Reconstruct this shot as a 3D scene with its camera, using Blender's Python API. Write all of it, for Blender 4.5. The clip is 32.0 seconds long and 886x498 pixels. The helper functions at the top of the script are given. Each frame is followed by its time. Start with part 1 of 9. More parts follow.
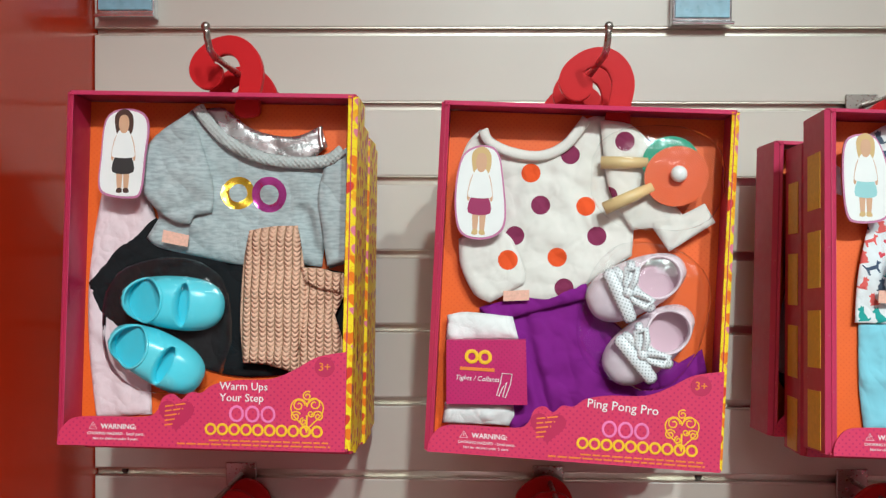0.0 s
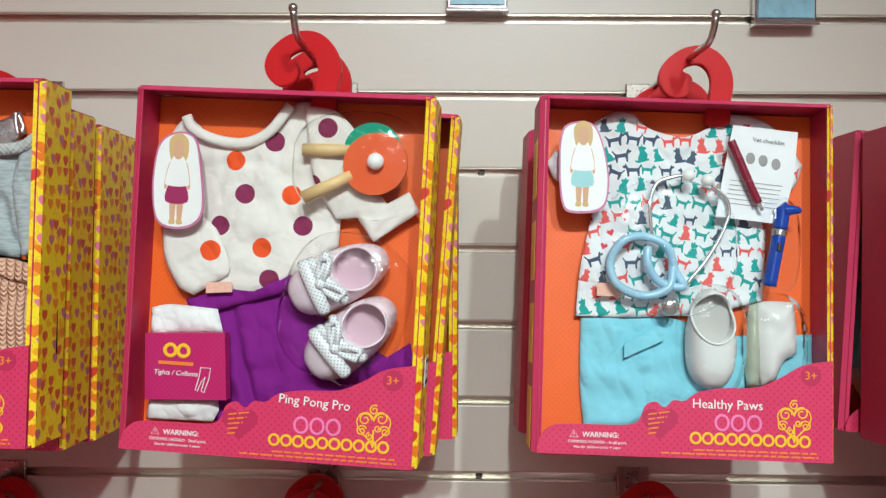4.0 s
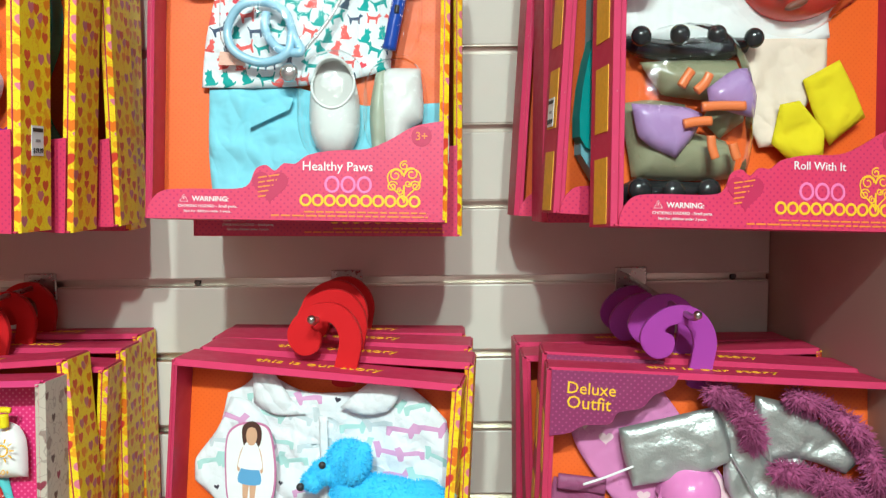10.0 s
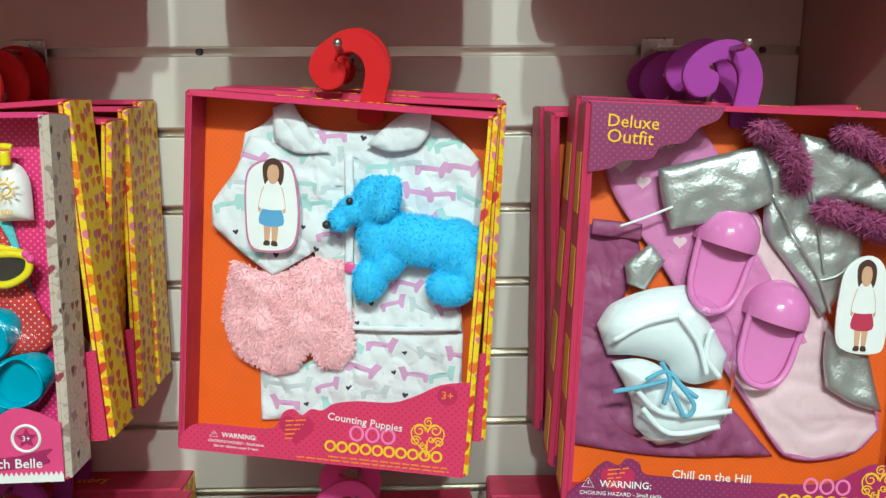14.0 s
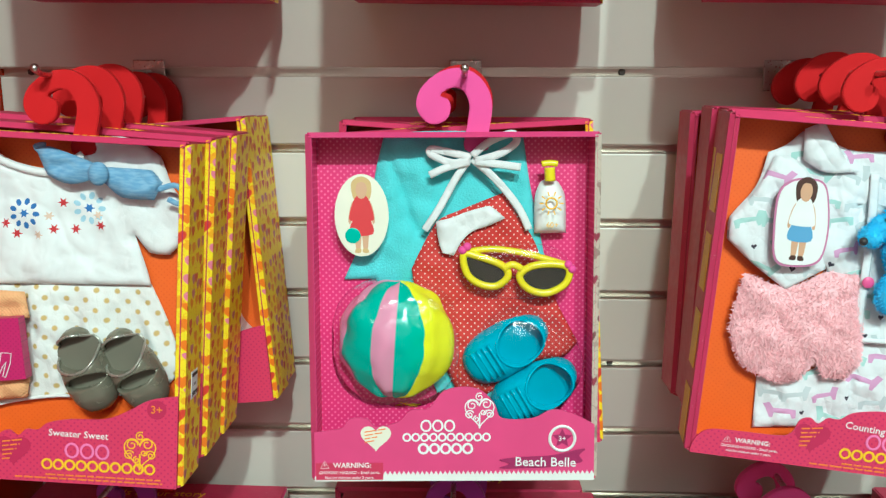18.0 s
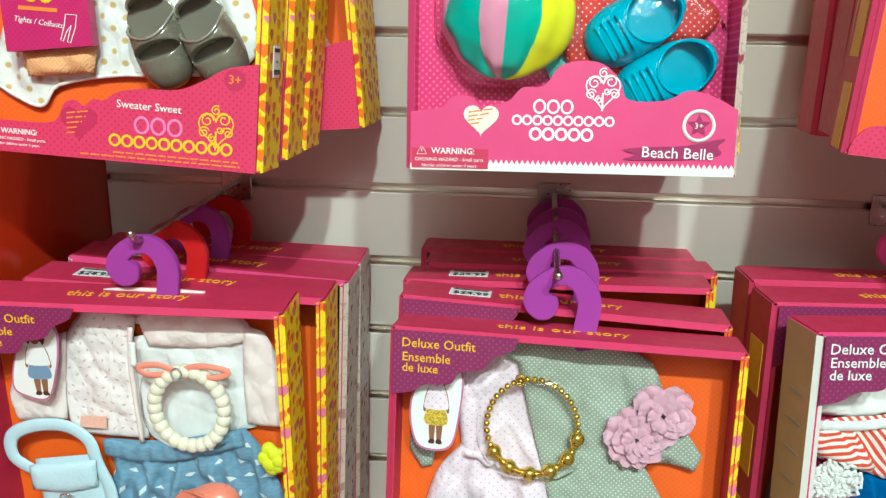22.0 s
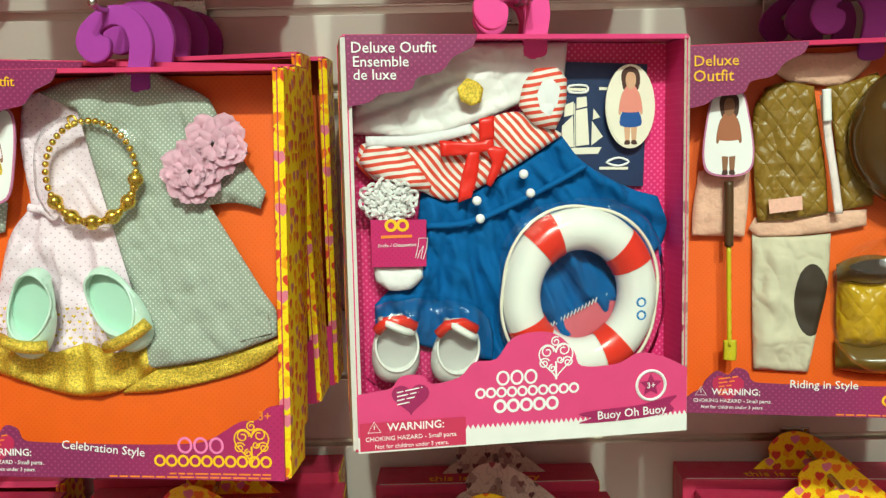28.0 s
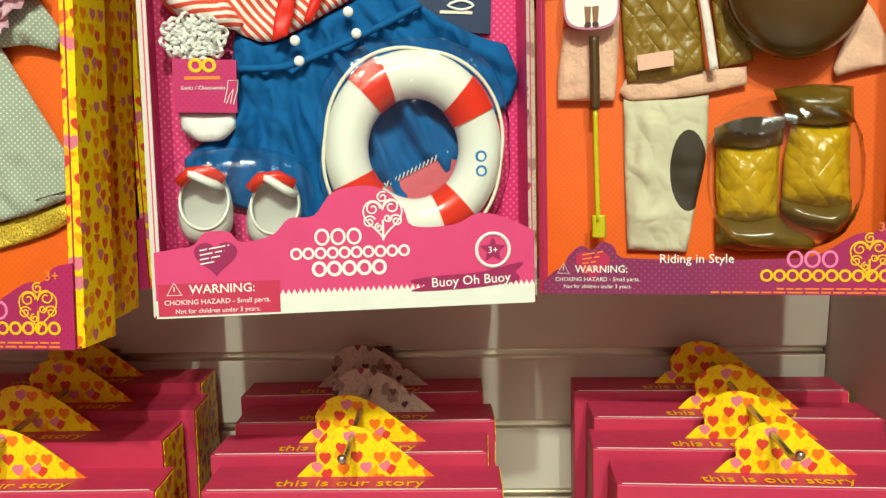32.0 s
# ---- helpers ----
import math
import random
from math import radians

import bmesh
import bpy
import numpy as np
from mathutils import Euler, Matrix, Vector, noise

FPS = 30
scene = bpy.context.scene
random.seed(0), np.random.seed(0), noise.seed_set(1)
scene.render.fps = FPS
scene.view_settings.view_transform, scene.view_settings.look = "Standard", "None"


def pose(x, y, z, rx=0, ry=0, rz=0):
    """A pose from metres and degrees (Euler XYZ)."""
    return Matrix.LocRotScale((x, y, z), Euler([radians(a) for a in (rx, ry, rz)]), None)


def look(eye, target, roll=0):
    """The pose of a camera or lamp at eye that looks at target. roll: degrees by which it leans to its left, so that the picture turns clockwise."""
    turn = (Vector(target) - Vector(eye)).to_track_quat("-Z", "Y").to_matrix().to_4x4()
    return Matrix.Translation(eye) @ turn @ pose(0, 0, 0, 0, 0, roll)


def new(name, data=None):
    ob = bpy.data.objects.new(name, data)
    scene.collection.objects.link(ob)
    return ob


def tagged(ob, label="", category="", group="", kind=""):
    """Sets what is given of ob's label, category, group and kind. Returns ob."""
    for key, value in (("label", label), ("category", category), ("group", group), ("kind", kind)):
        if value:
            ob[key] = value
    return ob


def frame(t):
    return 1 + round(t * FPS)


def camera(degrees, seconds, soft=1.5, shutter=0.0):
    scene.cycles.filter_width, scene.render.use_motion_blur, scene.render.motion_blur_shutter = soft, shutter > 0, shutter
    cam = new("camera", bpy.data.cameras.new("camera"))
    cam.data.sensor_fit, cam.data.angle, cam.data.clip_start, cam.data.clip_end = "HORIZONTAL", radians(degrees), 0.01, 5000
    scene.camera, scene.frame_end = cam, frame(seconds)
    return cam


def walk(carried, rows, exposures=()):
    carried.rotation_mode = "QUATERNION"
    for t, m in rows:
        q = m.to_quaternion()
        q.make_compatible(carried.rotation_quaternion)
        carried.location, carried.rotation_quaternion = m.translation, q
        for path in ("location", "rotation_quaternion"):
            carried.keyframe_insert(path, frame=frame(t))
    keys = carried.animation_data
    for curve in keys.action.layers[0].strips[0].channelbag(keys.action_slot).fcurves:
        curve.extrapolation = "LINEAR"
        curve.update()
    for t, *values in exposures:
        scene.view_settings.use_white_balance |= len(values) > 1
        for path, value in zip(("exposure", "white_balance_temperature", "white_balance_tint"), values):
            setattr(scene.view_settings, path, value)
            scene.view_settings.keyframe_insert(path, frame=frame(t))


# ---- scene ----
cam = camera(53.6, 32.0, 1.35)
PATH = [
    (0, (-0.245, -0.902, 1.448), (-0.29, 1.098, 1.417), 0.3),
    (0.5, (-0.24, -0.904, 1.447), (-0.288, 1.095, 1.421), 0.3),
    (1, (-0.22, -0.902, 1.447), (-0.251, 1.097, 1.417), 0.3),
    (1.5, (-0.178, -0.898, 1.445), (-0.2, 1.102, 1.413), 0.3),
    (2, (-0.136, -0.894, 1.448), (-0.16, 1.106, 1.411), 0.3),
    (2.5, (-0.098, -0.894, 1.447), (-0.129, 1.106, 1.416), 0.4),
    (4.5, (0.025, -0.873, 1.439), (-0.005, 1.127, 1.404), 0.4),
    (5, (0.093, -0.88, 1.436), (0.066, 1.119, 1.395), 0.2),
    (5.5, (0.135, -0.873, 1.436), (0.101, 1.127, 1.399), 0.2),
    (6, (0.171, -0.871, 1.435), (0.13, 1.128, 1.398), 0.3),
    (6.5, (0.197, -0.874, 1.431), (0.152, 1.126, 1.402), 0.3),
    (7, (0.225, -0.877, 1.43), (0.194, 1.123, 1.402), 0.3),
    (7.5, (0.246, -0.883, 1.434), (0.262, 1.116, 1.397), 0.1),
    (8, (0.25, -0.889, 1.432), (0.275, 1.111, 1.396), 0.1),
    (8.5, (0.249, -0.889, 1.418), (0.266, 1.111, 1.389), 0.1),
    (9, (0.249, -0.878, 1.389), (0.257, 1.121, 1.332), -0.0),
    (9.5, (0.249, -0.88, 1.364), (0.242, 1.118, 1.266), 0.1),
    (10, (0.253, -0.877, 1.329), (0.247, 1.11, 1.109), -0.7),
    (10.5, (0.257, -0.871, 1.292), (0.266, 1.107, 1.0), -0.4),
    (11, (0.261, -0.867, 1.268), (0.291, 1.101, 0.916), -0.6),
    (11.5, (0.26, -0.869, 1.232), (0.319, 1.086, 0.814), -0.3),
    (12, (0.268, -0.876, 1.211), (0.327, 1.074, 0.77), -0.1),
    (12.5, (0.265, -0.89, 1.201), (0.324, 1.057, 0.747), -0.0),
    (13, (0.255, -0.89, 1.194), (0.313, 1.061, 0.757), -0.0),
    (13.5, (0.254, -0.857, 1.192), (0.309, 1.093, 0.752), -0.0),
    (14, (0.206, -0.859, 1.203), (0.266, 1.09, 0.756), -0.2),
    (14.5, (0.167, -0.866, 1.204), (0.174, 1.091, 0.789), -0.4),
    (15, (0.099, -0.862, 1.222), (0.108, 1.086, 0.769), -0.0),
    (15.5, (0.063, -0.872, 1.228), (0.021, 1.075, 0.772), -0.2),
    (17.5, (-0.107, -0.884, 1.213), (-0.118, 1.069, 0.78), 0.2),
    (18, (-0.153, -0.891, 1.214), (-0.209, 1.062, 0.788), 0.0),
    (18.5, (-0.191, -0.901, 1.213), (-0.242, 1.052, 0.784), 0.0),
    (19, (-0.219, -0.905, 1.212), (-0.313, 1.045, 0.775), 0.0),
    (19.5, (-0.232, -0.916, 1.205), (-0.358, 1.035, 0.782), 0.1),
    (20, (-0.231, -0.91, 1.191), (-0.331, 1.035, 0.735), 0.2),
    (20.5, (-0.221, -0.898, 1.19), (-0.323, 1.041, 0.712), 0.4),
    (21, (-0.165, -0.895, 1.121), (-0.407, 1.038, 0.668), -0.1),
    (21.5, (-0.196, -0.885, 1.082), (-0.373, 1.038, 0.562), 0.5),
    (22, (-0.186, -0.852, 1.011), (-0.384, 1.055, 0.444), 0.9),
    (22.5, (-0.202, -0.868, 0.924), (-0.38, 1.035, 0.336), 1.3),
    (23, (-0.228, -0.867, 0.845), (-0.399, 1.043, 0.275), 1.2),
    (23.5, (-0.237, -0.882, 0.799), (-0.413, 1.051, 0.315), 0.8),
    (24, (-0.247, -0.904, 0.797), (-0.385, 1.04, 0.346), 0.6),
    (24.5, (-0.235, -0.962, 0.779), (-0.363, 0.992, 0.375), 0.3),
    (26.5, (-0.068, -0.93, 0.769), (-0.241, 1.015, 0.336), 0.0),
    (27, (-0.008, -0.923, 0.753), (-0.058, 1.036, 0.354), -0.5),
    (27.5, (0.042, -0.903, 0.756), (-0.001, 1.054, 0.346), -0.7),
    (28, (0.094, -0.893, 0.767), (0.062, 1.062, 0.35), -1.1),
    (28.5, (0.137, -0.89, 0.761), (0.111, 1.068, 0.354), -1.2),
    (29, (0.169, -0.88, 0.775), (0.151, 1.075, 0.354), -1.2),
    (29.5, (0.214, -0.87, 0.754), (0.173, 1.09, 0.36), -1.3),
    (30, (0.225, -0.863, 0.75), (0.171, 1.098, 0.365), -1.4),
    (30.5, (0.228, -0.862, 0.753), (0.17, 1.097, 0.355), -1.4),
    (31, (0.226, -0.864, 0.74), (0.164, 1.1, 0.364), -1.4),
    (31.5, (0.234, -0.863, 0.682), (0.161, 1.11, 0.363), -1.7),
    (32, (0.224, -0.845, 0.644), (0.166, 1.113, 0.242), -1.2),
]
EXPOSURES = [(0, -0.47, 5300, -11), (8.5, -0.48, 5300, -13), (9.3, -0.34, 5300, -15), (10, -0.12, 5250, -18), (10.8, -0.22, 5200, -20), (11.5, -0.38, 5200, -21), (14, -0.32, 5150, -22), (19, -0.20, 5050, -25), (20.5, -0.12, 5050, -25), (22, 0.04, 5100, -24), (23, 0.04, 5200, -24), (27, -0.04, 5600, -25), (32, 0.05, 6300, -24)]
walk(cam, [(t, look(eye, target, roll)) for t, eye, target, roll in PATH], EXPOSURES)

# ---- world and lamps ----
world = bpy.data.worlds.new("world")
scene.world = world
world.use_nodes = True
world.node_tree.nodes["Background"].inputs[0].default_value = (1.0, 0.93, 0.86, 1)
world.node_tree.nodes["Background"].inputs[1].default_value = 0.18


def lamp(name, kind, eye, target, watts, size, colour, cone=60.0):
    data = bpy.data.lights.new(name, kind)
    data.energy, data.color = watts, colour
    if kind == "AREA":
        data.shape, data.size = "DISK", size
    else:
        data.shadow_soft_size, data.spot_size, data.spot_blend = size, radians(cone), 0.9
    ob = new(name, data)
    ob.matrix_world = look(eye, target)
    return ob


WARM = (1.0, 0.915, 0.825)
lamp("track_spot_light", "SPOT", (0.62, -2.7, 2.9), (-0.18, 0.0, 0.50), 208, 0.05, WARM, 50)
lamp("track_spot_light", "SPOT", (0.06, -2.7, 2.9), (-0.18, 0.0, 0.50), 252, 0.05, WARM, 50)
# Added fill lamps, out of view: a pinkish one for shaded areas, two at the sides.
lamp("unseen_fill_light", "AREA", (0.0, -3.8, 2.94), (0.0, -3.79, 0.0), 62, 2.0, (1.0, 0.88, 0.83))
lamp("unseen_fill_light", "AREA", (-1.9, -1.6, 2.94), (-1.9, -1.59, 0.0), 5, 1.0, (1.0, 0.96, 0.92))
lamp("unseen_fill_light", "AREA", (1.9, -1.6, 2.94), (1.9, -1.59, 0.0), 13, 1.0, (1.0, 0.96, 0.92))

# ---- materials ----
class Nodes:
    """Short names for building a node material."""

    def __init__(self, name):
        self.m = bpy.data.materials.new(name)
        self.m.use_nodes = True
        self.t = self.m.node_tree
        self.b = self.t.nodes["Principled BSDF"]
        tc = self.t.nodes.new("ShaderNodeTexCoord")
        self.co = tc.outputs["Object"]

    def put(self, socket, v):
        if hasattr(v, "links"):
            self.t.links.new(v, socket)
        elif isinstance(v, (tuple, list)) and len(v) == 3 and socket.type == "RGBA":
            socket.default_value = (*v, 1)
        else:
            socket.default_value = v

    def math(self, op, a, b=0.0, c=None):
        n = self.t.nodes.new("ShaderNodeMath")
        n.operation = op
        self.put(n.inputs[0], a), self.put(n.inputs[1], b)
        if c is not None:
            self.put(n.inputs[2], c)
        return n.outputs[0]

    def mix(self, f, a, b):
        n = self.t.nodes.new("ShaderNodeMix")
        n.data_type = "RGBA"
        self.put(n.inputs[0], f), self.put(n.inputs[6], a), self.put(n.inputs[7], b)
        return n.outputs[2]

    def noise(self, scale, detail=3.0, co=None, rough=0.5):
        n = self.t.nodes.new("ShaderNodeTexNoise")
        self.put(n.inputs["Vector"], co or self.co)
        n.inputs["Scale"].default_value, n.inputs["Detail"].default_value, n.inputs["Roughness"].default_value = scale, detail, rough
        return n.outputs["Fac"]

    def split(self, co=None):
        n = self.t.nodes.new("ShaderNodeSeparateXYZ")
        self.put(n.inputs[0], co or self.co)
        return n.outputs

    def join(self, x, y, z=0.0):
        n = self.t.nodes.new("ShaderNodeCombineXYZ")
        self.put(n.inputs[0], x), self.put(n.inputs[1], y), self.put(n.inputs[2], z)
        return n.outputs[0]

    def cells(self, co, scale, random=1.0, feature="F1"):
        n = self.t.nodes.new("ShaderNodeTexVoronoi")
        n.voronoi_dimensions, n.feature = "2D", feature
        self.put(n.inputs["Vector"], co)
        n.inputs["Scale"].default_value, n.inputs["Randomness"].default_value = scale, random
        return n

    def ramp(self, f, lo, hi):
        n = self.t.nodes.new("ShaderNodeMapRange")
        self.put(n.inputs[0], f)
        n.inputs[1].default_value, n.inputs[2].default_value = lo, hi
        return n.outputs[0]

    def flat(self, axes="xz"):
        s = self.split()
        i = {"x": 0, "y": 1, "z": 2}
        return s[i[axes[0]]], s[i[axes[1]]]

    def dots(self, axes, period, radius, stagger=True):
        x, y = self.flat(axes)
        px = self.math("DIVIDE", x, period)
        py = self.math("DIVIDE", y, period)
        if stagger:
            px, py = self.math("ADD", px, py), self.math("SUBTRACT", px, py)
        fx = self.math("SUBTRACT", self.math("FRACT", px), 0.5)
        fy = self.math("SUBTRACT", self.math("FRACT", py), 0.5)
        r = self.math("SQRT", self.math("ADD", self.math("MULTIPLY", fx, fx), self.math("MULTIPLY", fy, fy)))
        return self.ramp(r, radius + 0.05, radius - 0.05)

    def finish(self, colour, rough=0.5, metal=0.0, bump=0.0, bump_scale=800.0, vary=0.12, vary_scale=40.0, bump_from=None, depth=0.001, creased=0.0, scuff=0.0):
        if scuff:
            w = self.math("MULTIPLY", self.ramp(self.noise(130, 5.0, rough=0.7), 0.66, 0.74), scuff)
            w = self.math("MULTIPLY", w, self.ramp(self.noise(14, 2.0), 0.45, 0.6))
            colour = self.mix(w, colour, (0.72, 0.50, 0.50))
        f = self.noise(vary_scale, 4.0)
        n = self.t.nodes.new("ShaderNodeHueSaturation")
        self.put(n.inputs["Color"], colour)
        self.put(n.inputs["Value"], self.math("ADD", self.math("MULTIPLY", self.math("SUBTRACT", f, 0.5), 2 * vary), 1.0))
        self.put(self.b.inputs["Base Color"], n.outputs[0])
        self.b.inputs["Metallic"].default_value = metal
        self.put(self.b.inputs["Roughness"], self.math("ADD", self.math("MULTIPLY", self.math("SUBTRACT", self.noise(vary_scale * 2.7, 3.0), 0.5), 0.25), rough))
        if bump or bump_from is not None:
            k = self.t.nodes.new("ShaderNodeBump")
            k.inputs["Strength"].default_value, k.inputs["Distance"].default_value = bump or 0.5, depth
            self.put(k.inputs["Height"], bump_from if bump_from is not None else self.noise(bump_scale, 3.0))
            self.put(self.b.inputs["Normal"], k.outputs[0])
            if creased:
                x, y, z = self.split()
                co = self.join(self.math("ADD", x, self.math("MULTIPLY", z, 0.35)), y, self.math("MULTIPLY", z, 0.55))
                a = self.math("ABSOLUTE", self.math("SUBTRACT", self.noise(34, 1.5, co), 0.5))
                b = self.math("ABSOLUTE", self.math("SUBTRACT", self.noise(78, 1.0), 0.5))
                hgt = self.math("ADD", self.math("MULTIPLY", self.ramp(a, 0.0, 0.16), 1.0), self.math("MULTIPLY", self.ramp(b, 0.0, 0.2), 0.35))
                q = self.t.nodes.new("ShaderNodeBump")
                q.inputs["Strength"].default_value, q.inputs["Distance"].default_value = creased, 0.004
                self.put(q.inputs["Height"], hgt)
                self.put(k.inputs["Normal"], q.outputs[0])
        return self.m


def plain(name, colour, rough=0.5, metal=0.0, bump=0.0, bump_scale=800.0, vary=0.08, vary_scale=40.0):
    return Nodes(name).finish(colour, rough, metal, bump, bump_scale, vary, vary_scale)


def woven(name, colour, rough=0.85, scale=900.0, strength=0.6, vary=0.1, second=None, sheen=0.0, creased=0.38):
    n = Nodes(name)
    x, y = n.flat("xz")
    w = n.math("MULTIPLY", n.math("SINE", n.math("MULTIPLY", x, scale * 6.28)), n.math("SINE", n.math("MULTIPLY", y, scale * 6.28)))
    h = n.math("ADD", n.math("MULTIPLY", w, 0.5), n.math("MULTIPLY", n.noise(350, 4.0), 1.4))
    if second:
        colour = n.mix(n.ramp(n.noise(500, 3.0, n.join(n.math("MULTIPLY", x, 0.25), y)), 0.42, 0.62), colour, second)
    n.b.inputs["Sheen Weight"].default_value = sheen
    n.b.inputs["Specular IOR Level"].default_value = 0.2
    return n.finish(colour, rough, 0.0, strength, vary=vary, bump_from=h, depth=0.0006, creased=creased)


def dotted(name, base, dot, period, radius, axes="xz", rough=0.4, stagger=True, cloth=False, spec=0.5):
    n = Nodes(name)
    m = n.dots(axes, period, radius, stagger)
    n.b.inputs["Specular IOR Level"].default_value = spec
    return n.finish(n.mix(m, base, dot), rough, 0.0, 0.35 if cloth else 0.1, 900 if cloth else 300, vary=0.06, creased=0.28 if cloth else 0.0)


def hearts(name, base, inks, axes="yz", scale=62.0, rough=0.45, size=0.33, coverage=1.0):
    """Card printed with scattered hearts and squiggles."""
    n = Nodes(name)
    x, y = n.flat(axes)
    co = n.join(x, y)
    v = n.cells(co, scale, 0.75)
    px, py, _ = n.split(v.outputs["Position"])
    lx = n.math("MULTIPLY", n.math("SUBTRACT", x, px), scale)
    ly = n.math("MULTIPLY", n.math("SUBTRACT", y, py), scale)
    ax = n.math("ABSOLUTE", lx)
    k = n.math("SUBTRACT", n.math("MULTIPLY", ly, 1.1), n.math("MULTIPLY", n.math("SQRT", ax), 0.42))
    d = n.math("SQRT", n.math("ADD", n.math("MULTIPLY", lx, lx), n.math("MULTIPLY", k, k)))
    mask = n.ramp(d, size + 0.03, size - 0.03)
    r, g, _ = n.split(v.outputs["Color"])
    ink = n.mix(n.math("GREATER_THAN", r, 0.4), inks[0], inks[1])
    ink = n.mix(n.math("GREATER_THAN", r, 0.75), ink, inks[2])
    mask = n.math("MULTIPLY", mask, n.math("LESS_THAN", g, coverage))
    ring = n.math("MULTIPLY", n.math("GREATER_THAN", d, size * 0.62), n.math("GREATER_THAN", g, 0.6))
    mask = n.math("MULTIPLY", mask, n.math("SUBTRACT", 1.0, n.math("MULTIPLY", ring, 0.0)))
    v2 = n.cells(n.join(n.math("ADD", x, 0.37), n.math("ADD", y, 0.11)), scale * 0.62, 1.0)
    q2 = n.math("ADD", v2.outputs["Distance"], n.math("MULTIPLY", n.math("SUBTRACT", n.noise(scale * 2.2, 1.0, co), 0.5), 0.5))
    base = n.mix(n.math("MULTIPLY", n.ramp(q2, 0.20, 0.16), 0.6), base, inks[1])
    sq = n.noise(scale * 1.6, 1.0, co)
    line = n.ramp(n.math("ABSOLUTE", n.math("SUBTRACT", sq, 0.5)), 0.022, 0.008)
    col = n.mix(n.math("MULTIPLY", line, 0.40), base, inks[1])
    return n.finish(n.mix(mask, col, ink), rough, 0.0, 0.1, 300, vary=0.05)


def clear_film(name, rough=0.06):
    """Thin blister film: mostly see-through, with a glossy coat."""
    m = bpy.data.materials.new(name)
    m.use_nodes = True
    t = m.node_tree
    t.nodes.remove(t.nodes["Principled BSDF"])
    tr, gl = t.nodes.new("ShaderNodeBsdfTransparent"), t.nodes.new("ShaderNodeBsdfGlossy")
    gl.inputs["Roughness"].default_value = rough
    tr.inputs[0].default_value = (0.97, 0.97, 0.97, 1)
    tc, nz, nb, bp = (t.nodes.new("ShaderNode" + k) for k in ("TexCoord", "TexNoise", "TexNoise", "Bump"))
    for q, s in ((nz, 45.0), (nb, 150.0)):
        q.inputs["Scale"].default_value, q.inputs["Detail"].default_value = s, 1.0
        t.links.new(tc.outputs["Object"], q.inputs["Vector"])
    ad = t.nodes.new("ShaderNodeMath")
    ad.operation = "MULTIPLY_ADD"
    ad.inputs[1].default_value = 0.35
    t.links.new(nb.outputs["Fac"], ad.inputs[0])
    t.links.new(nz.outputs["Fac"], ad.inputs[2])
    bp.inputs["Strength"].default_value, bp.inputs["Distance"].default_value = 0.75, 0.0030
    t.links.new(ad.outputs[0], bp.inputs["Height"])
    t.links.new(bp.outputs[0], gl.inputs["Normal"])
    fr = t.nodes.new("ShaderNodeFresnel")
    fr.inputs[0].default_value = 1.5
    mx = t.nodes.new("ShaderNodeMixShader")
    t.links.new(fr.outputs[0], mx.inputs[0])
    t.links.new(tr.outputs[0], mx.inputs[1])
    t.links.new(gl.outputs[0], mx.inputs[2])
    t.links.new(mx.outputs[0], t.nodes["Material Output"].inputs[0])
    return m


def quilt(name, colour, scale=115.0, rough=0.35, strength=1.0):
    n = Nodes(name)
    x, z = n.flat("xz")
    x = n.math("ADD", x, n.math("MULTIPLY", n.noise(40, 1.0), 0.006))
    a = n.math("ABSOLUTE", n.math("SINE", n.math("MULTIPLY", n.math("ADD", x, n.math("MULTIPLY", z, 0.75)), scale * 1.9)))
    b = n.math("ABSOLUTE", n.math("SINE", n.math("MULTIPLY", n.math("SUBTRACT", x, n.math("MULTIPLY", z, 0.75)), scale * 1.9)))
    h = n.math("POWER", n.math("MINIMUM", a, b), 0.5)
    return n.finish(colour, rough, 0.0, strength, vary=0.12, bump_from=h, depth=0.003, creased=0.5)


MAGENTA, ORANGE, YELLOW = (0.52, 0.026, 0.092), (0.80, 0.125, 0.007), (0.98, 0.74, 0.012)
card_magenta = Nodes("magenta_card").finish(MAGENTA, 0.5, 0.0, 0.08, 250, scuff=0.5)
card_lip = Nodes("bright_magenta_card_edge").finish((0.60, 0.040, 0.135), 0.5, 0.0, 0.1, 400, scuff=1.0)
card_inner = plain("inner_magenta_card", (0.46, 0.015, 0.078), 0.45, bump=0.08, bump_scale=250)
card_flap = dotted("dotted_magenta_card", (0.62, 0.036, 0.118), (0.47, 0.015, 0.11), 0.0052, 0.2)
n_ = Nodes("dotted_purple_card")
side_ = n_.ramp(n_.flat("xz")[0], -0.02, 0.13)
card_deluxe = n_.finish(n_.mix(n_.dots("xz", 0.0052, 0.2), n_.mix(side_, (0.21, 0.022, 0.10), (0.42, 0.015, 0.12)), n_.mix(side_, (0.33, 0.05, 0.16), (0.30, 0.012, 0.09))), 0.4, 0.0, 0.1, 300, vary=0.06)
card_orange = dotted("dotted_orange_card", ORANGE, (0.74, 0.09, 0.005), 0.0045, 0.17, rough=0.5)
card_yellow = hearts("yellow_heart_card", YELLOW, ((0.66, 0.09, 0.03), (0.82, 0.26, 0.01), (0.58, 0.16, 0.20)), scale=84.0, size=0.35)
card_yellow_top = hearts("yellow_heart_tab_card", YELLOW, ((0.66, 0.05, 0.03), (0.84, 0.20, 0.01), (0.75, 0.20, 0.30)), axes="xz", scale=76.0, size=0.36)
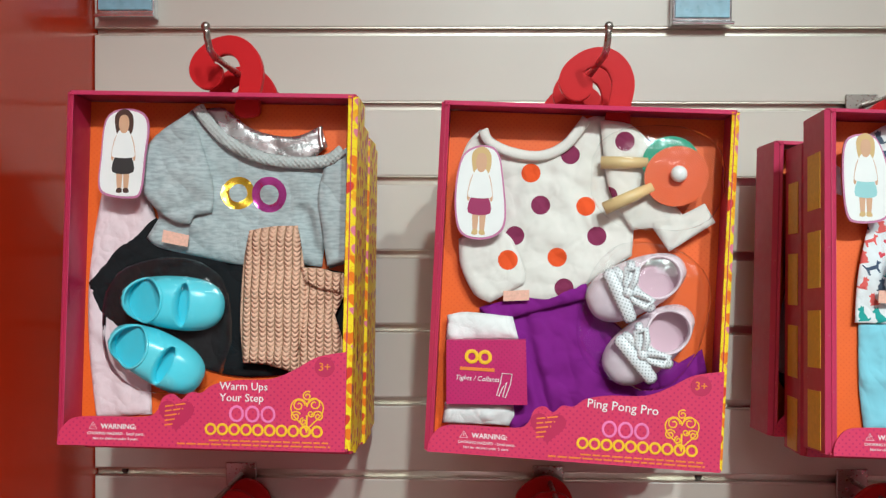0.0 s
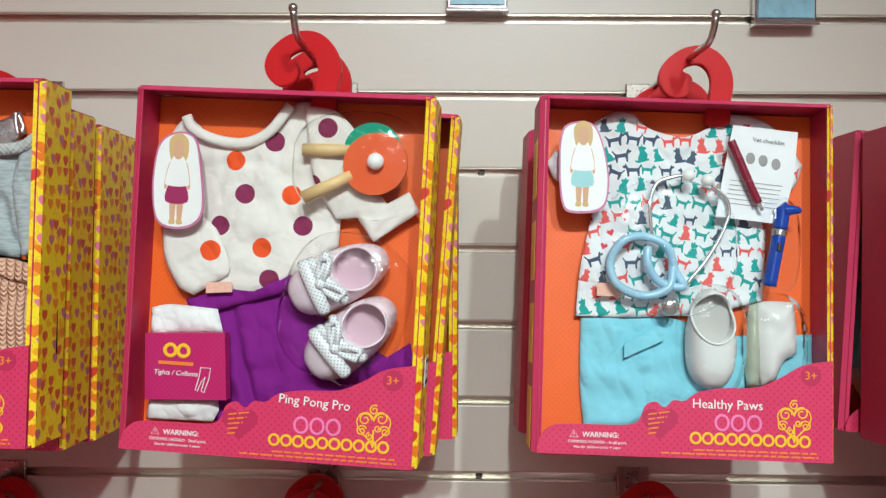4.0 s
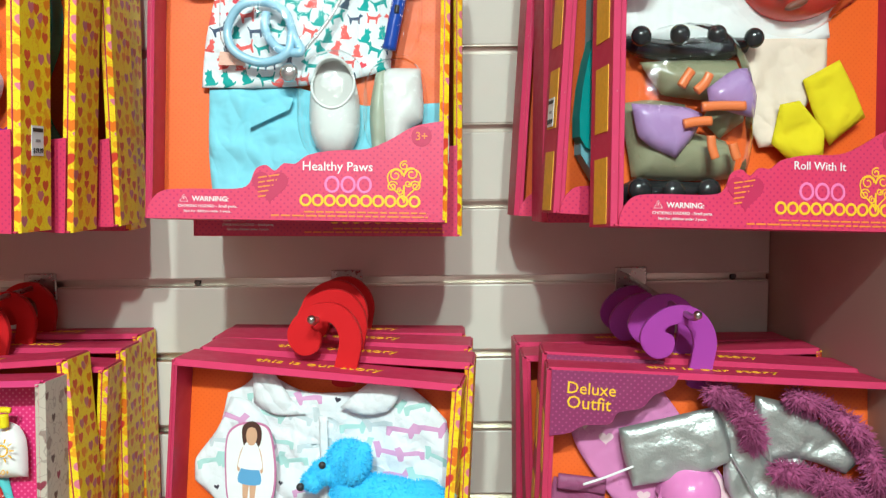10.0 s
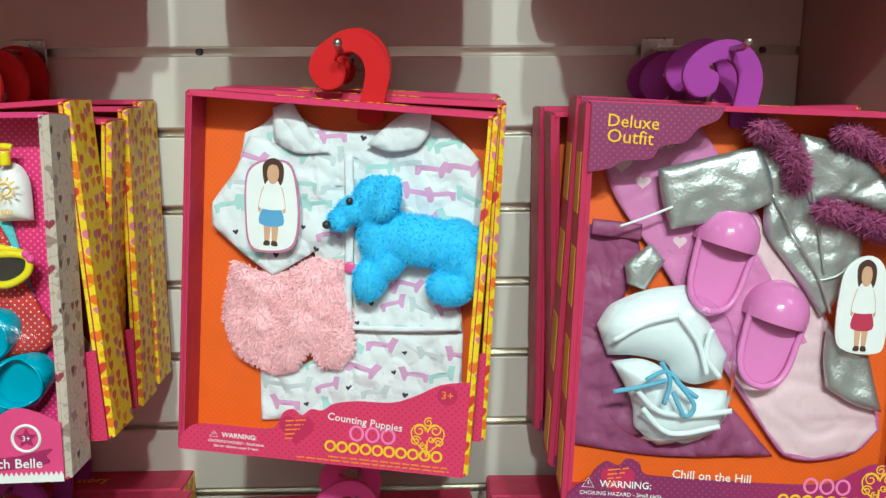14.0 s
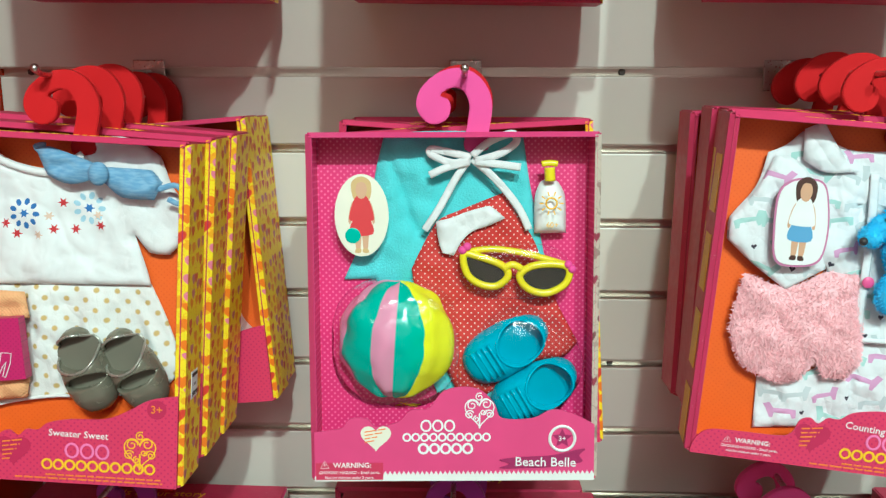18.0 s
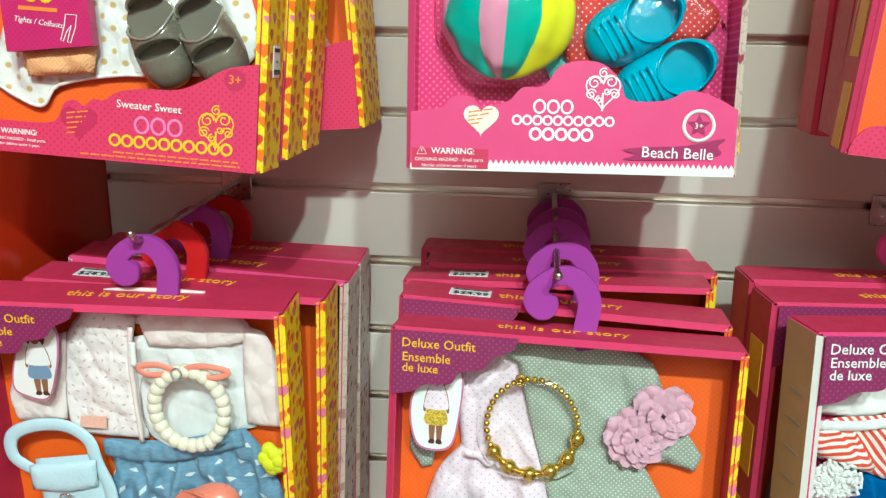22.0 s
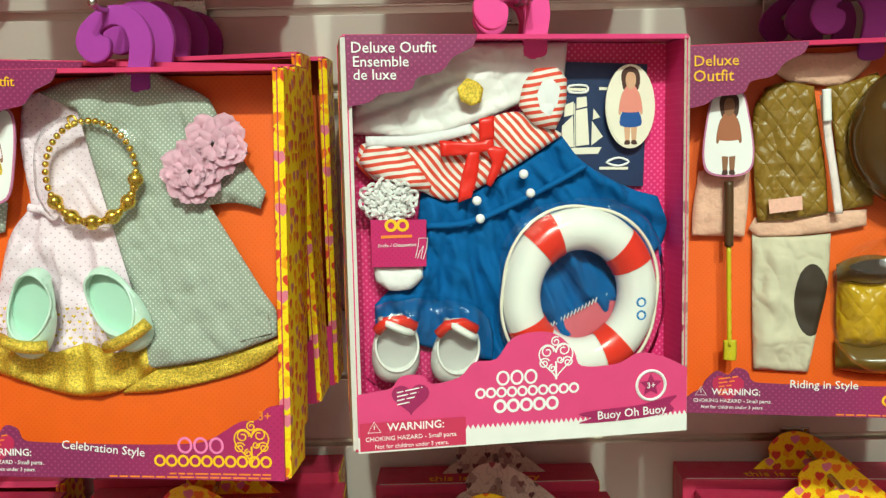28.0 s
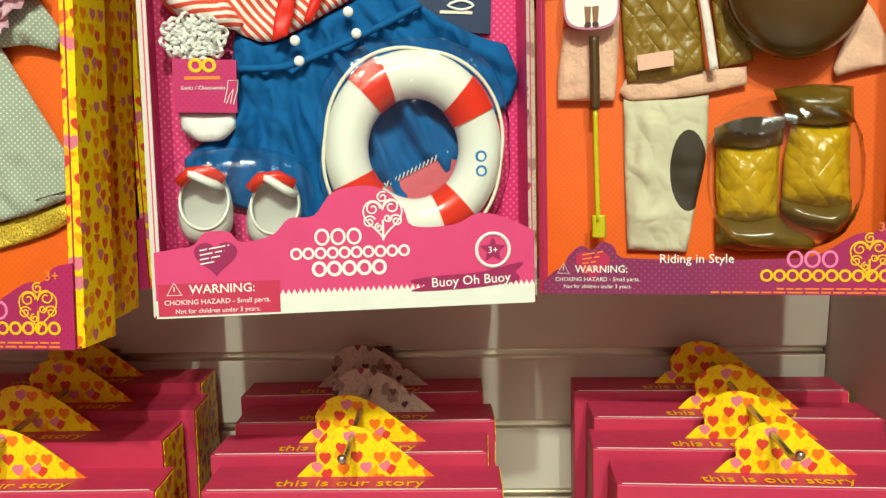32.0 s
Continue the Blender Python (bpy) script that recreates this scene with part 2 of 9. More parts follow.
card_doodle = hearts("cream_doodle_card", (0.74, 0.70, 0.60), ((0.12, 0.07, 0.06), (0.20, 0.12, 0.10), (0.35, 0.05, 0.10)), size=0.2, coverage=0.4)
card_doodle_top = hearts("cream_doodle_tab_card", (0.66, 0.56, 0.46), ((0.12, 0.05, 0.05), (0.20, 0.09, 0.08), (0.30, 0.05, 0.08)), axes="xz", size=0.2, coverage=0.5)
card_kraft = plain("kraft_card", (0.50, 0.33, 0.18), 0.7, bump=0.2, bump_scale=400)
card_white = plain("white_card", (0.80, 0.78, 0.74), 0.5, bump=0.08, bump_scale=300)
card_pink_dots = dotted("pink_card_with_light_dots", (0.66, 0.02, 0.17), (0.80, 0.16, 0.34), 0.0052, 0.22)
card_pink = plain("pink_card", (0.64, 0.055, 0.20), 0.4)
label_yellow = plain("yellow_printed_label", (0.80, 0.42, 0.03), 0.5, vary=0.18, vary_scale=300)
ink_white = plain("white_ink", (0.85, 0.83, 0.82), 0.5)
ink_yellow = plain("yellow_ink", (0.88, 0.50, 0.01), 0.5)
ink_pink = plain("pink_ink", (0.80, 0.20, 0.45), 0.5)
ink_plum = plain("plum_ink", (0.30, 0.012, 0.10), 0.5)
ink_crimson = plain("crimson_ink", (0.46, 0.015, 0.085), 0.5)
ink_orange = plain("orange_ink", (0.80, 0.22, 0.03), 0.5)
ink_black = plain("black_ink", (0.03, 0.025, 0.025), 0.5)
ink_grey = plain("grey_ink", (0.30, 0.28, 0.28), 0.5)
slat_white = plain("cream_laminate", (0.69, 0.63, 0.56), 0.34, bump=0.03, bump_scale=120, vary=0.03, vary_scale=6)
alu = plain("aluminium_channel", (0.62, 0.58, 0.50), 0.34, 1.0, bump=0.1, bump_scale=200, vary=0.12, vary_scale=20)
steel = plain("brushed_steel_wire", (0.50, 0.46, 0.42), 0.3, 1.0, vary=0.15, vary_scale=90)
chrome = plain("chrome", (0.75, 0.76, 0.78), 0.12, 1.0)
screw_dark = plain("dark_screw", (0.10, 0.09, 0.08), 0.4, 0.8)
panel_red = plain("glossy_orange_red_panel", (0.56, 0.035, 0.006), 0.16, bump=0.02, bump_scale=60, vary=0.08, vary_scale=5)
panel_pink = plain("off_white_panel", (0.46, 0.34, 0.29), 0.45, bump=0.04, bump_scale=150, vary=0.04, vary_scale=5)
room_paint = plain("white_room_paint", (0.74, 0.71, 0.68), 0.7, bump=0.05, vary=0.05, vary_scale=3)
# Colour of the unseen rear wall, chosen to bounce pink fill into the bay.
bounce_pink = plain("pink_bounce_paint", (0.72, 0.50, 0.49), 0.7, bump=0.05, vary=0.05, vary_scale=3)
room_floor = plain("pale_floor_tile", (0.58, 0.52, 0.47), 0.35, vary=0.12, vary_scale=6)
plastic_red = plain("red_plastic", (0.52, 0.012, 0.018), 0.38, vary=0.04)
plastic_purple = plain("purple_plastic", (0.33, 0.05, 0.34), 0.36, vary=0.04)
plastic_pink = plain("pink_plastic", (0.72, 0.08, 0.32), 0.38, vary=0.04)
for m_ in (plastic_red, plastic_purple, plastic_pink):
    m_.node_tree.nodes["Principled BSDF"].inputs["Specular IOR Level"].default_value = 0.10
film = clear_film("clear_blister_film")

# ---- mesh helpers ----
def mesh_of(bm, materials, smooth=False):
    me = bpy.data.meshes.new("mesh")
    bm.normal_update()
    bm.to_mesh(me)
    bm.free()
    for m in materials if isinstance(materials, (list, tuple)) else [materials]:
        me.materials.append(m)
    if smooth:
        me.shade_smooth()
    return me


def part(name, bm, material, parent, label="", smooth=False):
    ob = new(name, bm if isinstance(bm, bpy.types.Mesh) else mesh_of(bm, material, smooth))
    ob.parent = parent
    if label:
        ob["label"] = label
    return ob


def thing(name, m, label, category, group="", kind=""):
    ob = new(name)
    ob.empty_display_size = 0.02
    ob.matrix_world = m
    return tagged(ob, label, category, group, kind)


def box(x0, x1, y0, y1, z0, z1, bevel=0.0, bm=None):
    """A box between two corners."""
    bm = bm or bmesh.new()
    r = bmesh.ops.create_cube(bm, size=1.0)
    for v in r["verts"]:
        v.co = Vector((x0 + (v.co.x + 0.5) * (x1 - x0), y0 + (v.co.y + 0.5) * (y1 - y0), z0 + (v.co.z + 0.5) * (z1 - z0)))
    if bevel:
        es = list({e for v in r["verts"] for e in v.link_edges})
        bmesh.ops.bevel(bm, geom=es, offset=bevel, segments=2, affect="EDGES", profile=0.5)
    return bm


def smooth_loop(pts, n=6, closed=True):
    """A soft curve through the points."""
    p = [Vector((a, b)) for a, b in pts]
    out, k = [], len(p)
    for i in range(k if closed else k - 1):
        if closed:
            a, b, c, d = p[i - 1], p[i], p[(i + 1) % k], p[(i + 2) % k]
        else:
            a, b, c, d = p[max(i - 1, 0)], p[i], p[i + 1], p[min(i + 2, k - 1)]
        for j in range(n):
            t = j / n
            out.append(0.5 * ((2 * b) + (c - a) * t + (2 * a - 5 * b + 4 * c - d) * t * t + (3 * b - 3 * c + d - a) * t ** 3))
    if not closed:
        out.append(p[-1])
    return [(v.x, v.y) for v in out]


def prism(outline, y0, y1, bm=None, back=True):
    """A plate with this (x, z) outline between two depths; y0 is its front."""
    bm = bm or bmesh.new()
    a = [bm.verts.new((x, y0, z)) for x, z in outline]
    b = [bm.verts.new((x, y1, z)) for x, z in outline]
    k = len(a)
    bm.faces.new(a)
    if back:
        bm.faces.new(b[::-1])
    for i in range(k):
        bm.faces.new((a[i - 1], b[i - 1], b[i], a[i]))
    bmesh.ops.recalc_face_normals(bm, faces=bm.faces)
    return bm


def disc(cx, cz, rx, rz=None, n=28, turn=0.0):
    rz = rz or rx
    c, s = math.cos(turn), math.sin(turn)
    return [(cx + c * rx * math.cos(a) - s * rz * math.sin(a), cz + s * rx * math.cos(a) + c * rz * math.sin(a)) for a in (6.2832 * i / n for i in range(n))]


def tube(points, radius, sides=8, closed=False, bm=None):
    """A round bar along points; radius may be a list."""
    bm = bm or bmesh.new()
    p = [Vector(q) for q in points]
    k = len(p)
    rings, up = [], None
    for i in range(k):
        d = (p[(i + 1) % k] - p[i - 1]) if closed else (p[min(i + 1, k - 1)] - p[max(i - 1, 0)])
        d.normalize()
        if up is None:
            up = d.orthogonal().normalized()
        up = (up - d * up.dot(d)).normalized()
        side = d.cross(up)
        r = radius[i] if isinstance(radius, (list, tuple)) else radius
        rings.append([bm.verts.new(p[i] + r * (up * math.cos(6.2832 * j / sides) + side * math.sin(6.2832 * j / sides))) for j in range(sides)])
    for i in range(k if closed else k - 1):
        a, b = rings[i], rings[(i + 1) % k]
        for j in range(sides):
            bm.faces.new((a[j], a[(j + 1) % sides], b[(j + 1) % sides], b[j]))
    if not closed:
        bm.faces.new(rings[0][::-1]), bm.faces.new(rings[-1])
    bmesh.ops.recalc_face_normals(bm, faces=bm.faces)
    return bm


def ribbon(centre, widths, y0, y1):
    """A flat plate that follows a centre line with a changing width."""
    c = [Vector(q) for q in centre]
    left, right = [], []
    for i, q in enumerate(c):
        d = (c[min(i + 1, len(c) - 1)] - c[max(i - 1, 0)]).normalized()
        n = Vector((-d.y, d.x))
        left.append(q + n * widths[i]), right.append(q - n * widths[i])
    bm = bmesh.new()
    for i in range(len(c) - 1):
        quad = [left[i], left[i + 1], right[i + 1], right[i]]
        for y, flip in ((y0, False), (y1, True)):
            vs = [bm.verts.new((v.x, y, v.y)) for v in quad]
            bm.faces.new(vs[::-1] if flip else vs)
    for line in (left, right):
        for i in range(len(c) - 1):
            bm.faces.new([bm.verts.new(v) for v in ((line[i].x, y0, line[i].y), (line[i + 1].x, y0, line[i + 1].y), (line[i + 1].x, y1, line[i + 1].y), (line[i].x, y1, line[i].y))])
    for i in (0, -1):
        a, b = left[i], right[i]
        bm.faces.new([bm.verts.new(v) for v in ((a.x, y0, a.y), (b.x, y0, b.y), (b.x, y1, b.y), (a.x, y1, a.y))])
    bmesh.ops.remove_doubles(bm, verts=bm.verts, dist=1e-6)
    bmesh.ops.recalc_face_normals(bm, faces=bm.faces)
    return bm


TEXTS = {}


def words(body, size, x, y, z, material, parent, name="lettering", align="LEFT", turn=0.0, up=False, shear=0.0, width=None, bold=0.0):
    """Raised lettering that faces the front (or up) of its parent."""
    key = (body, round(size, 5), material.name, align, shear, bold)
    if key not in TEXTS:
        cu = bpy.data.curves.new("lettering", "FONT")
        cu.body, cu.size, cu.align_x, cu.shear, cu.offset = body, size, align, shear, bold
        cu.extrude, cu.resolution_u = 0.0002, 2
        ob = bpy.data.objects.new("lettering", cu)
        scene.collection.objects.link(ob)
        me = bpy.data.meshes.new_from_object(ob.evaluated_get(bpy.context.evaluated_depsgraph_get()))
        bpy.data.objects.remove(ob)
        bpy.data.curves.remove(cu)
        me.materials.clear()
        me.materials.append(material)
        TEXTS[key] = me
    ob = new(name, TEXTS[key])
    ob.parent = parent
    s = 1.0
    if width:
        xs = [v.co.x for v in TEXTS[key].vertices]
        s = width / max(1e-6, max(xs) - min(xs))
    ob.matrix_basis = pose(x, y, z, 0 if up else 90, 0, 0) @ pose(0, 0, 0, 0, 0, turn) @ Matrix.Diagonal((s, s, 1, 1))
    return ob

# ---- the bay: slatted back wall between two side panels, in a closed shop room ----
XL, XR, PITCH, Z0 = -0.628, 0.580, 0.0762, 1.200


def setting(name, bm, material, label, smooth=False):
    return tagged(new(name, mesh_of(bm, material, smooth)), label, "wall" if "wall" in name or "panel" in name else name.split("_")[0], kind="structure")


setting("floor", box(-4, 4, -4.5, 0.3, -0.1, 0.0), room_floor, "grey tiled shop floor")
setting("ceiling", box(-4, 4, -4.5, 0.3, 3.0, 3.1), room_paint, "plain white shop ceiling")
# Out of view; its pink is added to tint the bounced light.
setting("wall_rear", box(-4, 4, -4.6, -4.5, 0, 3.0), bounce_pink, "unseen plain wall behind the aisle, tinted pink to colour the fill light")
setting("wall_west", box(-4.1, -4, -4.5, 0.3, 0, 3.0), room_paint, "plain white wall at the side of the shop")
setting("wall_east", box(4, 4.1, -4.5, 0.3, 0, 3.0), room_paint, "plain white wall at the side of the shop")
setting("wall_north", box(-4, 4, 0.016, 0.3, 0, 3.0), room_paint, "plain wall that carries the slatted boards")
setting("side_panel_left", box(XL - 0.03, XL, -0.50, 0.016, 0, 2.4, 0.0015), panel_red, "glossy orange-red side panel of the display bay")
setting("side_panel_right", box(XR, XR + 0.045, -0.27, 0.016, 0, 2.4, 0.0015), panel_pink, "off-white side panel of the display bay")
setting("base_plinth", box(XL, XR, -0.10, 0.016, 0, Z0 - 14.5 * PITCH, 0.002), panel_pink, "low off-white plinth under the slats")

slat_wall = tagged(new("slat_wall"), "cream laminate slat wall with aluminium grooves", "wall", kind="structure")
slat = mesh_of(box(XL + 0.001, XR - 0.001, 0.0, 0.012, 0.0046, PITCH - 0.0046, 0.0012), slat_white)
groove_bm = box(XL + 0.001, XR - 0.001, 0.0085, 0.0155, -0.0075, 0.0075)
box(XL + 0.001, XR - 0.001, 0.0008, 0.0090, 0.0032, 0.0046, bm=groove_bm)
box(XL + 0.001, XR - 0.001, 0.0008, 0.0090, -0.0046, -0.0032, bm=groove_bm)
groove = mesh_of(groove_bm, alu)
for k in range(-14, 10):
    ob = part("slat", slat, None, slat_wall)
    ob.location = (0, 0, Z0 + PITCH * k)
    ob = part("groove", groove, None, slat_wall)
    ob.location = (0, 0, Z0 + PITCH * k)
screw_bm = bmesh.new()
bmesh.ops.create_cone(screw_bm, cap_ends=True, segments=16, radius1=0.0036, radius2=0.0028, depth=0.002, matrix=pose(0, 0, 0, 90, 0, 0))
box(-0.0024, 0.0024, -0.0016, -0.0008, -0.0005, 0.0005, bm=screw_bm)
screw_me = mesh_of(screw_bm, screw_dark)
for x in (-0.598, 0.0, 0.545):
    for k in (-8, -4, 0, 4, 8):
        part("screw", screw_me, None, slat_wall).location = (x, 0.0062, Z0 + PITCH * k)

# ---- hooks ----


def hook_thing(x, k, reach, rise, label, drop=0.0):
    """A single wire prong on a plate that sits in a groove."""
    h = thing("display_hook", pose(x, 0, Z0 + PITCH * k), label, "hook", "hooks on the slat wall")
    part("back_plate", box(-0.016, 0.016, -0.0035, -0.0008, -0.018, 0.012, 0.001), steel, h)
    pts = [(0, -0.003, 0.0), (0, -0.4 * reach, 0.001), (0, -reach + 0.020, 0.002)]
    pts += [(0, -reach + 0.020 - 0.020 * math.sin(a), 0.002 + rise * (1 - math.cos(a))) for a in (0.5, 1.0, 1.35)]
    pts = [(a, b, z + drop * b / reach) for a, b, z in pts]
    part("prong", tube(pts, 0.0026, 10), steel, h, smooth=True)
    tip = bmesh.new()
    bmesh.ops.create_uvsphere(tip, u_segments=12, v_segments=8, radius=0.0034, matrix=Matrix.Translation(pts[-1]))
    part("tip", tip, steel, h, smooth=True)
    return h

# ---- window boxes ----
REG, DEL, DEPTH = (0.2161, 0.2670), (0.2534, 0.3008), 0.046
T = 0.0016


def uv(size, pts, grow=1.0):
    """Shares of a box's front, from its top left corner, to local metres."""
    w, h = size
    return [(((u - 0.5) * grow) * w, -((v - 0.5) * grow + 0.5) * h) for u, v in pts]


FLAPS = {
    "regular": [(0.0, 0.985), (0.012, 0.955), (0.05, 0.925), (0.13, 0.918), (0.30, 0.916), (0.345, 0.90), (0.365, 0.862), (0.40, 0.85), (0.43, 0.865),
                (0.46, 0.845), (0.50, 0.845), (0.54, 0.822), (0.62, 0.808), (0.74, 0.802), (0.82, 0.775), (0.90, 0.738), (1.0, 0.722)],
    "deluxe": [(0.0, 0.97), (0.03, 0.945), (0.06, 0.93), (0.075, 0.905), (0.11, 0.88), (0.145, 0.89), (0.17, 0.87), (0.205, 0.88), (0.22, 0.905),
               (0.27, 0.912), (0.5, 0.915), (0.70, 0.912), (0.78, 0.90), (0.87, 0.855), (0.92, 0.85), (0.95, 0.82), (1.0, 0.81)],
    "retro": [(0.0, 0.855), (0.06, 0.848), (0.10, 0.842), (0.13, 0.815), (0.19, 0.815), (0.22, 0.838), (0.30, 0.825), (0.345, 0.79), (0.41, 0.785), (0.46, 0.735), (0.54, 0.722), (0.60, 0.735),
              (0.645, 0.775), (0.67, 0.815), (0.78, 0.815), (0.85, 0.79), (0.93, 0.805), (1.0, 0.835)],
}
SWIRL = {}


def hanger_mesh(material):
    """A question-mark shaped hang hook."""
    if material.name not in SWIRL:
        q = [(25.9, -12), (27, 3), (29.4, 21), (25.9, 35), (16.5, 46), (3.5, 50.5), (-11.8, 47), (-24.7, 36.4), (-29.4, 24.7), (-27, 15.3), (-20, 8.7), (-11.8, 8.2), (-4.7, 12.9),
             (-2.8, 21), (-4.7, 26.3), (-10.6, 29.4), (-7, 33.4), (1.2, 35.7), (8.2, 31.7), (11.8, 22.3), (10.6, 9.4), (8.2, -12)]
        q = [(x / 1000, z / 1000) for x, z in smooth_loop(q, 4)]
        bm = prism(q, -0.0034, 0.0034)
        bmesh.ops.bevel(bm, geom=[e for e in bm.edges if abs(e.verts[0].co.y - e.verts[1].co.y) < 1e-6], offset=0.0007, segments=2, affect="EDGES", clamp_overlap=True)
        SWIRL[material.name] = mesh_of(bm, material)
    return SWIRL[material.name]


def scroll_tree(x, z, s, y, material, parent):
    """A heart of scroll curls."""
    bm = bmesh.new()
    for cx, cz, r, way, start in ((-0.34, 0.78, 0.26, 1, 0.0), (0.30, 0.84, 0.28, -1, 3.1), (-0.46, 0.34, 0.22, 1, 0.4), (0.46, 0.36, 0.22, -1, 2.9), (0.0, 1.16, 0.20, 1, 1.0), (-0.14, 0.14, 0.15, 1, 1.6), (0.16, 0.46, 0.15, -1, 0.6)):
        p = []
        for i in range(20):
            a, q = start + way * 0.45 * i, r * (1.0 - i / 26)
            p.append((x + s * (cx + q * math.cos(a)), y, z + s * (cz + q * math.sin(a))))
        tube(p, 0.029 * s, 5, bm=bm)
    heart = []
    for i in range(33):
        a = 6.2832 * i / 32
        heart.append((x + s * 0.046 * 16 * math.sin(a) ** 3 * 0.9, y, z + s * (0.50 + 0.046 * (13 * math.cos(a) - 5 * math.cos(2 * a) - 2 * math.cos(3 * a) - math.cos(4 * a)))))
    tube(heart, 0.028 * s, 5, bm=bm)
    tube([(x, y, z - 0.3 * s), (x, y, z + 0.4 * s)], 0.04 * s, 5, bm=bm)
    for v in bm.verts:
        v.co.y = y + (v.co.y - y) * 0.2
    part("scroll_tree_emblem", bm, material, parent)["kind"] = "stuff"


def emblem(x, z, w, y, top, bottom, parent, third=None):
    """The maker's mark as plain shapes: a short row of rings above a long one."""
    rows = [("emblem_upper", 0.15, 0.45, 0.180, 0.046, 3, 0.0085, top), ("emblem_lower", 0.0, 0.75, 0.080, 0.031, 10, 0.0085, bottom)]
    if third:
        rows.append(("emblem_third", 0.13, 0.60, -0.020, 0.040, 5, 0.0110, third))
    for name, a, b, zc, half, n, r, ink in rows:
        bm = bmesh.new()
        step = (b - a) / n
        for i in range(n):
            cx = a + step * (i + 0.5)
            tube([(x + w * (cx + step * 0.40 * math.cos(t)), y, z + w * (zc + half * math.sin(t))) for t in (6.2832 * j / 16 for j in range(16))], w * r, 5, True, bm)
        for v in bm.verts:
            v.co.y = y + (v.co.y - y) * 0.15
        part(name, bm, ink, parent)["kind"] = "stuff"


def warn(x, z, w, y, parent, ink):
    """The safety notice with its triangle."""
    bm = bmesh.new()
    a, b, c = (x + 0.10 * w, z + 0.30 * w), (x + 0.17 * w, z + 0.18 * w), (x + 0.03 * w, z + 0.18 * w)
    tube([(p[0], y, p[1]) for p in (a, b, c)], 0.006 * w, 4, True, bm)
    tube([(x + 0.10 * w, y, z + 0.26 * w), (x + 0.10 * w, y, z + 0.215 * w)], 0.007 * w, 4, bm=bm)
    for v in bm.verts:
        v.co.y = y + (v.co.y - y) * 0.2
    part("warning_triangle", bm, ink, parent)["kind"] = "stuff"
    words("WARNING:", 0.16 * w, x + 0.24 * w, y, z + 0.19 * w, ink, parent, width=0.62 * w, bold=0.0001)
    words("CHOKING HAZARD - Small parts.", 0.085 * w, x, y, z + 0.085 * w, ink, parent, width=1.0 * w)
    words("Not for children under 3 years.", 0.065 * w, x + 0.10 * w, y, z, ink, parent, width=0.80 * w)


def panel_two(bm, axis, side):
    """Gives the faces that look outwards the second material."""
    for f in bm.faces:
        f.normal_update()
        f.material_index = 1 if f.normal[axis] * side > 0.9 else 0
    return bm


FOLD = 0.0034


def folded(p, q, along):
    """A folded card edge: a thin strip from p to q, drawn out along a line."""
    p, q, along = Vector(p), Vector(q), Vector(along)
    k = (q - p).cross(along).normalized() * 0.0006
    if k.y < 0:
        k = -k
    bm = bmesh.new()
    vs = [bm.verts.new(v) for v in (p, q, q + along, p + along, p + k, q + k, q + along + k, p + along + k)]
    for f in ((0, 1, 2, 3), (7, 6, 5, 4), (0, 4, 5, 1), (1, 5, 6, 2), (2, 6, 7, 3), (3, 7, 4, 0)):
        bm.faces.new([vs[i] for i in f])
    bmesh.ops.recalc_face_normals(bm, faces=bm.faces)
    return bm


